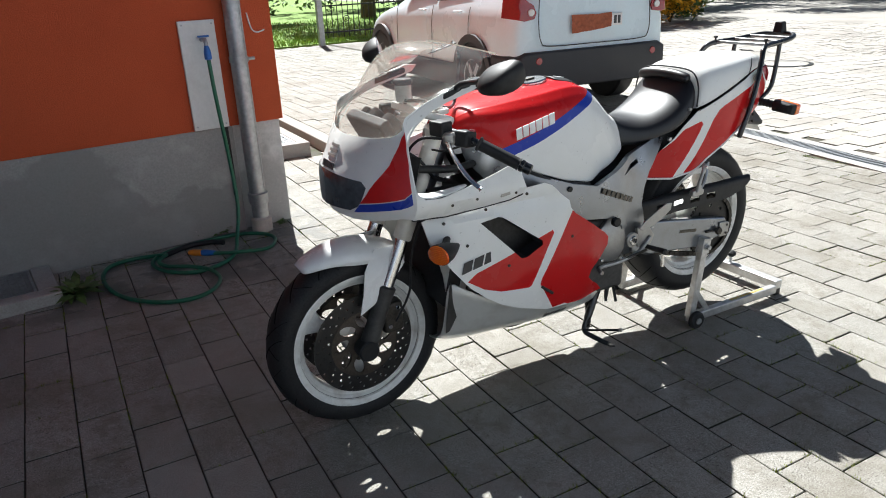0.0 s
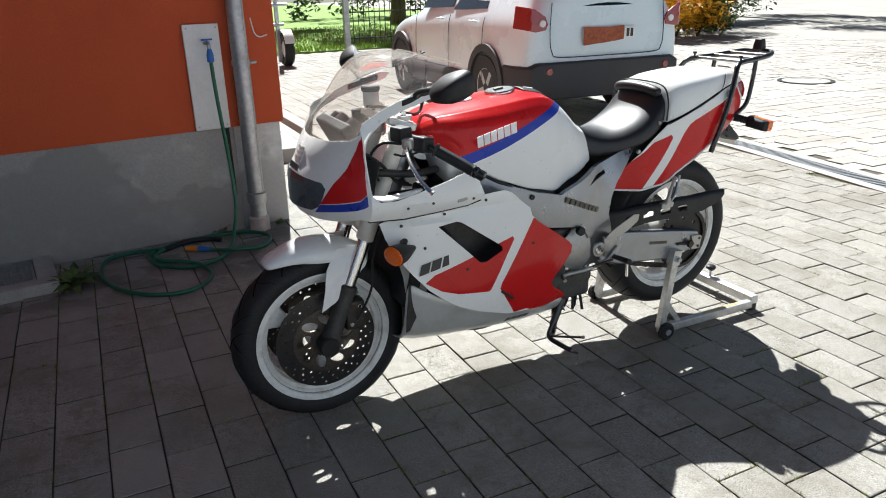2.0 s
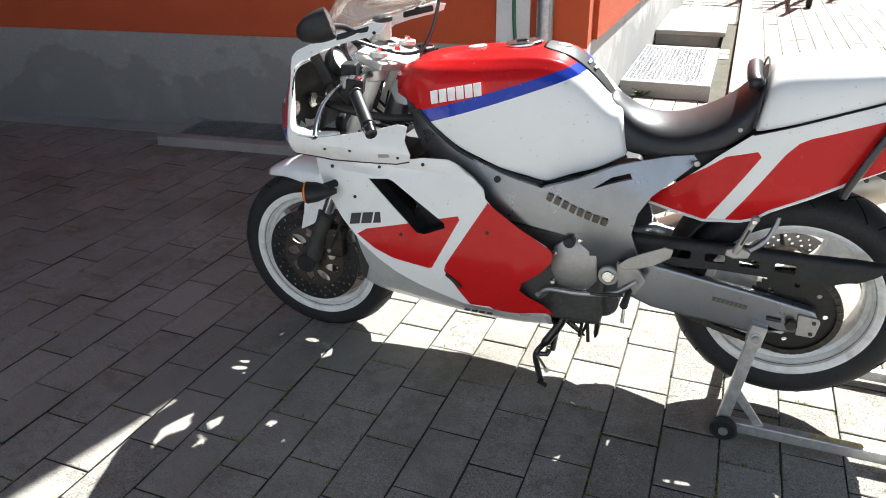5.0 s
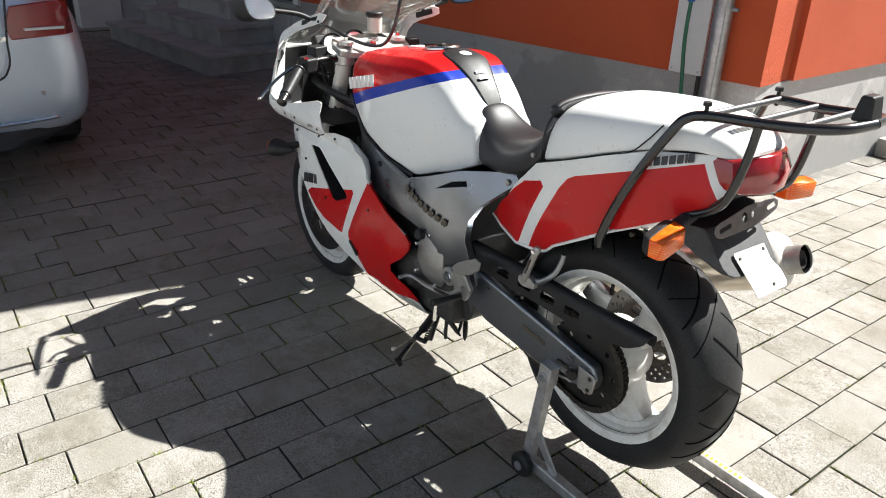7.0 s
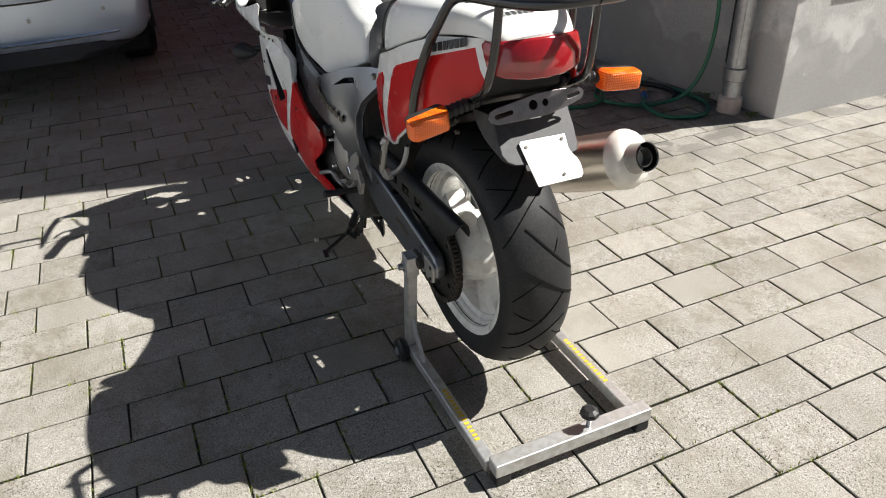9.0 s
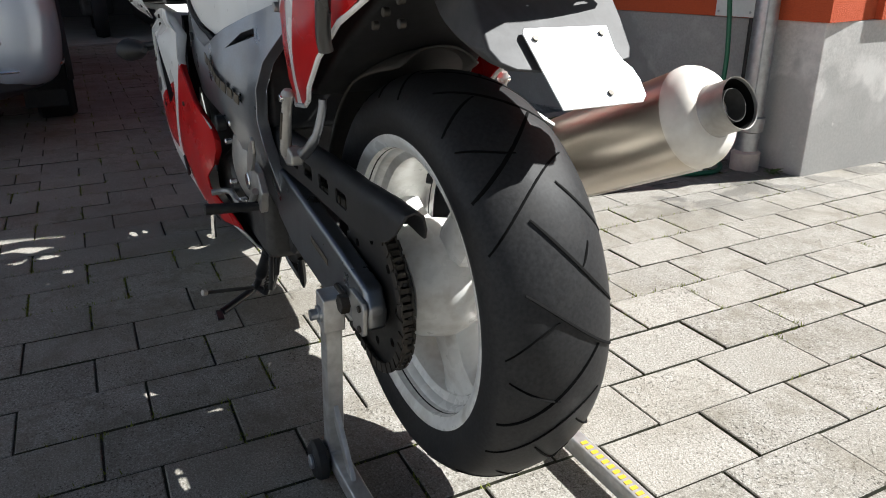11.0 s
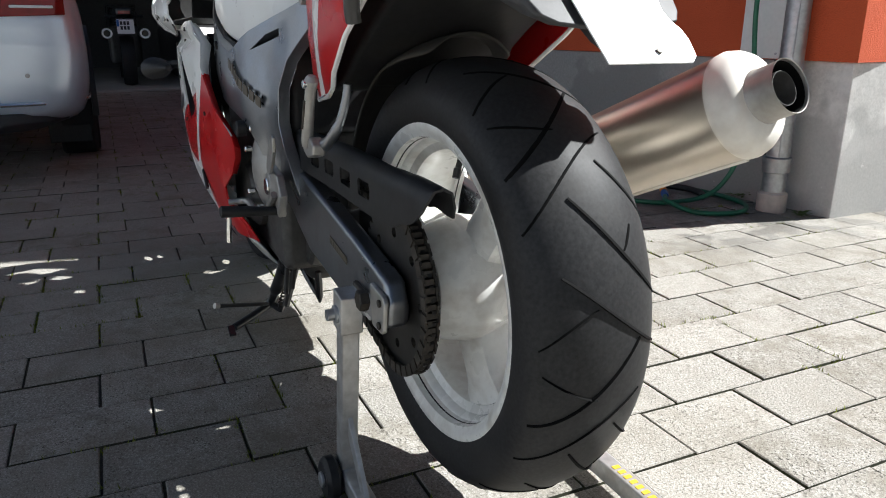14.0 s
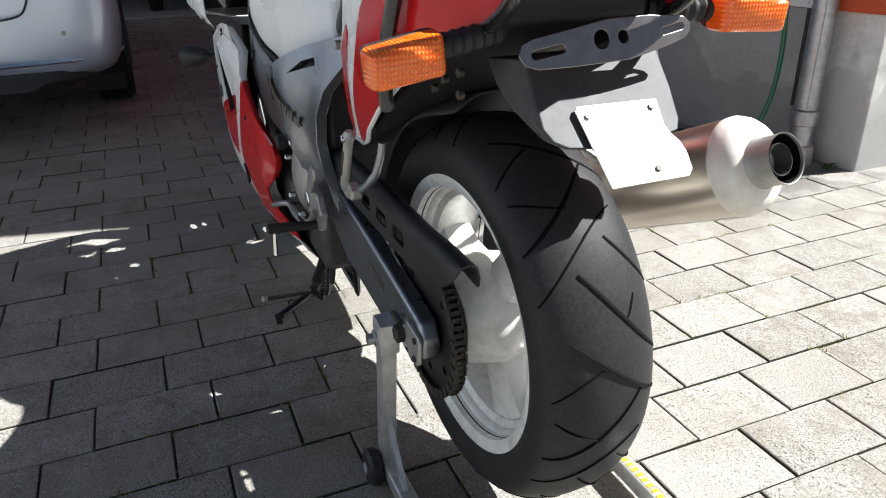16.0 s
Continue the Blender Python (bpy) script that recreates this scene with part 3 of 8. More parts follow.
whole("garage_ceiling", box(-13.0, GX - 0.3, -3.1, WALL_Y, 3.0, 3.2), M_DARK_ROOM, "grey garage ceiling", "ceiling", kind="structure", smooth=False)
whole("garage_threshold", box(GX - 0.3, GX + 0.12, -2.9, WALL_Y, -0.05, 0.012), M_CONCRETE, "worn concrete garage threshold strip", "threshold", kind="structure", smooth=False)
whole("garage_floor", box(-12.8, GX - 0.3, -2.9, 0.6, -0.05, 0.006), M_CONCRETE, "dusty concrete garage floor", "floor", kind="structure", smooth=False)

# granite steps to the door, climbed from two sides
steps = thing("entrance_steps", (-5.0, 1.7, 0), "grey granite entrance steps with worn treads", "steps", kind="structure")
for k in range(3):
    x1, y0, z1 = -4.08 - 0.31 * k, 1.32 + 0.28 * k, 0.185 * (k + 1)
    x0 = -6.60 + 0.31 * k
    part("riser", box(x0 + 0.03, x1 - 0.03, y0 + 0.03, WALL_Y - 0.002, 0.185 * k - 0.005, z1 - 0.04), M_GRANITE, steps, smooth=False)
    part("tread", box(x0, x1, y0, WALL_Y - 0.002, z1 - 0.04, z1), M_GRANITE, steps, smooth=False, bevel=0.006)
# plaster upstand where the steps meet the wall
bm = box(-4.06, -3.90, WALL_Y - 0.02, WALL_Y + 0.01, -0.02, 0.30)
box(-4.37, -4.06, WALL_Y - 0.02, WALL_Y + 0.01, 0.18, 0.52, bm)
whole("step_upstand", bm, M_PLINTH, "roughly plastered upstand beside the steps", "trim", kind="structure", smooth=False, bevel=0.004)


def grating(parent, x0, x1, y0, y1, z, pitch=0.033):
    """A steel mesh grating: frame, bearing bars, cross rods."""
    bm = box(x0, x1, y0, y0 + 0.012, z - 0.03, z)
    for q in ((x0, x1, y1 - 0.012, y1), (x0, x0 + 0.012, y0 + 0.012, y1 - 0.012), (x1 - 0.012, x1, y0 + 0.012, y1 - 0.012)):
        box(*q, z - 0.03, z, bm)
    part("grating_frame", bm, M_GALV, parent, smooth=False)
    bm, x = bmesh.new(), x0 + pitch
    while x < x1 - 0.015:
        box(x, x + 0.003, y0 + 0.012, y1 - 0.012, z - 0.025, z - 0.001, bm)
        x += pitch
    y = y0 + pitch * 0.5
    while y < y1 - 0.015:
        box(x0 + 0.012, x1 - 0.012, y, y + 0.004, z - 0.008, z - 0.003, bm)
        y += pitch * 0.5
    part("grating_bars", bm, M_GALV, parent, smooth=False)


def light_well(x0, x1, y0, y1, h, name_label, rim=(0.09, 0.09, 0.09, 0.0)):
    w = thing("light_well", ((x0 + x1) / 2, (y0 + y1) / 2, 0), name_label, "light well", "light wells", "structure")
    l, r, f, b = rim
    bm = box(x0, x1, y0, y0 + f, -0.05, h)
    box(x0, x0 + l, y0 + f, y1 - b, -0.05, h, bm) if l else None
    box(x1 - r, x1, y0 + f, y1 - b, -0.05, h, bm) if r else None
    box(x0, x1, y1 - b, y1, -0.05, h, bm) if b else None
    part("concrete_rim", bm, M_CONCRETE, w, smooth=False, bevel=0.008)
    part("shaft", box(x0 + l, x1 - r, y0 + f, y1 - b, -0.05, 0.012), M_BLACK, w, "dark shaft", smooth=False)
    grating(w, x0 + l + 0.004, x1 - r - 0.004, y0 + f + 0.004, y1 - b - 0.004, h - 0.006)
    return w


light_well(-2.15, -0.90, 1.74, WALL_Y - 0.004, 0.06, "concrete light well with galvanised grating against the plinth")
light_well(CORNER_X - 0.015, 1.12, 3.75, 5.35, 0.11, "sunlit concrete light well with grating beside the wall", (0.0, 0.09, 0.09, 0.09))
bm = box(CORNER_X - 0.015, 1.08, 6.08, 7.6, -0.05, 0.10)
box(CORNER_X - 0.015, 1.14, 6.02, 7.66, 0.10, 0.15, bm)
whole("cellar_cover", bm, M_CONCRETE, "raised concrete cellar slab along the house wall", "slab", kind="structure", smooth=False, bevel=0.01)
bm = box(1.25, 1.37, 3.7, 12.5, -0.05, 0.09)
whole("kerb_drive", bm, M_CONCRETE, "weathered concrete edging kerb beside the house", "kerb", kind="structure", smooth=False, bevel=0.012)
whole("wall_strip", box(-3.90, -2.2, WALL_Y - 0.2, WALL_Y - 0.003, -0.05, 0.003), M_CONCRETE, "grey paving strip along the plinth", "pavement", kind="structure", smooth=False)

# drainage channel across the drive
chan = thing("drain_channel", (4.3, 0, 0), "galvanised slotted drainage channel in the paving", "drain", kind="structure")
m_ch = Matrix.Translation((4.13, 0, 0)) @ Matrix.Rotation(-0.142, 4, "Z")
bm = box(-0.16, -0.075, -9, 3.4, -0.05, 0.005)
box(0.075, 0.16, -9, 3.4, -0.05, 0.005, bm)
part("channel_edge", moved(bm, m_ch), M_CONCRETE, chan, smooth=False)
bm = box(-0.075, -0.062, -9, 3.4, -0.05, 0.004)
box(0.062, 0.075, -9, 3.4, -0.05, 0.004, bm)
y = -4.0
while y < 3.4:
    box(-0.062, 0.062, y, y + 0.014, -0.012, 0.003, bm)
    y += 0.034
part("channel_grate", moved(bm, m_ch), M_GALV, chan, smooth=False)
part("channel_bottom", moved(box(-0.062, 0.062, -9, 3.4, -0.05, -0.006), m_ch), M_BLACK, chan, "dark channel bottom", smooth=False)


def manhole(x, y, r):
    w = thing("manhole_cover", (x, y, 0), "round cast-iron and concrete manhole cover in the paving", "manhole", "manhole covers", "structure")
    part("ring", lathe([(r * 0.86, -0.03), (r, -0.03), (r, 0.006), (r * 0.86, 0.006)], (x, y, 0), "z", 40, True), M_IRON, w)
    part("lid", lathe([(0, 0.004), (r * 0.62, 0.004), (r * 0.62, 0.007), (r * 0.84, 0.007), (r * 0.84, -0.02)], (x, y, 0), "z", 40), M_CONCRETE, w)


manhole(8.25, 4.65, 0.36)
manhole(20.3, 12.6, 0.40)

# unseen grey wall behind the walk, added to bounce light into the yard
whole("neighbour_wall", box(-16, 16, -8.3, -8.0, -0.1, 6.5), M_BOUNCE_WALL, "unseen grey wall added to bounce light into the yard", "wall", kind="structure", smooth=False)

# lawn beyond the drive
bm = box(-12.0, 16.0, 13.7, 80, -0.05, 0.03)
whole("lawn_ground", bm, M_SOIL, "bright green lawn behind the fence", "lawn", kind="structure", smooth=False)
rnd = random.Random(5)
bm = bmesh.new()
for _ in range(16000):
    x, y = rnd.uniform(0.5, 12), 13.72 + 9 * rnd.random() ** 1.6
    w, h = rnd.uniform(0, 6.28), rnd.uniform(0.04, 0.11)
    a, s = Vector((x, y, 0.025)), Vector((math.cos(w), math.sin(w), 0)) * 0.012
    t = a + Vector((rnd.uniform(-0.03, 0.03), rnd.uniform(-0.03, 0.03), h))
    bm.faces.new([bm.verts.new(p) for p in (a - s, a + s, t)])
whole("lawn_grass", bm, M_GRASS, "short sunlit grass blades", "grass", kind="stuff", smooth=False)

# ---- the motorcycle ----
# side drawing in x (backwards) and z (up); the bike faces -x, its left side is -y
bike = thing("motorcycle", (0.74, 0, 0), "white, red and blue faired sport motorcycle on a rear paddock stand", "motorcycle")
FW, RW = Vector((0.002, -0.010, 0.292)), Vector((1.480, 0.020, 0.395))
WHEEL_TURN = Matrix.Rotation(0.025, 4, "Z") @ Matrix.Rotation(0.015, 4, "X")


def wheel(name, c, r_out, half, rim_r, hub_half, spoke_turn, label):
    w = thing(name, c, label, "")
    w.parent, w.matrix_parent_inverse = bike, world_of(bike).inverted()
    del w["label"]
    w["label"] = label
    hb = half * 0.89
    r_wide = rim_r + 0.43 * (r_out - rim_r)
    prof = [(rim_r - 0.004, -hb * 0.93), (rim_r + 0.008, -hb * 0.985), (rim_r + 0.016, -half * 0.945), (rim_r + (r_out - rim_r) * 0.30, -half * 0.985)]
    prof += [(r_wide + (r_out - r_wide) * math.cos(w) ** 0.92, -half * math.sin(w)) for w in (radians(90 - 9 * k) for k in range(10))] + [(r_out, 0)]
    prof = prof + [(r, -h) for r, h in prof[-2::-1]]
    tyre = part("tyre", lathe(prof + [(rim_r - 0.012, hb * 0.8), (rim_r - 0.012, -hb * 0.8)], c, seg=96, closed=True), M_RUBBER, w, "black road tyre")
    prof = [(rim_r + 0.009, -hb * 1.005), (rim_r + 0.012, -hb * 0.985), (rim_r + 0.011, -hb * 0.93), (rim_r - 0.006, -hb * 0.86), (rim_r - 0.010, -hb * 0.62), (rim_r - 0.018, -hb * 0.45), (rim_r - 0.020, 0)]
    prof = prof + [(r, -h) for r, h in prof[-2::-1]]
    inner = [(rim_r + 0.004, 1.005), (rim_r - 0.001, 0.985), (rim_r - 0.006, 0.94), (rim_r - 0.010, 0.925), (rim_r - 0.013, 0.70), (rim_r - 0.017, 0.66), (rim_r - 0.020, 0.54), (rim_r - 0.031, 0.46), (rim_r - 0.035, 0.30)]
    prof += [(r, k * hb) for r, k in inner] + [(r, -k * hb) for r, k in inner[::-1]]
    part("rim", lathe(prof, c, seg=96, closed=True), M_RIM, w, "white lacquered rim")
    part("hub", lathe([(0.0, -hub_half), (0.036, -hub_half), (0.045, -hub_half * 0.8), (0.055, 0), (0.045, hub_half * 0.8), (0.036, hub_half), (0, hub_half)], c, seg=32), M_RIM, w)
    part("hub_drum", lathe([(0.03, -hub_half * 1.15), (0.072, -hub_half * 1.12), (0.084, -hub_half * 0.85), (0.096, -hub_half * 0.35), (0.086, hub_half * 0.2), (0.055, hub_half * 0.6), (0.03, hub_half * 0.7)], c, seg=40), M_RIM, w) if half > 0.08 else None
    for k in range(3):
        a = spoke_turn + k * 2 * math.pi / 3
        rings = []
        for t in range(7):
            q = t / 6
            r = 0.035 + (rim_r - 0.026 - 0.035) * q
            wd = (0.032 if half < 0.08 else 0.050) - 0.012 * math.sin(q * math.pi) + 0.022 * max(0, q - 0.7) / 0.3
            th = (0.030 - 0.010 * q) if half < 0.08 else (0.046 - 0.012 * q)
            ring = []
            for j in range(10):
                g = 2 * math.pi * j / 10
                u, h = wd * math.copysign(abs(math.cos(g)) ** 0.6, math.cos(g)), th * math.copysign(abs(math.sin(g)) ** 0.6, math.sin(g))
                ring.append(c + Vector((r * math.cos(a) - u * math.sin(a), h, r * math.sin(a) + u * math.cos(a))))
            rings.append(ring)
        part("spoke", loft(rings), M_RIM, w)
    va = spoke_turn + (0.93 if half > 0.08 else 0.9)
    vb = c + Vector((math.cos(va), 0, math.sin(va))) * (rim_r - 0.04)
    part("valve", tube([vb, vb - Vector((math.cos(va) * 0.020, 0.010, math.sin(va) * 0.020)), vb - Vector((math.cos(va) * 0.021, 0.011, math.sin(va) * 0.021)), vb - Vector((math.cos(va) * 0.034, 0.016, math.sin(va) * 0.034))], [0.0055, 0.0045, 0.0060, 0.0055]), M_BLACK, w, "black valve stem")
    return w


def brake_disc(parent, c, r0, r1, y, carrier_holes):
    """A drilled ring on a carrier with openings."""
    holes = [ring_pts(c.x, c.z, r0, 40)]
    for row, rr in enumerate((r0 + 0.012, (r0 + r1) / 2, r1 - 0.012)):
        for k in range(24):
            a = (k + row / 3) * 2 * math.pi / 24
            holes.append(ring_pts(c.x + rr * math.cos(a), c.z + rr * math.sin(a), 0.0045, 6))
    d = part("brake_disc", slab(ring_pts(c.x, c.z, r1, 64), y - 0.0025, y + 0.0025, holes), M_DISC, parent, "drilled steel brake disc", smooth=False)
    holes = [ring_pts(c.x, c.z, 0.024, 20)]
    for k in range(carrier_holes):
        a, rr = (k + 0.3) * 2 * math.pi / carrier_holes, (r0 + 0.045) / 2
        e = (r0 - 0.05) / 2
        u, t = Vector((math.cos(a), math.sin(a))), Vector((-math.sin(a), math.cos(a)))
        holes.append([tuple(Vector((c.x, c.z)) + u * (rr + e * 0.85 * math.cos(g)) + t * (0.019 * math.sin(g) + 0.010 * math.cos(g))) for g in (2 * math.pi * i / 12 for i in range(12))])
    part("disc_carrier", slab(ring_pts(c.x, c.z, r0 + 0.002, 48), y - 0.004, y + 0.004, holes), M_CARRIER, d, "bronze disc carrier", smooth=False)


front_wheel = wheel("front_wheel", FW, 0.294, 0.060, 0.2185, 0.06, 0.5, "front wheel with white three-spoke rim")
for s in (-1, 1):
    brake_disc(front_wheel, FW, 0.110, 0.168, s * 0.074, 9)
    for x, z in ((0.05, 0.293), (-0.025, 0.336), (-0.025, 0.25)):
        part("disc_bolt", bolt((x, s * 0.085, z)), M_GREASE, front_wheel)
rear_wheel = wheel("rear_wheel", RW, 0.3145, 0.089, 0.2195, 0.085, 0.91, "rear wheel with white three-spoke rim and wide tyre")
brake_disc(rear_wheel, RW, 0.085, 0.134, 0.118, 7)
# tread grooves: near-black flush strips put the shade of cut grooves into colour
M_RECESS_BLACK = surface("recess_black", (0.004, 0.004, 0.004), 0.9)
M_RECESS_BLACK.node_tree.nodes["Principled BSDF"].inputs["Specular IOR Level"].default_value = 0.1


TREAD = ((49.5, 0.58, 28.6, -0.92, -5.0, 0.0030), (41.7, 0.24, 29.0, 0.90, 0.0, 0.0046), (34.2, -0.34, 11.0, 0.90, 3.6, 0.0052), (27.0, 0.47, 21.6, 0.28, 0.6, 0.0028),
         (18.2, -0.62, -1.0, 0.90, 2.2, 0.0050), (10.7, -0.21, 2.5, -0.90, -2.0, 0.0030), (2.8, 0.46, -18.0, -0.92, 3.4, 0.0042), (-3.6, -0.86, -9.7, -0.16, 1.6, 0.0038))


def groove(c, r_out, half, rim_r, a0, h0, a1, h1, bow, wide):
    """One near-black groove strip over the crown, from angle a0 at h0 half widths to a1 at h1, bowed along the tread.
    """
    pts, wid = [], []
    r_wide = rim_r + 0.43 * (r_out - rim_r)
    for i in range(21):
        t = i / 20
        k = h0 + (h1 - h0) * (t + 0.018 * bow * t * (1 - t))
        r = r_wide + (r_out - r_wide) * math.sqrt(1 - min(0.98, abs(k)) ** 2) ** 0.92
        a = radians(a0 + (a1 - a0) * t - bow * 4 * t * (1 - t) * 0.5)
        wid.append(wide * (0.35 + 0.65 * math.sin(math.pi * min(1, max(0.03, t * 0.84 + 0.10))) ** 0.5))
        r -= 0.364 * wid[-1] - 0.0003
        pts.append(c + Vector((math.cos(a) * r, half * k, math.sin(a) * r)))
    return tube(pts, wid, 6, flat=0.42)


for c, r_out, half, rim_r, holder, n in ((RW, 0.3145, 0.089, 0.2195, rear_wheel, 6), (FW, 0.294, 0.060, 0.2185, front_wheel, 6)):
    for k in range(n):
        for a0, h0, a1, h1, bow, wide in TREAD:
            part("tread_groove", groove(c, r_out, half, rim_r, a0 + 360 * k / n, h0, a1 + 360 * k / n, h1, bow, wide * half / 0.089), M_RECESS_BLACK, holder)

# sprocket and chain
teeth = []
for k in range(47):
    a = 2 * math.pi * k / 47
    for d, r in ((0, 0.113), (0.04, 0.121), (0.08, 0.121), (0.115, 0.113)):
        teeth.append((RW.x + r * math.cos(a + d), RW.z + r * math.sin(a + d)))
holes = [ring_pts(RW.x, RW.z, 0.035, 20)] + [ring_pts(RW.x + 0.083 * math.cos(a), RW.z + 0.083 * math.sin(a), 0.0075, 10) for a in (k * math.pi / 4 for k in range(8))]
part("sprocket", slab(teeth, -0.112, -0.106, holes), M_SPROCKET, rear_wheel, "worn dark chain sprocket", smooth=False)
part("sprocket_carrier", lathe([(0.02, -0.122), (0.05, -0.120), (0.062, -0.113), (0.068, -0.09), (0.05, -0.05)], RW, seg=32), M_SPROCKET, rear_wheel)
CF = Vector((1.03, 0, 0.44))
track = [(RW.x + 0.119 * math.cos(a), RW.z + 0.119 * math.sin(a)) for a in (radians(-95) + radians(180) * i / 34 for i in range(35))]
for i in range(1, 32):
    t = i / 32
    track.append((track[34][0] + (CF.x - track[34][0]) * t, track[34][1] + (CF.z + 0.036 - track[34][1]) * t))
track += [(CF.x + 0.036 * math.cos(a), CF.z + 0.036 * math.sin(a)) for a in (radians(90) + radians(180) * i / 8 for i in range(9))]
last, first = track[-1], track[0]
for i in range(1, 34):
    t = i / 34
    track.append((last[0] + (first[0] - last[0]) * t, last[1] + (first[1] - last[1]) * t - 0.012 * math.sin(t * math.pi)))
bm = bmesh.new()
for i, (p, q) in enumerate(zip(track, track[1:] + track[:1])):
    a = math.atan2(q[1] - p[1], q[0] - p[0])
    l = math.dist(p, q)
    o = 0.0095 if i % 2 else 0.0075
    for s in (-1, 1):
        add(bm, moved(box(-0.003, l + 0.003, s * o - 0.001, s * o + 0.001, -0.0075, 0.0075), Matrix.Translation((p[0], -0.109, p[1])) @ Matrix.Rotation(-a, 4, "Y")))
    add(bm, moved(box(-0.004, 0.004, -0.009, 0.009, -0.004, 0.004), Matrix.Translation((p[0], -0.109, p[1]))))
part("drive_chain", bm, M_GREASE, bike, "greasy drive chain", smooth=False)

for holder, c in ((front_wheel, FW), (rear_wheel, RW)):
    holder.matrix_basis = Matrix.Translation(c) @ WHEEL_TURN

# fork, calipers, front fender
for s in (-1, 1):
    top, bot = Vector((0.304, s * 0.099, 0.985)), Vector((0.005, s * 0.098, 0.285))
    d = (top - bot).normalized()
    leg = part("fork_leg", tube([bot + d * 0.02, bot + d * 0.08, bot + d * 0.17, bot + d * 0.205, bot + d * 0.21], [0.030, 0.028, 0.027, 0.030, 0.024], 20), M_ENGINE, bike, "dark grey fork slider")
    part("stanchion", tube([bot + d * 0.20, bot + d * 0.38], 0.0205, 20), M_CHROME, leg, "polished fork tube")
    part("upper_tube", tube([bot + d * 0.365, bot + d * 0.37, bot + d * 0.44, bot + d * 0.445, top], [0.026, 0.029, 0.029, 0.0265, 0.0265], 20), M_MUFF_END, leg, "satin upper fork tube")
    part("axle_clamp", disc((0.0, s * 0.104, 0.285), 0.034, 0.055, "y", 24), M_BLACK, leg, "dark axle end")
    part("brake_line", tube(curve_pts([(0.10, s * 0.12, 0.36), (0.15, s * 0.13, 0.46), (0.17, s * 0.12, 0.58), (0.24, s * 0.11, 0.72)]), 0.004, 6), M_BLACK, leg)
    cal = part("brake_caliper", box(0.065, 0.135, s * 0.079 - 0.028, s * 0.079 + 0.028, 0.315, 0.42), M_GREASE, bike, "dark brake caliper", bevel=0.012, smooth=True)
    for x, z in ((0.085, 0.34), (0.115, 0.40)):
        part("caliper_bolt", bolt((x, s * 0.109, z), 0.008), M_CHROME, cal)
rows = []
for i in range(13):
    t = i / 12
    a = radians(121 - 63 * t)
    r = 0.330 + 0.010 * math.sin(t * math.pi)
    hw = 0.040 + 0.044 * min(1, t * 2.2) ** 0.6
    dip = 0.022 + 0.045 * min(1, t * 2.2)
    row = []
    for j in range(9):
        g = math.pi * j / 8 - math.pi / 2
        row.append(FW + Vector((0.0, 0, 0)) + Vector((math.cos(a), 0, math.sin(a))) * (r - dip * (1 - math.cos(g) ** 0.8)) + Vector((0.0, hw * math.sin(g), 0)))
    rows.append(row)
bm = loft(rows, cap=False, closed=False)
fender = part("front_fender", bm, M_WHITE_GREY, bike, "glossy white front mudguard", sub=1)
mod = fender.modifiers.new("thick", "SOLIDIFY")
mod.thickness = 0.004
for s in (-1, 1):
    flap = [(-0.012, 0.405), (0.035, 0.43), (0.085, 0.475), (0.15, 0.545), (0.145, 0.60), (0.06, 0.60), (0.015, 0.54), (0.004, 0.47)]
    part("fork_guard", sheet(flap, (), lambda u, v, s=s: Vector((u, s * (0.082 + 0.028 * lerp_at([(0.40, 1), (0.53, 0.9), (0.60, 0.0)], v)), v)), 0.004, 0.03, (0, -s, 0)), M_WHITE_GREY, fender)
    part("fender_bolt", bolt((0.035, s * 0.096, 0.535), 0.005), M_BLACK, fender)

# frame: twin spars, head, engine, swinging arm
SPAR = [(0.385, 0.955), (0.43, 0.925), (0.45, 0.885), (0.468, 0.846), (0.52, 0.809), (0.606, 0.762), (0.711, 0.724), (0.82, 0.697), (0.91, 0.728), (1.01, 0.766),
        (1.10, 0.787), (1.20, 0.806), (1.235, 0.818), (1.18, 0.762), (1.10, 0.690), (1.07, 0.64), (1.06, 0.58), (1.085, 0.51), (1.095, 0.43), (1.06, 0.375), (0.968, 0.378),
        (0.962, 0.46), (0.955, 0.52), (0.915, 0.562), (0.77, 0.588), (0.646, 0.604), (0.55, 0.66), (0.45, 0.745), (0.39, 0.82), (0.365, 0.90)]
SPAR_HOLE = [(0.955, 0.706), (0.995, 0.718), (1.045, 0.731), (1.038, 0.744), (0.995, 0.733)]


def spar_y(u, v):
    y = lerp_at([(0.37, 0.085), (0.45, 0.150), (0.60, 0.212), (0.75, 0.222), (0.90, 0.212), (1.05, 0.174), (1.24, 0.142)], u)
    mid = lerp_at([(0.36, 0.9), (0.60, 0.685), (0.90, 0.63), (1.10, 0.60)], u)
    return y - 0.9 * (v - mid) ** 2


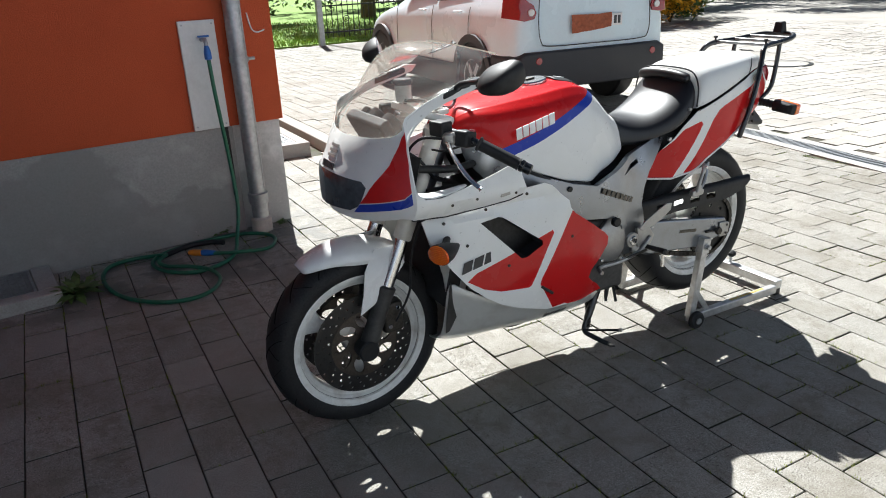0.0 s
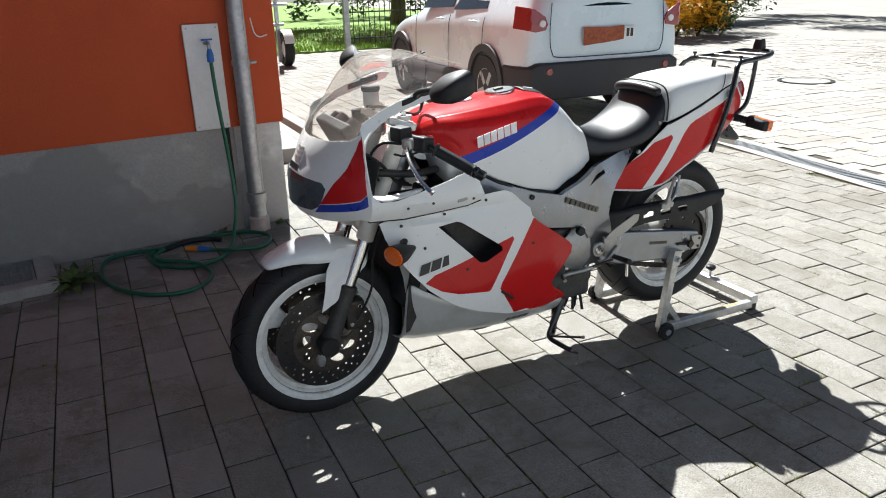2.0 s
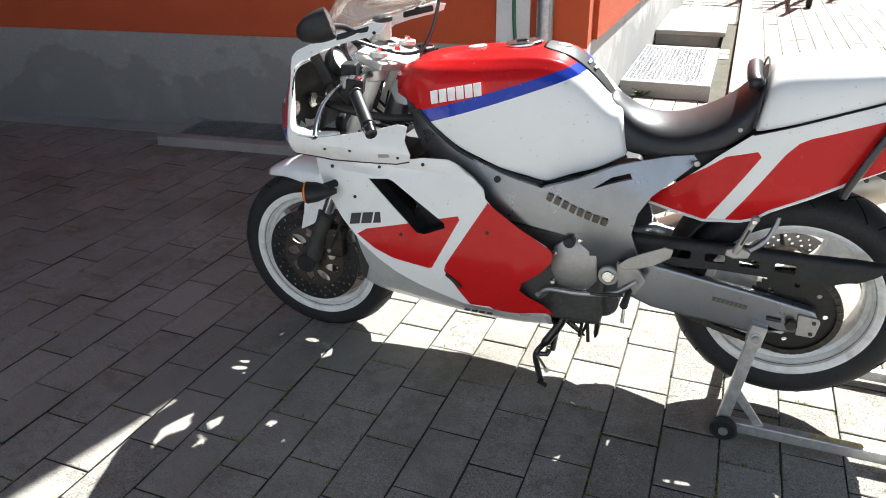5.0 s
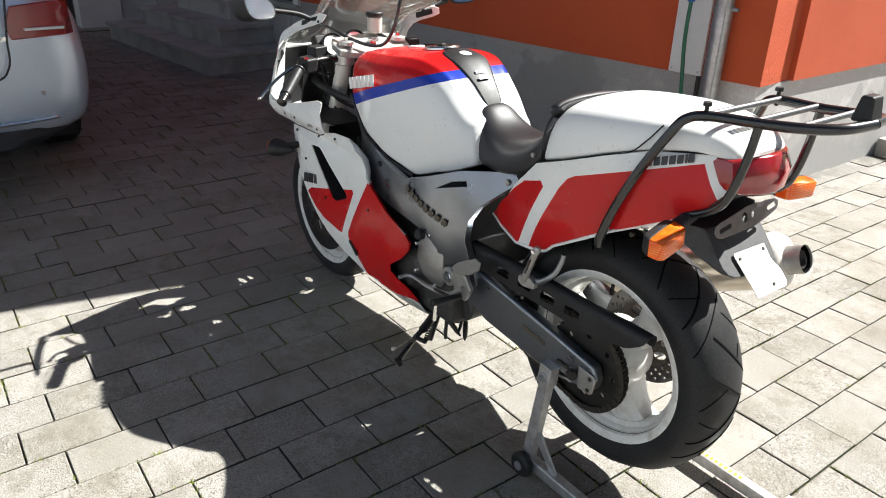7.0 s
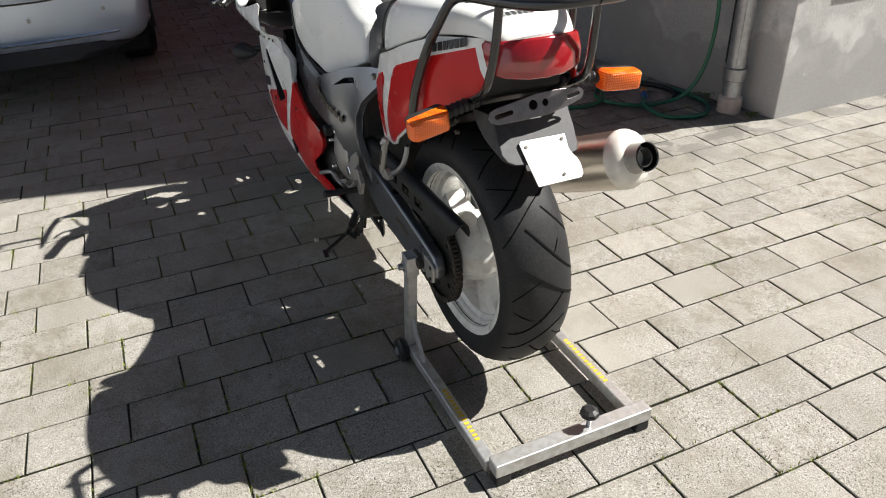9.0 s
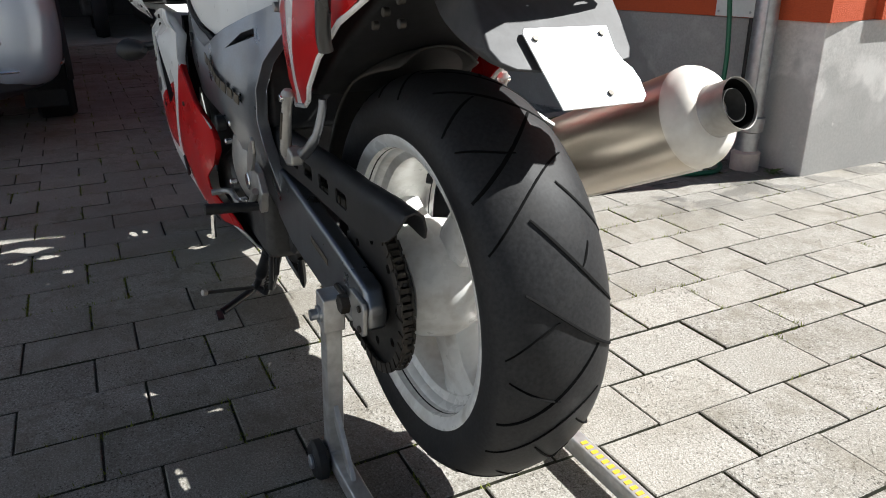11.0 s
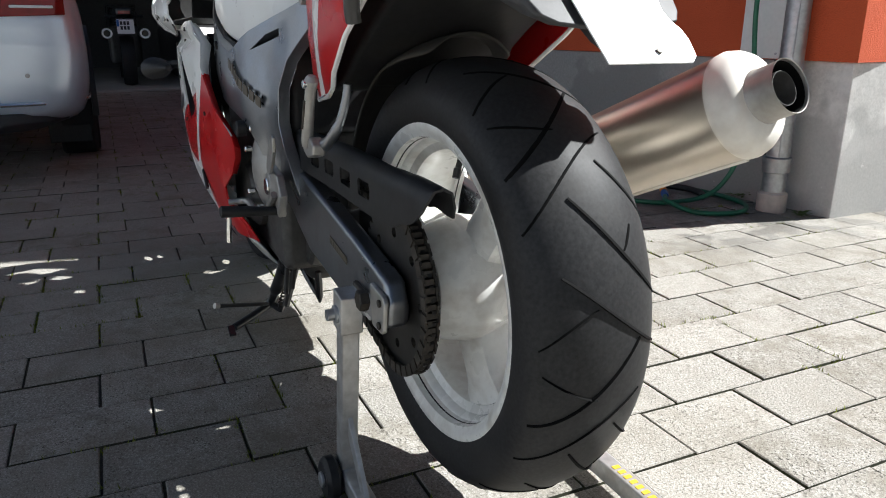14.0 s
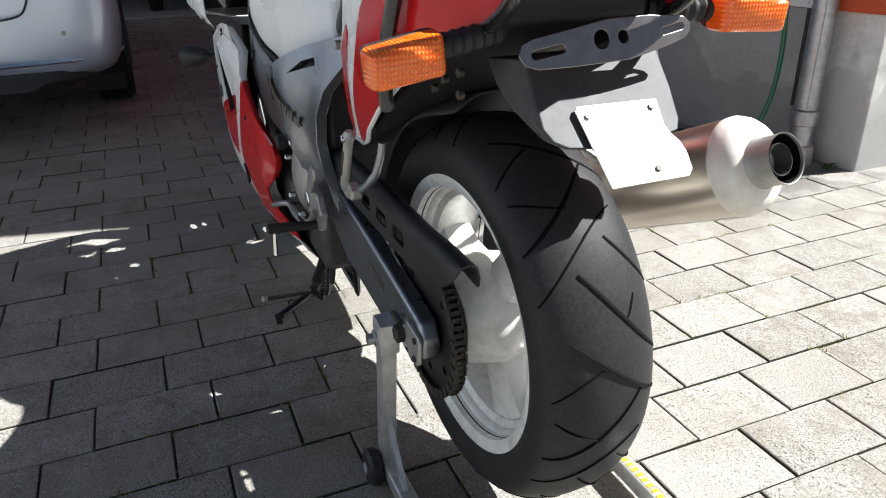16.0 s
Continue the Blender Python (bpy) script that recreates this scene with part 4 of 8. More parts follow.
for s in (-1, 1):
    fr = part("frame_spar", sheet(SPAR, [SPAR_HOLE], lambda u, v, s=s: Vector((u, s * spar_y(u, v), v)), 0.022, 0.035, (0, -s, 0)), M_FRAME, bike, "silver twin-spar aluminium frame", bevel=0.007)
    part("frame_plug", disc((0.699, s * 0.221, 0.708), 0.009, 0.006), M_BLACK, fr, "dark rubber plug")
    part("pivot_bolt", disc((1.012, s * 0.188, 0.455), 0.017, 0.014), M_CHROME, fr)
    part("pivot_boss", disc((1.012, s * 0.184, 0.455), 0.028, 0.012), M_ALU, fr)
    part("frame_bolt", disc((1.197, s * 0.150, 0.788), 0.008, 0.012), M_ALU, fr)
    part("engine_mount", disc((0.905, s * 0.215, 0.553), 0.016, 0.02), M_BLACK, fr)
bm = bmesh.new()
for k in range(8):
    u, v = 0.834 + 0.0207 * k, 0.668 - 0.0087 * k
    y0, y1 = (-spar_y(a, b + 0.008) - 0.0035 for a, b in ((u, v), (u + 0.017, v - 0.007)))
    add(bm, word_bars([0.0165], 0.020, (u, y0, v), (0.017, y1 - y0, -0.007), (0.38, 0, 0.92), (0, -1, 0), -0.05, 0, 0.0015))
part("frame_lettering", bm, M_BROWN_PRINT, bike, "bronze lettering drawn as plain blocks", smooth=False)
part("steering_head", tube([(0.36, 0, 0.93), (0.27, 0, 0.72)], 0.038, 20), M_FRAME, bike)
part("frame_crossbeam", tube([(0.37, -0.085, 0.89), (0.37, 0.085, 0.89)], 0.04, 16), M_FRAME, bike)

eng = part("engine_block", box(0.42, 1.0, -0.165, 0.165, 0.27, 0.56), M_ENGINE, bike, "dark grey engine block", bevel=0.02)
part("cylinder_head", moved(box(-0.13, 0.13, -0.17, 0.17, -0.12, 0.12), Matrix.Translation((0.56, 0, 0.62)) @ Matrix.Rotation(radians(-35), 4, "Y")), M_ENGINE, eng, bevel=0.015)
part("radiator", moved(box(-0.02, 0.02, -0.19, 0.19, -0.17, 0.17), Matrix.Translation((0.30, 0, 0.56)) @ Matrix.Rotation(radians(15), 4, "Y")), M_BLACK, eng, "black radiator", smooth=False)
for k in range(4):
    y = -0.12 + 0.08 * k
    part("exhaust_header", tube(curve_pts([(0.45, y, 0.55), (0.37, y, 0.46), (0.40, y, 0.32), (0.55, y * 0.7, 0.215), (0.80, 0.03 + y * 0.3, 0.20)]), 0.019, 10), M_GREASE, eng)
bm = sheet([(0.845, 0.40), (0.955, 0.385), (0.985, 0.43), (0.975, 0.53), (0.92, 0.57), (0.855, 0.52)], (), lambda u, v: Vector((u, -0.198 + 3.0 * ((u - 0.91) ** 2 + (v - 0.47) ** 2), v)), 0.045, 0.02)
part("sprocket_cover", bm, M_ALU, eng, "cast aluminium sprocket cover", bevel=0.006)
for x, z in ((0.862, 0.505), (0.862, 0.415), (0.955, 0.40), (0.93, 0.555)):
    part("cover_bolt", bolt((x, -0.196, z), 0.007, depth=0.016), M_CHROME, eng)
part("crankcase_cover", disc((0.80, -0.165, 0.40), 0.075, 0.06, "y", 40, 0.3), M_ENGINE, eng)
part("sump", loft([[(0.50, -0.10, 0.21), (0.50, 0.10, 0.21), (0.50, 0.13, 0.30), (0.50, -0.13, 0.30)], [(0.95, -0.10, 0.225), (0.95, 0.10, 0.225), (0.95, 0.13, 0.30), (0.95, -0.13, 0.30)]]), M_ENGINE, eng, bevel=0.02)
part("oil_filter", disc((0.99, -0.02, 0.33), 0.05, 0.2, "y", 24), M_ENGINE, eng)
for k in range(2):
    part("drain_hose", tube(curve_pts([(0.93, -0.13 - 0.02 * k, 0.36), (0.945 + 0.012 * k, -0.13 - 0.02 * k, 0.30), (0.94 + 0.03 * k, -0.14 - 0.02 * k, 0.215)]), 0.0055, 6), M_BLACK, eng)
# plain black box added as the dark space under the tank
part("inner_shade", box(0.42, 1.05, -0.15, 0.15, 0.55, 0.72), M_BLACK, bike, "black airbox shape that fills in the shade under the tank", bevel=0.02)

ARM = [(1.03, 0.482), (1.10, 0.494), (1.155, 0.486), (1.40, 0.450), (1.535, 0.427), (1.55, 0.395), (1.54, 0.358), (1.40, 0.330), (1.13, 0.357), (1.05, 0.385)]
for s in (-1, 1):
    arm = part("swingarm", slab(ARM, s * 0.148, s * 0.116), M_FRAME, bike, "silver box-section swinging arm", bevel=0.009)
    blk = part("axle_block", slab([(1.496, 0.414), (1.546, 0.409), (1.552, 0.400), (1.546, 0.358), (1.538, 0.352), (1.500, 0.352)], s * 0.155, s * 0.147), M_ALU, arm, "bright chain adjuster block", bevel=0.003)
    # dark discs on the block's face stand in for shaded holes
    for x, z in ((1.537, 0.397), (1.534, 0.364)):
        part("block_hole", disc((x, s * 0.1565, z), 0.0055, 0.003, "y", 10), M_GREASE, blk)
    part("axle_nut", disc((RW.x + 0.004, s * 0.162, 0.384), 0.015, 0.014, "y", 6, 0.1), M_GREASE, arm, "dark axle nut")
    part("adjuster_bolt", tube([(1.425, s * 0.152, 0.388), (1.46, s * 0.152, 0.386)], 0.005, 8), M_GREASE, arm)
rows = []
for i in range(15):
    a = radians(96 + 78 * i / 14)
    w = 0.100 * (0.62 + 0.38 * min(1, i / 3) ** 0.5)
    rows.append([RW + Vector((math.cos(a), 0, math.sin(a))) * (0.350 - 0.03 * abs(t) ** 3) + Vector((0, w * t, 0)) for t in (-1, -0.85, -0.5, 0, 0.5, 0.85, 1)])
hug = part("inner_mudguard", loft(rows, cap=False, closed=False), M_DUSTY, bike, "dusty black inner mudguard", sub=1)
mod = hug.modifiers.new("thick", "SOLIDIFY")
mod.thickness = 0.004
part("arm_brace", box(1.06, 1.13, -0.1, 0.1, 0.37, 0.47), M_FRAME, bike, bevel=0.015)
part("arm_lettering", word_bars([0.0098] * 8, 0.012, (1.285, -0.1487, 0.412), (1, 0, -0.13), (0.13, 0, 1), (0, -1, 0), 0, 0.15, 0.001), M_BROWN_PRINT, bike, smooth=False)
# chain guard: a skirt with square holes that rolls over at the top, drawn in (x, length round the section)
GUARD = [(1.03, 0.002), (1.15, 0.0), (1.50, 0.0), (1.59, 0.0), (1.625, 0.001), (1.650, 0.004), (1.662, 0.012), (1.668, 0.030), (1.669, 0.055), (1.667, 0.075), (1.663, 0.089), (1.650, 0.094), (1.60, 0.118), (1.55, 0.130), (1.50, 0.145), (1.03, 0.145)]
slots = [[(x + a, v) for a, v in ((0.004, 0.020), (0.046, 0.020), (0.050, 0.024), (0.050, 0.040), (0.046, 0.044), (0.004, 0.044), (0.0, 0.040), (0.0, 0.024))] for x in (1.165, 1.25, 1.335, 1.42)]


def guard_at(u, v):
    low = lerp_at([(1.03, 0.497), (1.30, 0.501), (1.48, 0.500), (1.55, 0.505), (1.60, 0.519), (1.67, 0.546)], u)
    skirt, r = lerp_at([(1.03, 0.052), (1.45, 0.056), (1.55, 0.052), (1.60, 0.040), (1.67, 0.012)], u), 0.018
    if v < skirt:
        return Vector((u, -0.143, low + v))
    g = min(math.pi, (v - skirt) / r)
    return Vector((u, -0.143 + r * (1 - math.cos(g)), low + skirt + r * math.sin(g) - min(0.022, max(0, v - skirt - math.pi * r))))


part("chain_guard", sheet(GUARD, slots, guard_at, 0.003, 0.012, (0, 1, -0.3)), M_BLACK, bike, "black chain guard with square holes and a rolled top")

# side stand, foot controls, hangers
st = part("side_stand", tube(curve_pts([(0.895, -0.136, 0.290), (0.880, -0.143, 0.245), (0.848, -0.154, 0.190), (0.818, -0.168, 0.142), (0.836, -0.212, 0.124), (0.857, -0.254, 0.113)]), [0.014] * 14 + [0.009] * 17, 10), M_BLACK_GLOSS, bike, "black side stand, folded up")
part("stand_foot", moved(box(-0.025, 0.03, -0.012, 0.012, -0.003, 0.003), Matrix.Translation((0.862, -0.262, 0.109)) @ Matrix.Rotation(radians(20), 4, "Y") @ Matrix.Diagonal((0.55, 0.6, 1, 1))), M_BLACK_GLOSS, st, bevel=0.001)
part("stand_lug", tube([(0.822, -0.172, 0.142), (0.848, -0.225, 0.158), (0.880, -0.290, 0.177)], 0.0045, 8), M_BLACK_GLOSS, st)
part("lug_knob", tube([(0.878, -0.286, 0.176), (0.882, -0.295, 0.179)], [0.0065, 0.0065], 10), M_ALU, st, "bare metal knob")
part("spring_post", tube([(0.822, -0.160, 0.138), (0.849, -0.150, 0.136), (0.855, -0.147, 0.150)], 0.008, 8), M_BLACK_GLOSS, st)
sp = [Vector((0.868, -0.118, 0.250)).lerp(Vector((0.850, -0.149, 0.145)), i / 61) + Vector((0.007 * math.cos(i * 1.2), 0.007 * math.sin(i * 1.2), 0)) for i in range(62)]
part("stand_spring", tube(sp, 0.0022, 5), M_GREASE, st)
part("inner_spring", tube([(0.872, -0.112, 0.250), (0.862, -0.140, 0.148)], 0.009, 8), M_BLACK_GLOSS, st)
for a, b, w in (((0.885, -0.104, 0.245), (0.946, -0.082, 0.184), 0.009), ((0.958, -0.088, 0.250), (0.940, -0.085, 0.196), 0.006), ((0.985, -0.095, 0.260), (0.980, -0.092, 0.190), 0.009)):
    a, b = Vector(a), Vector(b)
    part("linkage_lever", tube([a, a.lerp(b, 0.35), a.lerp(b, 0.8), b], [w * 0.8, w, w * 0.85, w * 0.3], 8), M_BLACK_GLOSS, bike)
part("stand_bracket", slab([(0.86, 0.275), (0.915, 0.275), (0.925, 0.36), (0.87, 0.37)], -0.15, -0.125), M_BLACK_GLOSS, st, bevel=0.003)
for s in (-1, 1):
    hang = part("footrest_hanger", slab([(1.03, 0.50), (1.09, 0.49), (1.115, 0.455), (1.09, 0.41), (1.04, 0.42)], s * 0.19, s * 0.175), M_ALU, bike, "cast footrest hanger", bevel=0.004)
    part("footrest", tube([(1.072, s * 0.185, 0.420), (1.072, s * 0.20, 0.421), (1.072, s * 0.288, 0.428), (1.072, s * 0.291, 0.428)], [0.009, 0.0085, 0.011, 0.007], 10), M_BLACK, hang, "black rubber footrest")
    part("feeler", tube([(1.072, s * 0.275, 0.42), (1.072, s * 0.278, 0.37)], [0.004, 0.005], 8), M_CHROME, hang)
    part("heel_plate", sheet([(1.035, 0.495), (1.06, 0.52), (1.10, 0.545), (1.15, 0.572), (1.172, 0.57), (1.168, 0.545), (1.13, 0.515), (1.09, 0.495), (1.05, 0.485)], (), lambda u, v, s=s: Vector((u, s * (0.195 + 0.1 * (u - 1.03)), v)), 0.006, 0.03, (0, -s, 0)), M_ALU, hang, "polished heel plate", bevel=0.002)
    lev = part("pedal", tube(curve_pts([(1.09, s * 0.195, 0.455), (1.03, s * 0.20, 0.41), (0.94, s * 0.205, 0.395), (0.85, s * 0.205, 0.392), (0.83, s * 0.24, 0.388)]), 0.007, 8), M_ALU, hang, "cast gear or brake pedal")
    ph = part("passenger_hanger", tube(curve_pts([(1.406, s * 0.148, 0.672), (1.402, s * 0.150, 0.650), (1.388, s * 0.157, 0.615), (1.358, s * 0.166, 0.586), (1.318, s * 0.172, 0.573)]), [0.006] * 4 + [0.0065] * 9 + [0.008] * 6 + [0.010] * 6, 10), M_FRAME, bike, "bright cast passenger footrest hanger")
    part("pivot_lug", slab([(1.298, 0.584), (1.335, 0.592), (1.356, 0.582), (1.352, 0.565), (1.318, 0.558), (1.296, 0.566)], s * 0.188, s * 0.168), M_ALU, ph, bevel=0.004)
    fp = part("passenger_footrest", tube([(1.318, s * 0.187, 0.576), (1.322, s * 0.187, 0.586), (1.338, s * 0.186, 0.634), (1.347, s * 0.185, 0.660), (1.352, s * 0.184, 0.674), (1.354, s * 0.184, 0.681)], [0.007, 0.0095, 0.0080, 0.0080, 0.0105, 0.006], 12), M_ALU, ph, "folded-up bright passenger footrest")
    part("footrest_groove", tube([(1.329, s * 0.1940, 0.604), (1.343, s * 0.1925, 0.646)], 0.0030, 8), M_GREASE, fp)
    part("footrest_bolt", disc((1.350, s * 0.194, 0.669), 0.0060, 0.006, "y", 14), M_CHROME, fp)
part("gear_rod", tube([(0.885, -0.20, 0.385), (1.06, -0.21, 0.415)], 0.005, 8), M_GREASE, bike)

# fuel tank: white below, blue band, red above
TANK_TOP = [(0.335, 0.935), (0.36, 0.965), (0.42, 0.990), (0.516, 1.005), (0.61, 1.017), (0.70, 1.029), (0.775, 1.034), (0.84, 1.022), (0.89, 0.985), (0.93, 0.935), (0.97, 0.895)]
TANK_BOT = [(0.335, 0.885), (0.42, 0.880), (0.468, 0.852), (0.52, 0.814), (0.606, 0.767), (0.711, 0.729), (0.82, 0.703), (0.90, 0.735), (1.0, 0.778)]
TANK_W = [(0.335, 0.075), (0.40, 0.135), (0.47, 0.178), (0.60, 0.203), (0.70, 0.199), (0.80, 0.180), (0.90, 0.146), (1.0, 0.106)]
rings = []
for x in (0.335, 0.345, 0.37, 0.41, 0.46, 0.52, 0.58, 0.64, 0.70, 0.76, 0.802, 0.817, 0.832, 0.87, 0.91, 0.945, 0.975, 0.995):
    zt, zb, w = lerp_at(TANK_TOP, x), lerp_at(TANK_BOT, x), lerp_at(TANK_W, x)
    h = zt - zb
    push = 0.03 * min(1, max(0, (x - 0.80) / 0.15))
    half = [(0.0, zb, 0), (0.72, zb - 0.004, 0), (0.98, zb - 0.003, 0), (0.997, zb + 0.003, 0), (1.0, zb + 0.016, 0), (1.0, zb + 0.30 * h, 0), (0.985, zb + 0.52 * h, 0),
            (0.945, zb + 0.70 * h, 0), (0.85, zb + 0.85 * h, 0), (0.72, zb + 0.915 * h, 0), (0.665, zb + 0.955 * h, 0), (0.61, zb + 0.957 * h, 0), (0.52, zb + 0.962 * h, 0), (0.38, zb + 0.982 * h, 0), (0.20, zt, 0), (0.0, zt, 0)]
    rings.append(both([(x + push * (1 - (z - zb) / h), -k * w, z) for k, z, _ in half]))
M_TANK = paint("tank_paint", [(BLUE, [[(0.30, 0.768), (1.2, 1.093), (1.2, 1.5), (0.30, 1.5)]]), (RED, [[(0.30, 0.808), (0.482, 0.870), (0.915, 1.008), (1.2, 1.098), (1.2, 1.5), (0.30, 1.5)]])])
tank = part("fuel_tank", loft(rings), M_TANK, bike, "white, blue and red fuel tank", sub=2)
bm = word_bars([0.0205] * 6, 0.034, (0.505, -0.2035, 0.893), (0.152, 0, 0.037), (-0.037, 0, 0.152), (0, -1, 0.05), 0.16, 0.22, 0.003)
part("tank_lettering", bm, M_WHITE_PRINT, tank, "white lettering drawn as plain blocks", smooth=False)
part("filler_cap", moved(disc((0, 0, 0), 0.052, 0.012, "z", 40, 0.3), Matrix.Translation((0.70, 0.0, 1.030)) @ Matrix.Rotation(radians(-7), 4, "Y")), M_CHROME, tank, "bright round filler cap")
part("tank_badge", moved(disc((0, 0, 0), 0.026, 0.006, "z", 30, 0.3), Matrix.Translation((0.565, 0.0, 1.013)) @ Matrix.Rotation(radians(-8), 4, "Y")), M_WHITE_PRINT, tank, "pale round badge")
part("filler_key_cover", moved(box(-0.02, 0.012, -0.008, 0.008, 0, 0.006), Matrix.Translation((0.70, 0, 1.036)) @ Matrix.Rotation(radians(-7), 4, "Y")), M_GREASE, tank, bevel=0.002)
pad_rows = []
for i, (x, w) in enumerate(((0.765, 0.050), (0.80, 0.062), (0.84, 0.060), (0.88, 0.046), (0.91, 0.036), (0.94, 0.032), (0.96, 0.022))):
    z = lerp_at(TANK_TOP, x) + 0.0035
    pad_rows.append([(x, -w, z - 0.010 * (w / 0.06) ** 2), (x, -w * 0.5, z - 0.001), (x, 0, z), (x, w * 0.5, z - 0.001), (x, w, z - 0.010 * (w / 0.06) ** 2)])
pad = part("tank_pad", loft(pad_rows, cap=False, closed=False), M_BLACK, tank, "black rubber tank pad", sub=2)
mod = pad.modifiers.new("thick", "SOLIDIFY")
mod.thickness, mod.offset = 0.004, 0
for k in range(6):
    a = k * math.pi / 6
    z = lerp_at(TANK_TOP, 0.815) + 0.006
    part("pad_star", moved(box(-0.018, 0.018, -0.0022, 0.0022, -0.001, 0.001), Matrix.Translation((0.815, 0, z)) @ Matrix.Rotation(radians(9), 4, "Y") @ Matrix.Rotation(a, 4, "Z")), M_PLATE, pad, smooth=False)
for k in range(3):
    x = 0.885 + 0.018 * k
    part("pad_slot", moved(box(-0.004, 0.004, -0.018, 0.018, -0.001, 0.0015), Matrix.Translation((x, 0, lerp_at(TANK_TOP, x) + 0.006)) @ Matrix.Rotation(radians(48), 4, "Y")), M_PLATE, pad, smooth=False)
seal = [(x, -lerp_at(TANK_W, x) * 0.99 - 0.002, z - 0.004) for x, z in ((0.45, 0.868), (0.52, 0.812), (0.606, 0.764), (0.711, 0.726), (0.815, 0.700))]
for s in (-1, 1):
    part("tank_seal", tube(curve_pts([(x, -s * y, z) for x, y, z in seal]), 0.006, 6), M_BLACK, bike, "black rubber strip under the tank")

# seat
rings = []
for x, zt, zb, w in ((0.945, 0.905, 0.86, 0.058), (0.955, 0.925, 0.83, 0.074), (0.985, 0.905, 0.785, 0.088), (1.03, 0.872, 0.772, 0.102), (1.10, 0.858, 0.782, 0.126), (1.17, 0.875, 0.796, 0.146),
                     (1.23, 0.918, 0.812, 0.154), (1.275, 0.968, 0.838, 0.154), (1.305, 1.008, 0.868, 0.150), (1.315, 1.010, 0.875, 0.140)):
    h = zt - zb
    rings.append(both([(x + k * 0.02 * (x > 1.2), -y * w, zb + k * h) for y, k in ((0, 0), (0.9, 0), (1.0, 0.08), (1.0, 0.36), (0.93, 0.62), (0.74, 0.84), (0.46, 0.965), (0.2, 0.995), (0, 1.0))]))
seat = part("seat", loft(rings), M_SEAT, bike, "black vinyl rider seat", sub=2)
for s in (-1, 1):
    part("seat_bolt", disc((1.283, s * 0.154, 0.884), 0.006, 0.008), M_ALU, seat)

# tail: side panels, hump, lamp, tray, fender
M_TAIL = paint("tail_paint", [(RED, [[(1.0, 0.60), (1.216, 0.60), (1.340, 0.826), (1.330, 0.838), (1.262, 0.815), (1.0, 0.60)][:5]]),
                              (RED, [[(1.256, 0.60), (1.80, 0.60), (1.755, 0.88), (1.745, 0.90), (1.700, 0.976), (1.594, 0.938), (1.458, 0.894), (1.414, 0.868), (1.390, 0.838)]])])
SIDE = [(1.074, 0.650), (1.15, 0.644), (1.229, 0.636), (1.32, 0.650), (1.353, 0.664), (1.377, 0.687), (1.46, 0.737), (1.542, 0.787), (1.713, 0.874), (1.752, 0.925), (1.748, 0.945),
        (1.716, 0.992), (1.60, 0.978), (1.50, 0.944), (1.40, 0.906), (1.310, 0.876), (1.242, 0.812), (1.177, 0.745), (1.12, 0.695)]


def tail_w(x):
    return lerp_at([(1.07, 0.090), (1.16, 0.126), (1.23, 0.154), (1.34, 0.170), (1.45, 0.173), (1.58, 0.163), (1.65, 0.141), (1.70, 0.118), (1.77, 0.090)], x)


def tail_y(x, z):
    """Half width of the tail at a point of its side drawing: it tucks in below and leans in above."""
    return tail_w(x) - 1.2 * max(0, 0.80 + 0.30 * (x - 1.4) - z) ** 2 - 0.30 * max(0, z - 0.93) * min(1, max(0, (x - 1.45) / 0.15))


for s in (-1, 1):
    tp = part("tail_panel", sheet(SIDE, (), lambda u, v, s=s: Vector((u, s * tail_y(u, v), v)), 0.004, 0.03, (0, -s, 0)), M_TAIL, bike, "white tail panel with red fields", bevel=0.0015)
    edge = [(1.078, 0.650), (1.15, 0.643), (1.229, 0.635), (1.32, 0.649), (1.353, 0.663), (1.377, 0.686), (1.46, 0.736), (1.542, 0.786), (1.713, 0.873)]
    part("edge_trim", tube([(x, s * (tail_y(x, z) + 0.001), z) for x, z in edge], 0.004, 6), M_WHITE_GREY, tp)
    part("tail_lettering", word_bars([0.0115, 0.0115, 0.0115, 0.0115, 0.0115, 0.004, 0.0115], 0.017, (1.604, s * (tail_y(1.604, 0.950) + 0.003), 0.948), (0.118, 0.054 * -s, 0.036), (-0.036, 0, 0.118), (0, s, 0), 0.2, 0.32, 0.001), M_DARK_PRINT, tp, "dark lettering drawn as plain blocks", smooth=False)
rings = []
for x, zs, zt, w in ((1.312, 0.878, 0.985, 0.150), (1.322, 0.882, 1.012, 0.160), (1.36, 0.894, 1.030, 0.168), (1.42, 0.915, 1.040, 0.1695), (1.50, 0.946, 1.046, 0.164), (1.58, 0.973, 1.050, 0.1475),
                     (1.65, 0.987, 1.047, 0.122), (1.71, 0.992, 1.036, 0.098), (1.745, 0.978, 1.018, 0.086), (1.765, 0.965, 0.998, 0.076)):
    h = zt - zs
    rings.append(both([(x + 0.018 * k * (x < 1.34), -y * w, zs + k * h) for y, k in ((0, -0.02), (0.85, -0.02), (0.985, 0.0), (1.0, 0.12), (0.985, 0.42), (0.93, 0.68), (0.79, 0.87), (0.54, 0.965), (0.27, 0.995), (0, 1.0))]))
hump = part("seat_cowl", loft(rings), M_TAIL, bike, "white single-seat cowl", sub=2)
part("cowl_trim", tube(curve_pts([(1.312, -0.158, 0.89), (1.318, -0.152, 0.96), (1.325, -0.11, 1.008), (1.327, 0, 1.017), (1.325, 0.11, 1.008), (1.318, 0.152, 0.96), (1.312, 0.158, 0.89)]), 0.0028, 8), M_SEAT, hump, "black cowl edge")
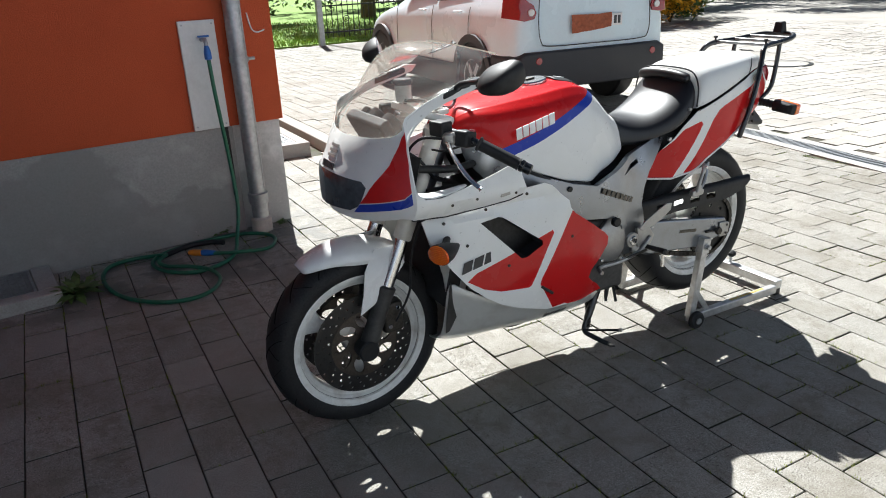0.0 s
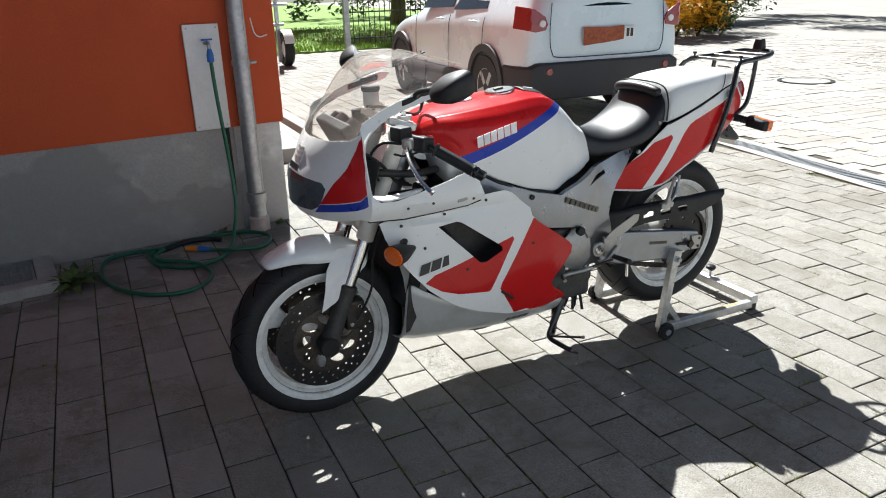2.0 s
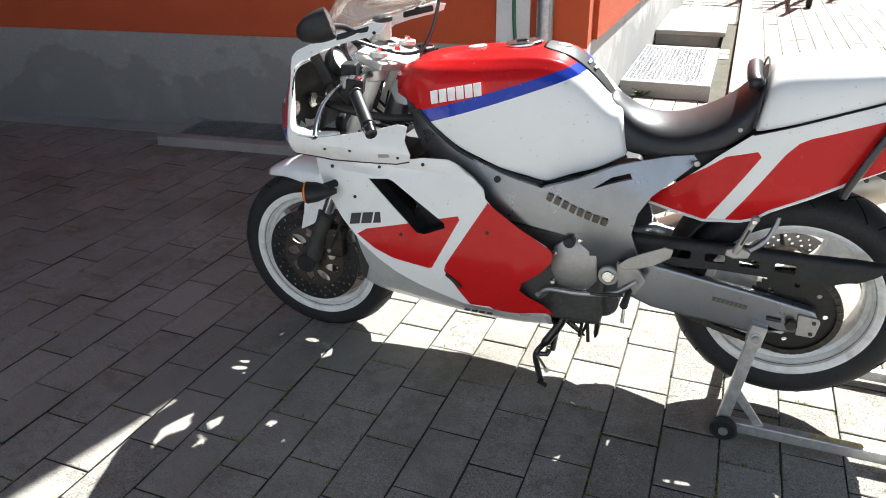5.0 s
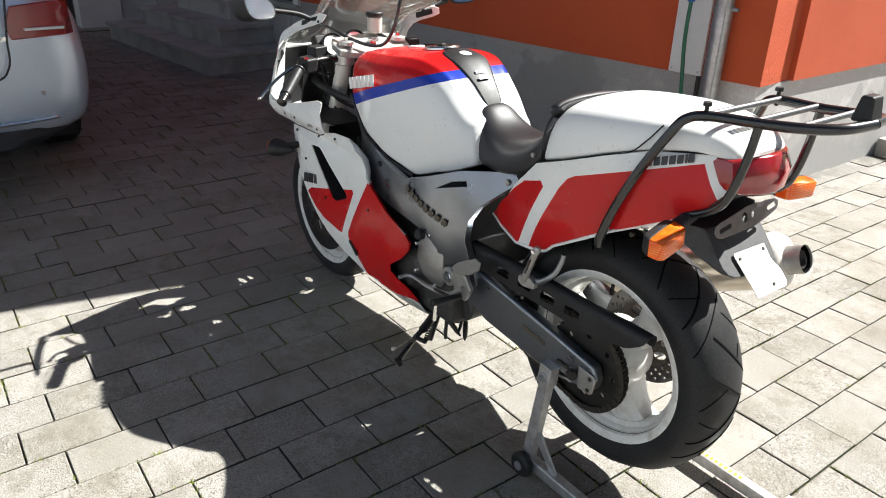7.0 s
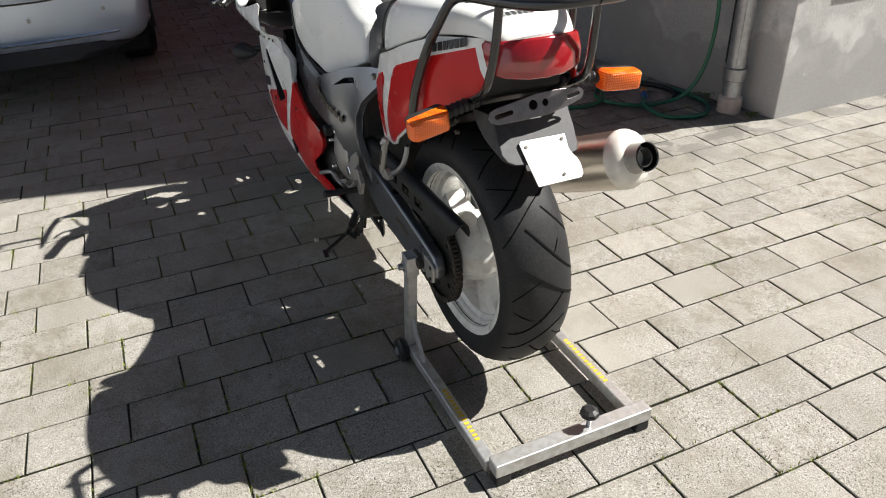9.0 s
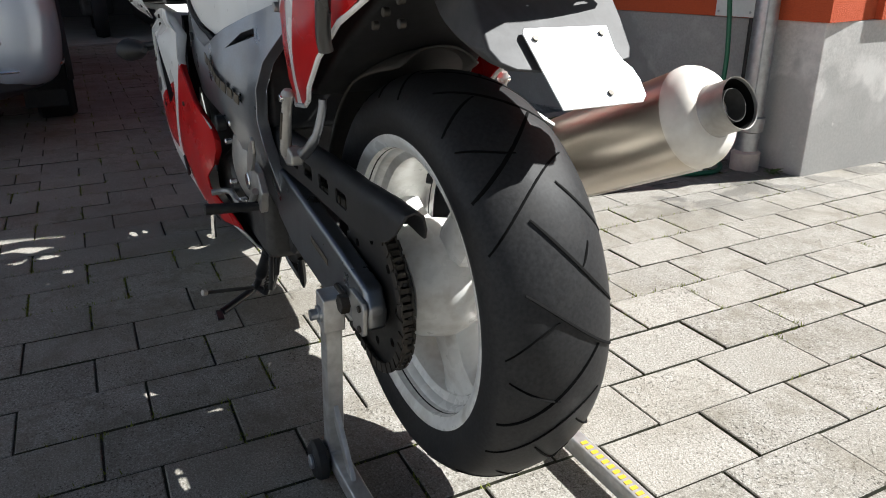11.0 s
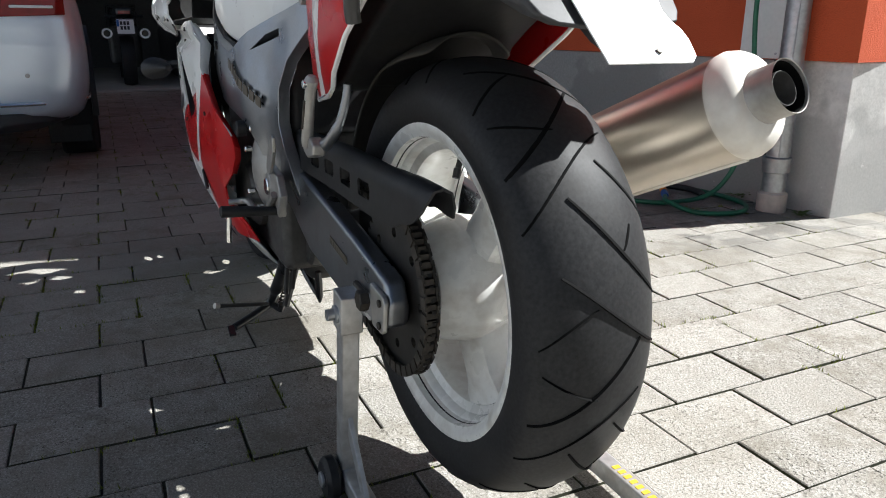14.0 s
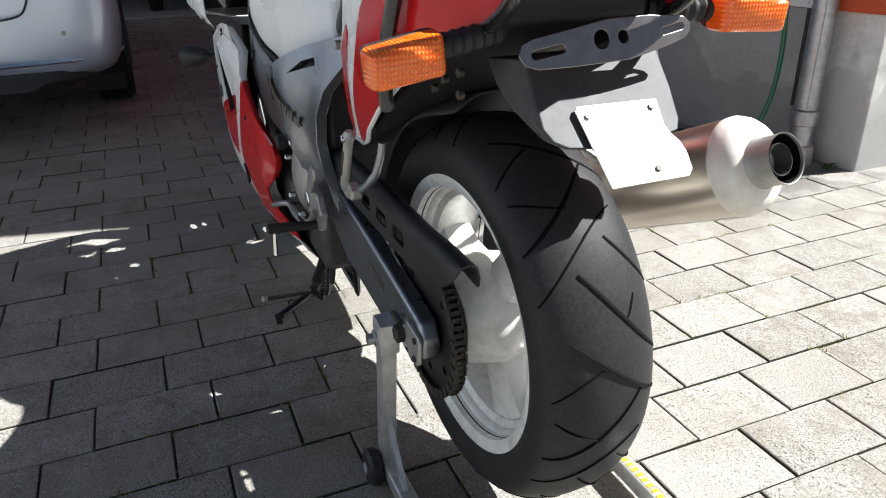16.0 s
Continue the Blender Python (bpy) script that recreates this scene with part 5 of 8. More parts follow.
pad_line = curve_pts([(1.306, -0.118, 0.980), (1.299, -0.095, 0.990), (1.296, -0.04, 0.997), (1.296, 0.04, 0.997), (1.299, 0.095, 0.990), (1.306, 0.118, 0.980)])
part("cowl_pad", tube(pad_line, [0.008, 0.012, 0.015] + [0.018] * (len(pad_line) - 6) + [0.015, 0.012, 0.008], 14), M_SEAT, hump, "black padded backrest roll")
for s in (-1, 1):
    part("cowl_seam", tube(curve_pts([(1.315, s * 0.1705, 0.878), (1.40, s * 0.1725, 0.908), (1.50, s * 0.163, 0.945), (1.56, s * 0.1550, 0.966), (1.59, s * 0.146, 0.995), (1.612, s * 0.128, 1.03)]), 0.0016, 5), M_BLACK, hump)
part("tail_word", word_bars([0.009] * 6, 0.014, (1.722, -0.050, 1.0385), (0.05, 1, 0.0), (-0.8, 0, 0.4), (0.3, 0, 1), 0, 0.3, 0.001), M_DARK_PRINT, hump, smooth=False)
rings = []
for y, x0, x1, z0, z1 in ((-0.100, 1.70, 1.738, 0.942, 0.980), (-0.095, 1.70, 1.758, 0.930, 0.988), (-0.076, 1.70, 1.772, 0.924, 0.992), (-0.038, 1.70, 1.790, 0.922, 0.996), (0, 1.70, 1.796, 0.921, 0.997),
                          (0.038, 1.70, 1.790, 0.922, 0.996), (0.076, 1.70, 1.772, 0.924, 0.992), (0.095, 1.70, 1.758, 0.930, 0.988), (0.100, 1.70, 1.738, 0.942, 0.980)):
    rings.append([(x0, y, z0), (x1, y, z0), (x1 + 0.004, y, (z0 + z1) / 2), (x1 - 0.012, y, z1), (x0, y, z1)])
part("tail_light", loft(rings), M_TAIL_RED, bike, "wide dark red tail light", bevel=0.006, segs=3)
bm = loft([[(x, -w, zb), (x, w, zb), (x, w, zt), (x, -w, zt)] for x, zb, zt, w in ((1.15, 0.64, 0.80, 0.11), (1.30, 0.66, 0.84, 0.125), (1.42, 0.735, 0.88, 0.125), (1.55, 0.80, 0.93, 0.12), (1.70, 0.87, 0.96, 0.095))])
part("under_tray", bm, M_BLACK, bike, "black tray under the tail", bevel=0.01)
FACE = [(-0.098, 0.118), (-0.105, 0.060), (-0.108, 0.030), (-0.100, 0.012), (-0.084, 0.002), (-0.042, -0.004), (0.030, -0.002), (0.066, 0.006), (0.074, 0.020), (0.080, 0.063), (0.083, 0.118)]
FACE_N, FACE_V = Vector((0.7314, 0, 0.6820)), Vector((-0.6820, 0, 0.7314))
rings = []
for back, k, sink in ((0.100, 0.95, 0.034), (0.070, 0.97, 0.016), (0.036, 0.985, 0.004), (0.016, 0.997, 0.0), (0.006, 0.99, 0.0), (0.0, 0.955, 0.0)):
    ring = []
    for u, v in FACE:
        p = Vector((1.7906, 0.020 + u * k - 0.012 * (1 - k), 0.7479)) + FACE_V * (0.055 + (v - 0.055) * k)
        low = max(0.0, 0.118 - v) / 0.118
        ring.append(p + Vector((-back, 0, -back * 0.10 * (1 - low))) + Vector((0, 0, sink * low ** 1.5)))
    rings.append(ring)
bm = loft(rings)
rf = part("rear_fender", bm, M_FENDER, bike, "black plastic rear mudguard", bevel=0.004, segs=2)
# unseen right-hand sheet added to cast the mudguard's shadow on the tyre
part("fender_flank", sheet([(1.50, 0.800), (1.56, 0.768), (1.62, 0.730), (1.67, 0.710), (1.71, 0.706), (1.735, 0.722), (1.74, 0.76), (1.70, 0.855), (1.52, 0.86)], (), lambda u, v: Vector((u, 0.100 + 0.06 * max(0, v - 0.76), v)), 0.004, 0.03, (0, -1, 0)), M_FENDER, rf, bevel=0.0015)
PLATE_M = Matrix.Translation((1.795, 0.020, 0.752)) @ Matrix.Rotation(radians(-43), 4, "Y")
pl = [(-0.052, -0.050), (0.048, -0.050), (0.056, -0.042), (0.0575, -0.022), (0.0545, -0.008), (0.047, 0.003), (0.043, 0.016), (0.046, 0.048), (-0.058, 0.050), (-0.062, 0.044)]
bm = sheet(pl, (), lambda u, v: Vector((0, u, v)), 0.002, 0.5, (-1, 0, 0))
plate = part("number_plate", moved(bm, PLATE_M), M_PLATE, rf, "blank white number plate", smooth=False, bevel=0.0008)
for y, z in ((-0.050, 0.036), (0.034, 0.038), (0.012, -0.036)):
    part("plate_screw", moved(disc((0.0012, y, z), 0.0036, 0.002, "x", 10), PLATE_M), M_GREASE, plate)
def arc_hole(u, v, r, k=1.0):
    return [(u + r * math.cos(g), v + k * r * math.sin(g)) for g in (2 * math.pi * q / 14 for q in range(14))]


def slot_hole(u0, u1, v0, v1, r):
    return [(u1 + r * math.cos(g), v1 + r * math.sin(g)) for g in (radians(-90 + 30 * q) for q in range(7))] + [(u0 + r * math.cos(g), v0 + r * math.sin(g)) for g in (radians(90 + 30 * q) for q in range(7))]


BRACKET = [(-0.100, -0.024), (-0.049, -0.024), (0.015, -0.022), (0.060, -0.013), (0.090, -0.005), (0.098, 0.002), (0.099, 0.011), (0.090, 0.018), (0.044, 0.022), (-0.011, 0.021), (-0.062, 0.013), (-0.104, 0.007), (-0.117, 0.002), (-0.122, -0.009), (-0.116, -0.019)]
br = part("plate_bracket", sheet(BRACKET, [slot_hole(-0.103, -0.070, -0.009, -0.005, 0.0045), slot_hole(0.062, 0.086, 0.004, 0.008, 0.004), arc_hole(-0.020, 0.001, 0.010), arc_hole(0.008, 0.002, 0.007)],
          lambda u, v: Vector((1.748 - 0.3 * v, u + 0.018, 0.854 + v)), 0.003, 0.3, (-1, 0, 0)), M_BRACKET, rf, "bent steel lamp bracket with slots", smooth=False, bevel=0.001)


def indicator(name, root, tip, axis_out, lens_dir, label):
    """Stalk with rubber bellows, black body, amber lens that points along lens_dir."""
    root, tip, lens_dir = Vector(root), Vector(tip), Vector(lens_dir).normalized()
    d = tip - root
    n = 14
    it = part(name, tube([root + d * i / n for i in range(n + 1)], [0.012 + (0.0028 if i % 2 else 0) for i in range(n + 1)], 12), M_BLACK, bike, label)
    out = d.normalized()
    up = lens_dir.cross(out).normalized()
    m = Matrix((lens_dir, out, up)).transposed().to_4x4()
    m.translation = tip + out * 0.034
    rows = []
    for x, k in ((-0.022, 0.60), (-0.014, 0.88), (0.0, 0.98), (0.004, 1.0)):
        rows.append([(x * 0.9, 0.0445 * k * sx, 0.0225 * k * sz) for sx, sz in ((-0.88, -1), (0.86, -0.92), (1.0, -0.78), (1.0, 0.78), (0.86, 0.92), (-0.88, 1), (-1, 0.85), (-1, -0.85))])
    part("lamp_body", moved(loft(rows), m), M_BLACK, it, "black lamp body", bevel=0.002)
    rows = []
    for x, k in ((0.0045, 1.0), (0.028, 0.97), (0.038, 0.88), (0.042, 0.72)):
        rows.append([(x * 0.9, 0.0445 * k * sx, 0.0225 * k * sz) for sx, sz in ((-0.88, -1), (0.86, -0.92), (1.0, -0.78), (1.0, 0.78), (0.86, 0.92), (-0.88, 1), (-1, 0.85), (-1, -0.85))])
    part("lens", moved(loft(rows), m), M_AMBER, it, "amber ribbed lens", bevel=0.002)


def front_indicator(s):
    """Teardrop lamp on the fairing side, lens towards the front corner."""
    lens = Vector((-0.93, s * 0.37, -0.05)).normalized()
    out = Vector((0, 0, 1)).cross(lens).normalized()
    m = Matrix((lens, out, lens.cross(out))).transposed().to_4x4()
    m.translation = Vector((0.160, s * 0.318, 0.634))
    oval = [(math.cos(g), math.sin(g)) for g in (2 * math.pi * j / 16 for j in range(16))]
    rows = [[(x, 0.040 * k * u, 0.031 * k * v) for u, v in oval] for x, k in ((-0.085, 0.22), (-0.06, 0.55), (-0.03, 0.88), (0.0, 1.0))]
    it = part("front_indicator", tube([(0.235, s * 0.235, 0.655), (0.215, s * 0.262, 0.648), (0.20, s * 0.285, 0.642)], [0.014, 0.011, 0.014], 10), M_BLACK, bike, "front turn signal with amber lens")
    part("lamp_body", moved(loft(rows), m), M_BLACK, it, "black teardrop lamp body")
    rows = [[(x, 0.040 * k * u, 0.031 * k * v) for u, v in oval] for x, k in ((0.001, 0.96), (0.006, 0.90), (0.010, 0.66), (0.012, 0.3))]
    part("lens", moved(loft(rows), m), M_AMBER, it, "amber lens")


for s in (-1, 1):
    indicator("rear_indicator", (1.690, s * 0.095, 0.864 + 0.012 * (s > 0)), (1.703, s * 0.186, 0.852 + 0.018 * (s > 0)), s, (1, 0, -0.06), "rear turn signal with amber lens")
    front_indicator(s)
for x, z in ((1.575, 0.783), (1.61, 0.80), (1.655, 0.815), (1.655, 0.79)):
    part("tray_screw", disc((x, -0.128, z), 0.0055, 0.008), M_GREASE, bike)

# luggage rack of black tube
for s in (-1, 1):
    part("rack_tube", tube(curve_pts([(1.528, s * 0.176, 0.752), (1.535, s * 0.180, 0.780), (1.566, s * 0.181, 0.860), (1.606, s * 0.169, 0.950), (1.646, s * 0.146, 1.030), (1.664, s * 0.134, 1.056), (1.700, s * 0.121, 1.067), (1.79, s * 0.104, 1.072), (1.872, s * 0.092, 1.080), (1.920, s * 0.062, 1.087), (1.936, s * 0.0, 1.090)], 8), 0.0098, 12), M_BLACK_GLOSS, bike, "black lacquered rack tube")
    part("rack_strut", tube(curve_pts([(1.792, s * 0.104, 1.066), (1.784, s * 0.106, 1.0), (1.770, s * 0.110, 0.938), (1.752, s * 0.113, 0.902), (1.71, s * 0.115, 0.874), (1.64, s * 0.115, 0.848)], 6), 0.0085, 10), M_BLACK_GLOSS, bike)
    part("rack_clamp", tube([(1.693, s * 0.119, 1.055), (1.693, s * 0.119, 1.084), (1.693, s * 0.119, 1.085), (1.693, s * 0.119, 1.092)], [0.0040, 0.0040, 0.0085, 0.008], 10), M_BLACK, bike, "black rack bolt")
for x, z, w in ((1.700, 1.070, 0.118), (1.785, 1.075, 0.102), (1.862, 1.082, 0.090)):
    part("rack_bar", tube([(x, -w, z), (x, w, z)], 0.006, 10), M_BAR, bike, "dull grey steel rack cross bar")
part("rack_stop", moved(loft([[(-0.018, -0.022, 0), (0.018, -0.022, 0), (0.018, 0.022, 0), (-0.018, 0.022, 0)], [(-0.010, -0.018, 0.045), (0.012, -0.018, 0.045), (0.012, 0.018, 0.045), (-0.010, 0.018, 0.045)]]), Matrix.Translation((1.920, 0.0, 1.092))), M_BLACK, bike, "black rubber rack stop", bevel=0.005)

# muffler on the right side
m0, m1 = Vector((1.022, 0.212, 0.360)), Vector((1.627, 0.284, 0.627))
d = (m1 - m0).normalized()
part("exhaust_pipe", tube(curve_pts([(0.80, 0.05, 0.21), (0.93, 0.12, 0.25), (1.02, 0.19, 0.35), tuple(m0 + d * 0.04)]), 0.026, 14), M_MUFFLER, bike, "steel exhaust link pipe")
rings, cs = [], d.cross(Vector((0, 0, 1))).normalized()
cu = cs.cross(d)
for t, k in ((0.0, 0.45), (0.05, 0.82), (0.08, 1.0), (0.082, 1.0), (0.30, 1.0), (0.55, 1.0), (0.727, 1.0), (0.730, 1.0)):
    rings.append([m0 + d * t + k * (0.062 * math.cos(g) * cs + 0.070 * math.copysign(abs(math.sin(g)), math.sin(g)) * cu) for g in (2 * math.pi * j / 56 for j in range(56))])
muff = part("muffler", loft(rings), M_MUFFLER, bike, "polished oval muffler", )
rings = []
for t, k in ((0.722, 0.99), (0.723, 1.015), (0.731, 1.02), (0.735, 1.0), (0.744, 0.955), (0.754, 0.85), (0.761, 0.68), (0.764, 0.45)):
    rings.append([m0 + d * t + k * (0.062 * math.cos(g) * cs + 0.070 * math.sin(g) * cu) for g in (2 * math.pi * j / 56 for j in range(56))])
part("muffler_cone", loft(rings), M_MUFF_END, muff, "satin end cone")
c0 = m0 + d * 0.704
rot = d.to_track_quat("Z", "Y").to_matrix().to_4x4()
part("tail_pipe", moved(lathe([(0.041, 0.052), (0.0345, 0.062), (0.0342, 0.090), (0.0350, 0.095), (0.0346, 0.097), (0.0336, 0.096), (0.0332, 0.02), (0.0, 0.02)], (0, 0, 0), "z", 40), Matrix.Translation(c0) @ rot), M_ALU, muff)
part("pipe_core", moved(lathe([(0.0330, 0.022), (0.0330, 0.092), (0.0325, 0.092), (0.0322, 0.035), (0, 0.035)], (0, 0, 0), "z", 28), Matrix.Translation(c0) @ rot), M_RECESS_BLACK, muff, "near-black tail pipe opening")
part("pipe_ring", moved(lathe([(0.0222, 0.03), (0.0222, 0.088), (0.0213, 0.088), (0.0213, 0.03)], (0, 0, 0), "z", 32, True), Matrix.Translation(c0) @ rot), M_ENGINE, muff, "thin inner pipe edge")
part("muffler_rail", tube([m0 + d * 0.16 - cu * 0.070, m0 + d * 0.72 - cu * 0.070], 0.0035, 6), M_MUFF_END, muff, "welded seam under the muffler")
for k in (0.40, 0.60):
    part("muffler_rivet", disc(m0 + d * k - cs * 0.0615 - cu * 0.008, 0.004, 0.005, "y", 10), M_GREASE, muff)
part("muffler_seam", tube([m0 + d * 0.36 - cs * 0.0612 - cu * 0.012, m0 + d * 0.62 - cs * 0.0612 - cu * 0.012], 0.0012, 5), M_GREASE, muff)
part("muffler_strap", tube([(1.42, 0.20, 0.62), (1.46, 0.235, 0.59), (1.49, 0.262, 0.575)], 0.008, 8), M_ALU, muff)

# upper cowl: a sheet drawn in (q, z); q runs along the side and bends round the nose, centre line at q = Q0
Q0, QT = -0.285, 0.108


def cowl_at(q, z, s=-1, grow=0.0):
    nose = lerp_at([(0.66, 0.03), (0.70, -0.008), (0.745, -0.044), (0.83, -0.043), (0.90, -0.006), (0.97, 0.032), (1.05, 0.075), (1.20, 0.20)], z)
    wide = lerp_at([(0.66, 0.215), (0.72, 0.258), (0.75, 0.292), (0.785, 0.308), (0.83, 0.297), (0.88, 0.285), (0.95, 0.262), (1.05, 0.232), (1.15, 0.200)], z) + grow
    if q < QT:
        a = math.pi / 2 * (q - Q0) / (QT - Q0)
        return Vector((nose - grow + (QT - nose) * math.sin(a) ** 1.55 * (0.75 + 0.25 * math.sin(a)), s * wide * math.sin(a) ** 0.88, z))
    return Vector((q, s * (wide - 0.25 * max(0, q - 0.30) ** 2), z))


COWL = [(Q0, 0.722), (-0.20, 0.715), (-0.10, 0.722), (0.0, 0.742), (0.10, 0.735), (0.22, 0.722), (0.33, 0.728), (0.428, 0.738), (0.470, 0.752), (0.478, 0.772), (0.462, 0.812), (0.466, 0.850), (0.44, 0.853), (0.40, 0.842),
        (0.345, 0.828), (0.275, 0.812), (0.185, 0.795), (0.135, 0.798), (0.098, 0.822), (0.078, 0.880), (0.090, 0.950), (0.135, 0.992), (0.200, 1.023), (0.256, 1.042), (0.33, 1.062), (0.375, 1.078), (0.385, 1.098),
        (0.345, 1.100), (0.27, 1.078), (0.19, 1.050), (0.12, 1.018), (0.05, 0.988), (-0.05, 0.965), (-0.16, 0.955), (Q0, 0.953)]
M_COWL = paint("cowl_paint", [])
# red and blue side fields are raised vinyl-thin sheets that follow the cowl
for s in (-1, 1):
    side = part("upper_cowl", sheet(COWL, (), lambda u, v, s=s: cowl_at(u, v, s), 0.004, 0.028, (0.6, -s, 0)), M_COWL, bike, "white upper fairing with headlight nose", bevel=0.0015)
    part("cowl_lining", sheet([(Q0, 0.73), (0.0, 0.755), (0.030, 0.80), (0.040, 0.85), (0.045, 0.93), (0.070, 0.97), (0.04, 0.965), (-0.05, 0.955), (Q0, 0.945)], (), lambda u, v, s=s: cowl_at(u, v, s, -0.0065), 0.002, 0.028, (0.6, -s, 0)), M_BLACK, side, "black inside of the fairing")
    flange = [(0.275, 0.812, 0.012), (0.185, 0.795, 0.030), (0.135, 0.798, 0.046), (0.110, 0.810, 0.052), (0.092, 0.838, 0.052), (0.079, 0.880, 0.046), (0.083, 0.915, 0.038), (0.090, 0.950, 0.030), (0.135, 0.992, 0.018), (0.200, 1.022, 0.010)]
    rows = [[cowl_at(q, z, s, -0.001) + Vector((-0.012 * k, -s * w * k, 0.006 * k)) for k in (0, 0.5, 1)] for q, z, w in flange]
    fl = part("cowl_flange", loft(rows, cap=False, closed=False), M_COWL, side, "white inward flange of the fairing", sub=1)
    mod = fl.modifiers.new("thick", "SOLIDIFY")
    mod.thickness = 0.003
    for k in (2, 6):
        q, z, w = flange[k]
        part("flange_screw", disc(cowl_at(q, z, s, -0.001) + Vector((0.0, -s * w * 0.3, 0.002)), 0.0045, 0.006, "x", 10), M_BLACK, side)
    red = [(-0.160, 0.778), (-0.105, 0.845), (-0.035, 0.915), (0.030, 0.968), (0.088, 0.982), (0.066, 0.93), (0.050, 0.87), (0.050, 0.822), (0.0, 0.805)]
    part("red_field", sheet(red, (), lambda u, v, s=s: cowl_at(u, v, s, 0.0015), 0.001, 0.028, (0.6, -s, 0)), surface("red_vinyl", RED, 0.3, 0, 60, 0.05, coat=0.6) if s < 0 else bpy.data.materials["red_vinyl"], side, "red field")
    blue = [(-0.178, 0.748), (-0.160, 0.775), (0.0, 0.802), (0.049, 0.819), (0.045, 0.790), (-0.02, 0.774)]
    part("blue_field", sheet(blue, (), lambda u, v, s=s: cowl_at(u, v, s, 0.0015), 0.001, 0.028, (0.6, -s, 0)), surface("blue_vinyl", BLUE, 0.3, 0, 60, 0.05, coat=0.6) if s < 0 else bpy.data.materials["blue_vinyl"], side, "blue field")
    for q, z in ((0.30, 0.770), (0.22, 0.766), (0.355, 1.075), (0.44, 0.762)):
        p = cowl_at(q, z, s, 0.001)
        part("cowl_screw", disc(p, 0.0042, 0.005, "y" if q > 0 else "x", 10), M_GREASE, side)
    # black strip stands in for the shadow line below the cowl's ledge
    part("cowl_joint", tube([cowl_at(q, z, s, 0.0005) for q, z in ((0.06, 0.738), (0.10, 0.734), (0.16, 0.728), (0.22, 0.721), (0.33, 0.727), (0.428, 0.737), (0.470, 0.751))], 0.0022, 6), M_BLACK, side, "black strip for the shadow line under the upper fairing")
    part("vent_latch", moved(box(-0.016, 0.016, -0.003, 0.003, -0.005, 0.005), Matrix.Translation(cowl_at(0.40, 0.765, s, 0.001)) @ Matrix.Rotation(radians(-8), 4, "Y")), M_ALU, side, smooth=False, bevel=0.001)
head = [(Q0, 0.748), (-0.19, 0.752), (-0.165, 0.768), (-0.135, 0.825), (-0.15, 0.842), (Q0, 0.852)]
hl = thing("headlight", (-0.04, 0, 0.80), "wide clear headlight in the nose", "")
hl.parent, hl.matrix_parent_inverse = bike, world_of(bike).inverted()
del hl["label"]
hl["label"] = "wide clear headlight in the nose"
for s in (-1, 1):
    part("headlight_glass", sheet(head, (), lambda u, v, s=s: cowl_at(u, v, s, 0.002), 0.0015, 0.02, (0.6, -s, 0)), surface("headlight_lens", (0.11, 0.13, 0.15), 0.10, 0.4, 40, 0.3, coat=1.0) if s < 0 else bpy.data.materials["headlight_lens"], hl, "smoky clear lens")
    part("reflector", disc((-0.026, s * 0.055, 0.80), 0.026, 0.012, "x", 24, 0.3), M_CHROME, hl)
part("nose_vent", sheet([(-0.03, -0.026), (0.03, -0.026), (0.03, 0.026), (-0.03, 0.026)], (), lambda u, v: Vector((-0.006 + v * 0.55 + 3 * u * u, u, 0.905 + v)), 0.003, 0.02, (1, 0, 0)), M_PLATE, bike, "pale ribbed nose intake")
for k in range(3):
    part("nose_vent_rib", sheet([(-0.028, -0.004), (0.028, -0.004), (0.028, 0.004), (-0.028, 0.004)], (), lambda u, v, k=k: Vector((-0.010 + (v - 0.014 + 0.014 * k) * 0.55 + 3 * u * u, u, 0.905 - 0.014 + 0.014 * k + v)), 0.002, 0.02, (1, 0, 0)), M_ALU, bike)
part("nose_word", word_bars([0.012] * 6, 0.020, (-0.030, 0.045, 0.856), (0, -1, 0), (0.35, 0, 1), (-1, 0, 0), 0, 0.25, 0.002), M_DARK_PRINT, bike, smooth=False)

# windscreen with turned-up lip
SCREEN = (((0.034, 0.958), (0.375, 0.207, 1.096)), ((0.062, 1.012), (0.385, 0.206, 1.118)), ((0.108, 1.095), (0.392, 0.198, 1.134)), ((0.163, 1.160), (0.400, 0.185, 1.142)),
          ((0.226, 1.192), (0.415, 0.172, 1.145)), ((0.285, 1.190), (0.440, 0.162, 1.142)), ((0.345, 1.186), (0.470, 0.150, 1.148)))
rows = []
for i, ((xc, zc), (xs, ys, zs)) in enumerate(SCREEN):
    row = []
    for j in range(25):
        a = math.pi / 2 * (j - 12) / 12
        ca, sa = abs(math.cos(a)), math.sin(a)
        if i == 0:
            row.append(cowl_at(Q0 + (0.355 - Q0) * abs(j - 12) / 12, lerp_at([(Q0, 0.951), (-0.16, 0.953), (-0.05, 0.963), (0.05, 0.986), (0.12, 1.016), (0.19, 1.048), (0.27, 1.076), (0.355, 1.098)], Q0 + (0.355 - Q0) * abs(j - 12) / 12), -1 if j < 12 else 1, 0.002))
        else:
            row.append(Vector((xs + (xc - xs) * ca ** 1.05, ys * sa, zs + (zc - zs) * ca ** 1.1)))
    rows.append(row)
screen = part("windscreen", loft(rows, cap=False, closed=False), M_SCREEN, bike, "clear slightly yellowed windscreen with a lip", sub=1)
screen.visible_shadow = False
part("screen_edge", tube(rows[-1], 0.0025, 6), thin_clear("screen_edge", (0.8, 0.78, 0.72), 0.5, 0.6), screen)
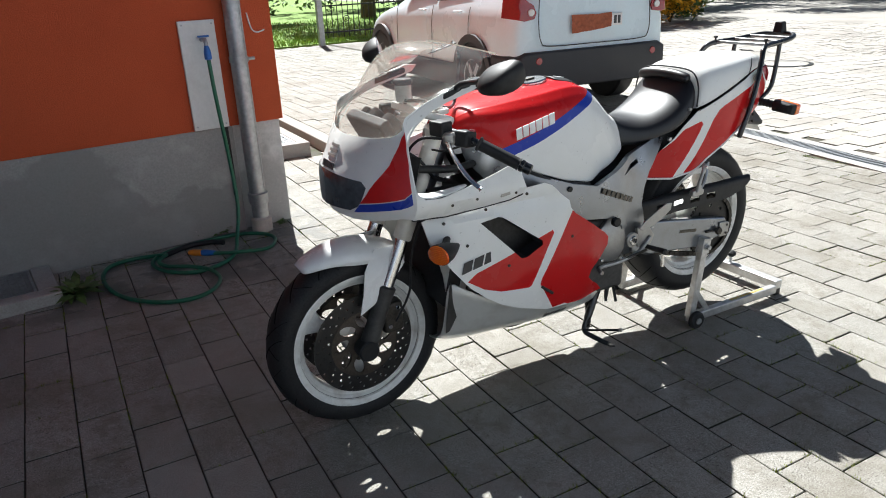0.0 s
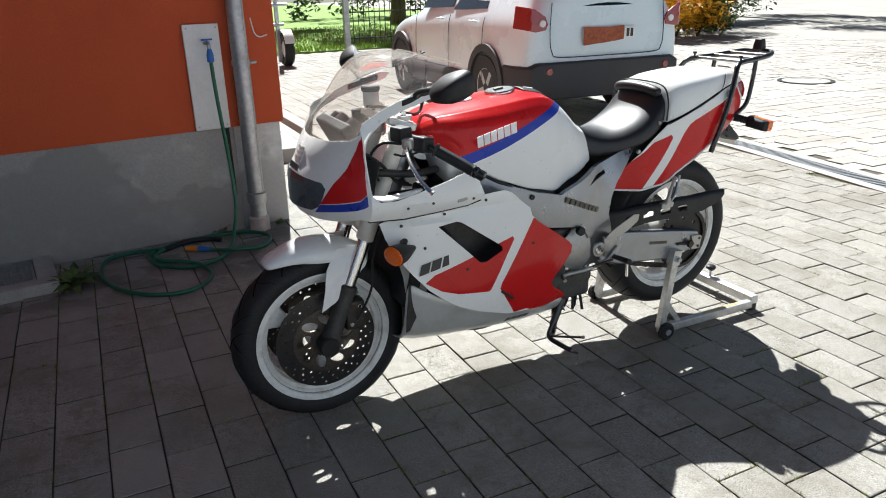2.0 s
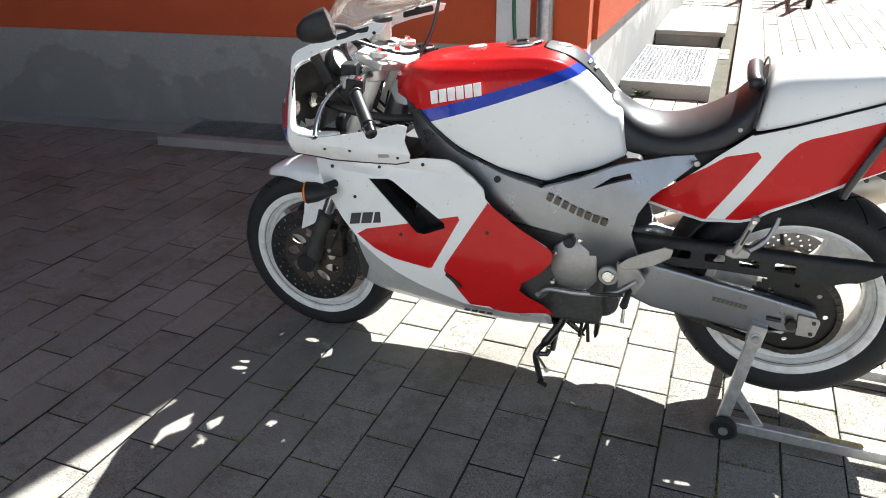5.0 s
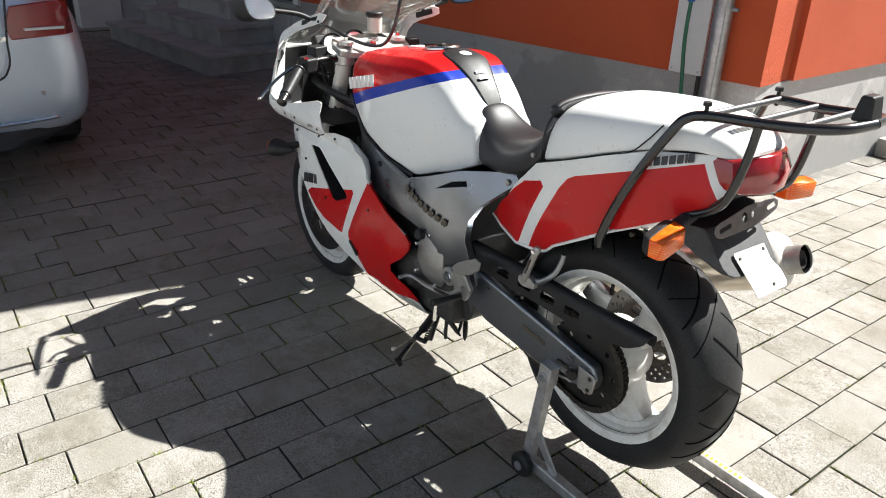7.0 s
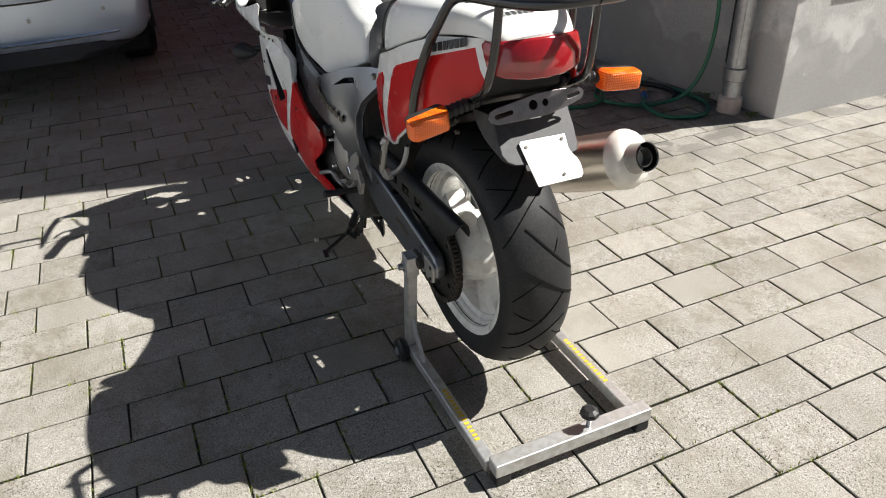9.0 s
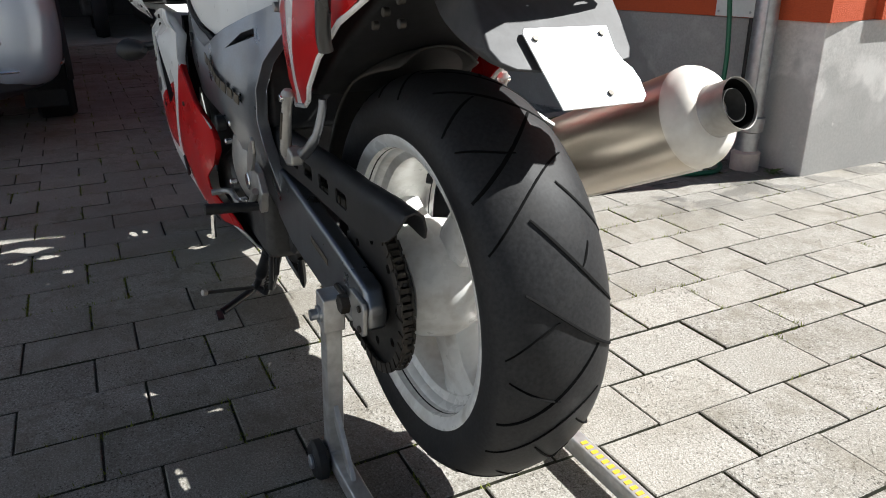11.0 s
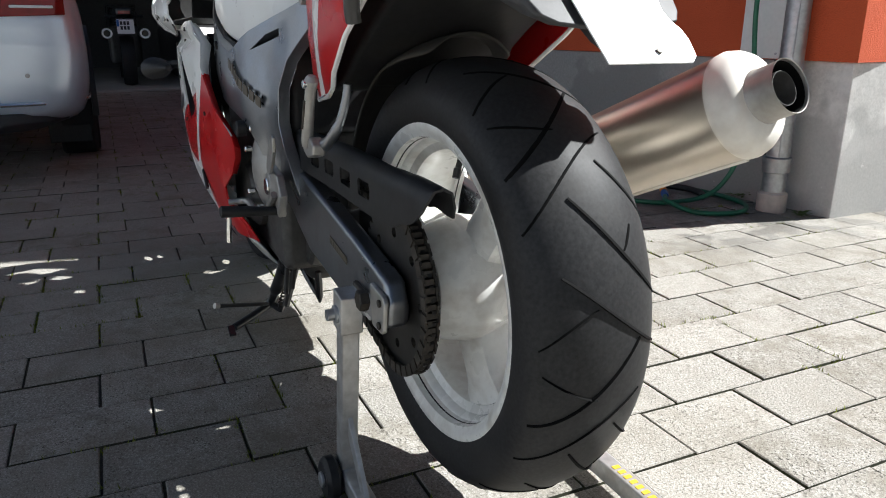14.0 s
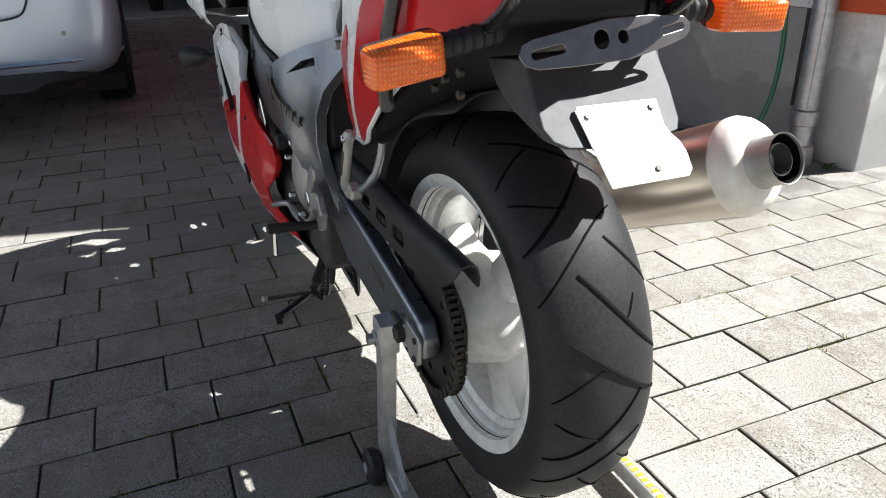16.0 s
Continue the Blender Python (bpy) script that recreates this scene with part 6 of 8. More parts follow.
part("screen_stay", tube(curve_pts([(0.17, -0.14, 1.045), (0.23, -0.125, 1.035), (0.31, -0.085, 1.005), (0.365, -0.045, 0.990), (0.40, -0.012, 1.0), (0.425, 0.01, 1.06), (0.44, 0.02, 1.13), (0.44, 0.03, 1.145)]), 0.0055, 8), M_BLACK_GLOSS, bike, "bent wire screen stay")
part("lip_bracket", moved(box(-0.05, 0.05, -0.006, 0.006, -0.002, 0.002), Matrix.Translation((0.40, 0.05, 1.158)) @ Matrix.Rotation(radians(-14), 4, "Y")), M_BLACK, screen, bevel=0.001)
for k in range(3):
    part("lip_screw", disc((0.365 + 0.036 * k, 0.05, 1.152 + 0.009 * k), 0.006, 0.014, "z", 10), M_CHROME, screen)

# mirrors
for s in (-1, 1):
    mr = part("mirror_stalk", tube(curve_pts([(0.29, s * 0.218, 1.072), (0.285, s * 0.262, 1.092), (0.288, s * (0.355 if s < 0 else 0.32), 1.108)]), [0.013, 0.010, 0.009, 0.008, 0.008, 0.008, 0.008, 0.008, 0.008, 0.008, 0.008, 0.008, 0.010], 10), M_BLACK, bike, "black mirror stalk")
    part("mirror_base", loft([[(0.232, s * 0.222, 1.044), (0.345, s * 0.214, 1.072), (0.345, s * 0.210, 1.092), (0.235, s * 0.218, 1.066)], [(0.245, s * 0.234, 1.050), (0.335, s * 0.226, 1.074), (0.335, s * 0.224, 1.090), (0.245, s * 0.232, 1.066)]]), M_BLACK, mr, bevel=0.004)
    c = Vector((0.309, -0.415, 1.116)) if s < 0 else Vector((0.31, 0.375, 1.132))
    tilt = Matrix.Translation(c) @ Matrix.Rotation(radians(-s * 28), 4, "Z") @ Matrix.Rotation(radians(-18), 4, "Y")
    rings = []
    for x, k in ((-0.046, 0.20), (-0.040, 0.50), (-0.024, 0.80), (-0.004, 0.95), (0.012, 1.0), (0.018, 0.99)) if s > 0 else ((-0.060, 0.20), (-0.052, 0.50), (-0.032, 0.80), (-0.006, 0.96), (0.018, 1.0), (0.026, 0.99)):
        ring = []
        for j in range(24):
            g = 2 * math.pi * j / 24
            u, v = math.copysign(abs(math.cos(g)) ** 0.7, math.cos(g)), math.copysign(abs(math.sin(g)) ** 0.75, math.sin(g))
            ring.append(tilt @ Vector((x, s * k * (0.064 if s < 0 else 0.054) * u, k * ((0.037 + 0.007 * u) * v + 0.012 * u))))
        rings.append(ring)
    part("mirror_housing", loft(rings), M_BLACK, mr, "black mirror housing")
    ring = [c + (p - c) * 0.93 + Vector((0.0035, 0, 0)) for p in rings[-1]]
    bm = bmesh.new()
    bm.faces.new([bm.verts.new(p) for p in ring])
    ext = bmesh.ops.extrude_face_region(bm, geom=bm.faces[:])
    bmesh.ops.translate(bm, vec=(-0.004, 0, 0), verts=[v for v in ext["geom"] if isinstance(v, bmesh.types.BMVert)])
    part("mirror_glass", bm, M_MIRROR, mr, "mirror glass", smooth=False)

# side fairings: white, red fields and a white slash, with an opening each
FAIR = [(0.150, 0.712), (0.165, 0.66), (0.19, 0.61), (0.235, 0.545), (0.292, 0.477), (0.35, 0.428), (0.407, 0.390), (0.486, 0.352), (0.602, 0.310), (0.74, 0.296), (0.868, 0.305), (0.835, 0.338), (0.800, 0.362), (0.775, 0.385),
        (0.782, 0.412), (0.830, 0.448), (0.862, 0.486), (0.864, 0.512), (0.845, 0.533), (0.699, 0.636), (0.677, 0.660), (0.672, 0.685), (0.64, 0.712), (0.60, 0.748), (0.573, 0.760), (0.50, 0.758), (0.415, 0.742), (0.33, 0.731), (0.22, 0.724)]
OPENING = [(0.332, 0.680), (0.395, 0.688), (0.41, 0.683), (0.56, 0.575), (0.562, 0.560), (0.50, 0.533), (0.478, 0.535)]


def fair_y(u, v):
    w = lerp_at([(0.15, 0.243), (0.25, 0.262), (0.42, 0.268), (0.60, 0.262), (0.75, 0.250), (0.87, 0.225)], u)
    return w - 0.9 * max(0, 0.50 - v) ** 2 - 0.6 * max(0, v - 0.66) ** 2 - 0.02 * math.exp(-((v - (0.735 - 0.05 * u)) / 0.012) ** 2)


M_FAIR = paint("fairing_paint", [(RED, [[(0.283, 0.500), (0.315, 0.522), (0.600, 0.602), (0.606, 0.592), (0.520, 0.428), (0.510, 0.424), (0.40, 0.440), (0.34, 0.462)]]),
                                 (RED, [[(0.684, 0.650), (0.950, 0.455), (0.92, 0.29), (0.64, 0.29), (0.556, 0.424), (0.562, 0.445)]]),
                                 (WHITE, [[(0.63, 0.26), (0.93, 0.26), (0.93, 0.308), (0.74, 0.309), (0.63, 0.345), (0.595, 0.368)]])])
for s in (-1, 1):
    sf = part("side_fairing", sheet(FAIR, [OPENING], lambda u, v, s=s: Vector((u, s * fair_y(u, v), v)), 0.004, 0.026, (0, -s, 0)), M_FAIR, bike, "white side fairing with red fields and a slash", bevel=0.0015)
    rows = [[Vector((u - 0.004 * k, s * (fair_y(u, v) - 0.002 - w * k), v - 0.004 * k)) for k in (0, 0.3, 1)] for u, v, w in ((0.56, 0.757, 0.014), (0.60, 0.746, 0.018), (0.64, 0.710, 0.020), (0.670, 0.683, 0.020), (0.675, 0.660, 0.016), (0.698, 0.634, 0.013),
                                                                                                                                   (0.77, 0.583, 0.012), (0.843, 0.531, 0.012), (0.861, 0.510, 0.012), (0.858, 0.487, 0.012), (0.828, 0.450, 0.010))]
    rim = part("fairing_flange", loft(rows, cap=False, closed=False), M_FAIR, sf, "inward-turned rear edge")
    mod = rim.modifiers.new("thick", "SOLIDIFY")
    mod.thickness = 0.003
    bm = loft([[Vector((u, s * (fair_y(u, v) - 0.002), v)) for u, v in OPENING], [Vector((0.45 + (u - 0.45) * 0.96, s * (fair_y(u, v) - 0.05), 0.61 + (v - 0.61) * 0.94)) for u, v in OPENING]], cap=False)
    part("duct_lining", bm, M_BLACK, sf, "black opening lining", smooth=False)
    part("fairing_word", word_bars([0.033, 0.034, 0.036], 0.033, (0.262, s * (0.2655), 0.530), (1, 0, 0.19), (-0.19, 0, 1), (0, s, 0), 0.45, 0.18, 0.001), M_DARK_PRINT, sf, "dark slanted lettering drawn as plain blocks", smooth=False)
    for u, v in ((0.429, 0.522), (0.684, 0.561), (0.213, 0.700), (0.361, 0.712), (0.285, 0.618), (0.50, 0.74)):
        part("fairing_screw", disc((u, s * (fair_y(u, v) + 0.001), v), 0.0048, 0.005, "y", 12), M_GREASE, sf)
    part("hook", moved(box(-0.03, 0.03, -0.004, 0.004, -0.005, 0.005), Matrix.Translation((0.585, s * (fair_y(0.585, 0.40) + 0.003), 0.395)) @ Matrix.Rotation(radians(38), 4, "Y")), M_BLACK, sf, bevel=0.003)

# belly pan, its front open, with ducts
rows = []
for x, z0, w0, z1, w1, zb in ((0.240, 0.500, 0.215, 0.33, 0.172, 0.240), (0.275, 0.470, 0.232, 0.325, 0.178, 0.226), (0.33, 0.436, 0.244, 0.31, 0.182, 0.220), (0.42, 0.386, 0.245, 0.295, 0.184, 0.216), (0.52, 0.342, 0.232, 0.275, 0.178, 0.208), (0.65, 0.302, 0.215, 0.258, 0.170, 0.204),
                          (0.78, 0.298, 0.205, 0.252, 0.162, 0.206), (0.86, 0.304, 0.196, 0.262, 0.155, 0.215)):
    half = [(x, 0, zb), (x, -0.06, zb), (x, -w1 * 0.72, zb + 0.012), (x, -w1, z1 - 0.02), (x, -(w1 + w0) / 2, (z0 + z1) / 2), (x, -w0, z0)]
    rows.append(half[::-1] + [(a, -b, c) for a, b, c in half[1:]])
belly = part("belly_pan", loft(rows, cap=False, closed=False), M_BELLY, bike, "silver-white belly pan with road grime", sub=1)
mod = belly.modifiers.new("thick", "SOLIDIFY")
mod.thickness = 0.004
for s in (-1, 1):
    part("belly_word", word_bars([0.018] * 4, 0.018, (0.60, s * 0.207, 0.272), (1, 0, 0.02), (0, s * 0.6, 0.8), (0, s, -0.5), 0.4, 0.3, 0.001), M_DARK_PRINT, belly, smooth=False)
    recess = [(0.246, 0.490), (0.262, 0.474), (0.300, 0.425), (0.285, 0.375), (0.258, 0.305), (0.246, 0.300), (0.244, 0.36)]
    # dark sheet laid proud of the belly; its colour is the recess's shade
    part("duct_recess", sheet(recess, (), lambda u, v, s=s: Vector((u, s * (0.176 + 0.225 * (v - 0.30) + 0.10 * (u - 0.24)), v)), 0.003, 0.02, (0, -s, 0)), M_ENGINE, belly, "dark grey sheet for the shade in the duct recess")
    duct = [(0.232, 0.50), (0.215, 0.56), (0.185, 0.62), (0.165, 0.68), (0.26, 0.68), (0.30, 0.56), (0.33, 0.46), (0.31, 0.40), (0.275, 0.36), (0.245, 0.40)]
    part("duct_wall", sheet(duct, (), lambda u, v, s=s: Vector((u + 0.01, s * (0.20 - 0.25 * (u - 0.16) * 0.9), v)), 0.003, 0.04, (0, -s, 0)), M_BELLY, belly)

# cockpit: clamp, bars, grips, levers, gauges, reservoir
clamp = part("top_clamp", sheet([(0.235, -0.02), (0.245, -0.125), (0.28, -0.142), (0.33, -0.138), (0.345, -0.105), (0.37, -0.03), (0.37, 0.03), (0.345, 0.10), (0.33, 0.132), (0.28, 0.137), (0.245, 0.12), (0.235, 0.02)], (), lambda u, v: Vector((u, v, 0.986 - 0.35 * (u - 0.30))), 0.024, 0.05, (0, 0, -1)), M_CLAMP, bike, "cast aluminium top clamp", bevel=0.006)
part("stem_nut", disc((0.305, 0, 0.993), 0.018, 0.02, "z", 6, 0.1), M_CHROME, clamp)
for s in (-1, 1):
    part("fork_cap", disc((0.302, s * 0.100, 0.994), 0.026, 0.014, "z", 24), M_CLAMP, clamp)
    part("fork_adjuster", disc((0.302, s * 0.100, 1.006), 0.009, 0.014, "z", 6, 0.1), M_CHROME, clamp)
    a, knee, g0, b = Vector((0.285, s * 0.115, 0.940)), Vector((0.295, s * 0.20, 0.945)), Vector((0.322, s * 0.288, 0.924)), Vector((0.398, s * 0.373, 0.870))
    bar = part("handlebar", tube(curve_pts([a, knee, g0, b]), 0.011, 12), M_BLACK_GLOSS, bike, "clip-on handlebar")
    e = (b - g0).normalized()
    part("grip", tube([g0 - e * 0.004, g0, g0 + e * 0.004] + [g0 + (b - g0) * (0.08 + 0.88 * k / 16) for k in range(17)] + [b], [0.021, 0.021, 0.017] + [0.0168 + 0.0006 * (k % 2) for k in range(17)] + [0.0185], 16), M_BLACK, bar, "black rubber grip")
    part("bar_end", tube([b + e * 0.002, b + e * 0.004, b + e * 0.012, b + e * 0.014, b + e * 0.034, b + e * 0.037], [0.013, 0.0175, 0.0175, 0.0155, 0.0160, 0.012], 16), M_BLACK_GLOSS, bar)
    part("clip_clamp", disc((0.284, s * 0.100, 0.938), 0.034, 0.036, "z", 24), M_CLAMP, bar)
    part("switch_box", moved(box(-0.024, 0.024, -0.026, 0.026, -0.026, 0.022), Matrix.Translation((0.300, s * 0.245, 0.938)) @ Matrix.Rotation(s * radians(-18), 4, "Z") @ Matrix.Rotation(radians(8), 4, "Y")), M_BLACK, bar, "black switch housing", bevel=0.009)
    part("switch_button", moved(box(-0.009, 0.009, -0.007, 0.007, -0.004, 0.004), Matrix.Translation((0.315, s * 0.258, 0.958))), M_TAIL_RED, bar, "red switch", bevel=0.002)
    part("master_cylinder", moved(box(-0.022, 0.022, -0.028, 0.028, -0.018, 0.026), Matrix.Translation((0.255, s * 0.185, 0.958)) @ Matrix.Rotation(s * radians(-15), 4, "Z")), M_BLACK, bar, "black lever mount and cylinder", bevel=0.006)
    part("lever_perch", disc((0.262, s * 0.222, 0.938), 0.019, 0.034, "z", 18, 0.3), M_ALU, bar)
    part("lever", tube(curve_pts([(0.258, s * 0.222, 0.936), (0.240, s * 0.262, 0.920), (0.232, s * 0.312, 0.893), (0.238, s * 0.362, 0.858), (0.250, s * 0.394, 0.836), (0.254, s * 0.402, 0.831)]), [0.0085] * 4 + [0.0068] * 22 + [0.0075, 0.0085, 0.0095, 0.0095, 0.008], 12, flat=0.7), M_CHROME, bar, "bright lever with a ball end")
    part("cable", tube(curve_pts([(0.25, s * 0.20, 0.935), (0.20, s * 0.15, 0.93), (0.18, s * 0.11, 0.86), (0.26, s * 0.12, 0.72)]), 0.0045, 6), M_BLACK, bar)
    part("switch_wire", tube(curve_pts([(0.30, s * 0.235, 0.915), (0.27, s * 0.17, 0.89), (0.25, s * 0.10, 0.88), (0.24, s * 0.05, 0.80)]), 0.0035, 6), M_BLACK, bar)
res = part("reservoir", lathe([(0, -0.03), (0.022, -0.03), (0.025, -0.02), (0.026, 0.022), (0, 0.022)], (0.250, 0.040, 1.040), "z", 24), surface("milky_plastic", (0.55, 0.53, 0.48), 0.4), bike, "milky brake fluid reservoir")
part("reservoir_cap", disc((0.250, 0.040, 1.071), 0.030, 0.018, "z", 24, 0.2), M_BLACK, res)
part("reservoir_stem", tube([(0.255, 0.045, 1.012), (0.285, 0.10, 0.975)], 0.006, 8), M_BLACK, res)
gauge = part("gauge_panel", moved(box(-0.02, 0.02, -0.13, 0.13, -0.05, 0.05), Matrix.Translation((0.125, 0, 0.945)) @ Matrix.Rotation(radians(-28), 4, "Y")), M_BLACK, bike, "black instrument panel", bevel=0.01)
for y, r in ((-0.075, 0.040), (0.015, 0.045), (0.095, 0.036)):
    g = moved(lathe([(r, -0.02), (r + 0.004, 0.018), (r, 0.022), (r - 0.003, 0.012), (0, 0.012)], (0, 0, 0), "x", 28), Matrix.Translation((0.150, y, 0.958)) @ Matrix.Rotation(radians(-28), 4, "Y"))
    part("gauge", g, M_BLACK_GLOSS, gauge, "round dial with glossy cover")
    part("dial_face", moved(disc((0.0135, 0, 0), r - 0.004, 0.002, "x", 28), Matrix.Translation((0.150, y, 0.958)) @ Matrix.Rotation(radians(-28), 4, "Y")), M_PLATE if y < 0 else M_MIRROR, gauge, "pale dial face")
part("cockpit_shell", sheet([(-0.2, 0.75), (0.2, 0.75), (0.2, 0.89), (-0.2, 0.89)], (), lambda u, v: Vector((0.075 + 1.6 * u * u + 0.3 * (v - 0.75), u, v)), 0.004, 0.05, (-1, 0, 0)), M_BLACK, bike, "black inner cockpit shell")
# black sheets added below the opening so that its inside stays dark
for s in (-1, 1):
    part("inner_floor", sheet([(0.095, 0.08), (0.30, 0.10), (0.445, 0.13), (0.445, 0.235), (0.30, 0.262), (0.14, 0.268), (0.095, 0.25)], (), lambda u, v, s=s: Vector((u, s * v, 0.752 + 0.04 * u)), 0.003, 0.05, (0, 0, -1)), M_BLACK, bike, "black sheet added to keep the fairing's inside dark")
part("horn", disc((0.17, -0.09, 0.78), 0.035, 0.03, "x", 24), M_BLACK, bike)
for k in range(4):
    y = -0.09 + 0.05 * k
    part("wiring", tube(curve_pts([(0.12, y, 0.93), (0.20, y - 0.05, 0.87), (0.26, y - 0.03, 0.80), (0.34, y * 0.5, 0.76)]), 0.005, 6), M_BLACK, bike)
part("cable_loom", tube(curve_pts([(0.12, -0.15, 0.86), (0.22, -0.155, 0.84), (0.33, -0.13, 0.82), (0.42, -0.10, 0.82)]), 0.012, 10), M_BLACK, bike, "black cable loom")

# ---- paddock stand under the rear wheel ----
stand = thing("paddock_stand", (1.62, 0.02, 0), "zinc-plated rear paddock stand with yellow print", "paddock stand")
for s, y in ((-1, -0.160), (1, 0.243)):
    rail = part("rail", box(1.36, 1.872, y - 0.015, y + 0.015, 0.018, 0.052), M_STAND, stand, bevel=0.004)
    part("rail_print", word_bars([0.008] * 14, 0.013, (1.80, y + 0.008, 0.0525) if s < 0 else (1.56, y - 0.008, 0.0525), (-1, 0, 0) if s < 0 else (1, 0, 0), (0, -1, 0) if s < 0 else (0, 1, 0), (0, 0, 1), 0, 0.85, 0.0008), M_YELLOW_PRINT, rail, "yellow lettering drawn as plain blocks", smooth=False)
    part("upright", moved(box(-0.016, 0.016, -0.014, 0.014, 0, 0.285), Matrix.Translation((1.366, y, 0.040)) @ Matrix.Rotation(radians(8), 4, "Y")), M_STAND, stand, bevel=0.003)
    hd = part("upright_head", moved(box(-0.020, 0.020, -0.018, 0.018, 0.272, 0.335), Matrix.Translation((1.366, y, 0.040)) @ Matrix.Rotation(radians(8), 4, "Y")), M_STAND, stand, bevel=0.003)
    part("clamp_bolt", tube([(1.408, y + s * 0.016, 0.338), (1.408, y + s * 0.022, 0.338), (1.408, y + s * 0.023, 0.338), (1.408, y + s * 0.034, 0.338)], [0.014, 0.014, 0.009, 0.009], 12), M_GALV, hd)
    part("gusset", slab([(1.385, 0.13), (1.39, 0.165), (1.475, 0.05), (1.45, 0.05)], y - 0.004, y + 0.004), M_STAND, stand, bevel=0.0015)
    part("cradle", slab([(1.385, 0.355), (1.47, 0.345), (1.475, 0.352), (1.40, 0.372)], y - s * 0.012, y - s * 0.05), M_STAND, stand, bevel=0.002)
    w = part("roller", disc((1.372, y + s * 0.030, 0.036), 0.036, 0.026, "y", 32, 0.25), M_BLACK, stand, "black plastic roller")
    part("roller_axle", disc((1.372, y + s * 0.044, 0.036), 0.013, 0.008, "y", 16), M_GALV, w)
part("rear_bar", box(1.872, 1.912, -0.168, 0.272, 0.032, 0.070), M_STAND, stand, bevel=0.004)
for y in (-0.146, 0.250):
    part("rubber_foot", box(1.874, 1.910, y - 0.02, y + 0.02, 0.0, 0.033), M_BLACK, stand, "black rubber foot", bevel=0.005)
part("knob_shaft", tube([(1.892, 0.095, 0.06), (1.892, 0.095, 0.115)], 0.006, 8), M_GALV, stand)
part("knob", lathe([(0, -0.011), (0.016, -0.011), (0.024, -0.002), (0.022, 0.008), (0.012, 0.014), (0, 0.014)], (1.892, 0.095, 0.112), "z", 9), M_BLACK, stand, "black clamping knob", smooth=False)

# ---- things on the house wall ----
panel = thing("tap_panel", (0.045, WALL_Y - 0.02, 0.9), "white panel screwed to the wall behind the garden tap", "panel")
part("board", box(-0.052, 0.142, WALL_Y - 0.03, WALL_Y - 0.012, 0.625, 1.20), M_WHITE_PANEL, panel, smooth=False, bevel=0.002)
for x, z in ((-0.035, 0.645), (0.125, 0.645), (-0.035, 1.18), (0.125, 1.18)):
    part("screw", disc((x, WALL_Y - 0.032, z), 0.005, 0.004), M_GALV, panel)
tap = part("tap", tube(curve_pts([(0.06, WALL_Y - 0.03, 1.10), (0.06, WALL_Y - 0.09, 1.10), (0.06, WALL_Y - 0.10, 1.06)]), 0.011, 10), M_GALV, panel, "metal garden tap")
part("tap_handle", box(0.03, 0.09, WALL_Y - 0.075, WALL_Y - 0.06, 1.115, 1.125), M_BLUE_PLASTIC, tap, bevel=0.003)

hose = thing("garden_hose", (-0.2, 1.9, 0), "dark green garden hose coiled on the paving below the tap", "hose")
line = [(0.06, WALL_Y - 0.10, 1.02), (0.065, WALL_Y - 0.11, 0.80), (0.09, WALL_Y - 0.10, 0.45), (0.085, WALL_Y - 0.14, 0.20), (0.03, WALL_Y - 0.22, 0.05), (-0.05, 1.80, 0.013), (-0.17, 1.69, 0.012), (-0.31, 1.68, 0.012), (-0.42, 1.80, 0.012), (-0.44, 1.96, 0.012),
        (-0.34, 2.07, 0.012), (-0.15, 2.11, 0.012), (0.05, 2.10, 0.012), (0.17, 2.03, 0.012), (0.22, 1.90, 0.012), (0.13, 1.76, 0.012), (-0.03, 1.76, 0.028), (-0.09, 1.82, 0.02), (-0.14, 1.87, 0.017)]
loop = [(-0.36, 1.98, 0.032), (-0.42, 2.06, 0.014), (-0.52, 2.09, 0.012), (-0.63, 2.06, 0.012), (-0.69, 1.94, 0.012), (-0.70, 1.76, 0.012), (-0.66, 1.58, 0.012), (-0.56, 1.43, 0.012), (-0.44, 1.36, 0.012), (-0.32, 1.38, 0.012), (-0.23, 1.50, 0.012), (-0.23, 1.64, 0.016), (-0.31, 1.72, 0.032), (-0.40, 1.80, 0.032), (-0.42, 1.90, 0.032), (-0.36, 1.98, 0.032)]
part("hose_line", tube(curve_pts(line, 8), 0.0105, 10), M_GREEN_HOSE, hose)
part("hose_loop", tube(curve_pts(loop, 8), 0.0105, 10), M_GREEN_HOSE, hose)
part("hose_stub", tube(curve_pts([(-0.36, 2.02, 0.014), (-0.22, 2.08, 0.016), (-0.10, 2.06, 0.016), (-0.04, 2.0, 0.016)], 8), 0.014, 10), M_BLACK, hose, "black hose end")
part("tap_connector", lathe([(0.010, 0), (0.019, 0.005), (0.019, 0.04), (0.015, 0.06), (0.010, 0.075)], (0.06, WALL_Y - 0.10, 1.0), "z", 16), M_BLUE_PLASTIC, hose, "blue hose connector")
part("end_connector", tube([(-0.13, 1.865, 0.018), (-0.17, 1.90, 0.018), (-0.19, 1.918, 0.018)], [0.012, 0.018, 0.016], 12), M_BLUE_PLASTIC, hose, "blue hose end")
part("end_nozzle", tube([(-0.19, 1.918, 0.018), (-0.225, 1.95, 0.018), (-0.245, 1.968, 0.018)], [0.018, 0.018, 0.012], 12), M_ORANGE_PLASTIC, hose, "orange nozzle")

pipe = thing("downpipe", (0.232, WALL_Y - 0.07, 0), "galvanised rain downpipe on the house corner", "downpipe")
px, py = 0.232, WALL_Y - 0.075
part("pipe", lathe([(0.047, 0.06), (0.047, 6.3)], (px, py, 0), "z", 32), M_GALV, pipe)
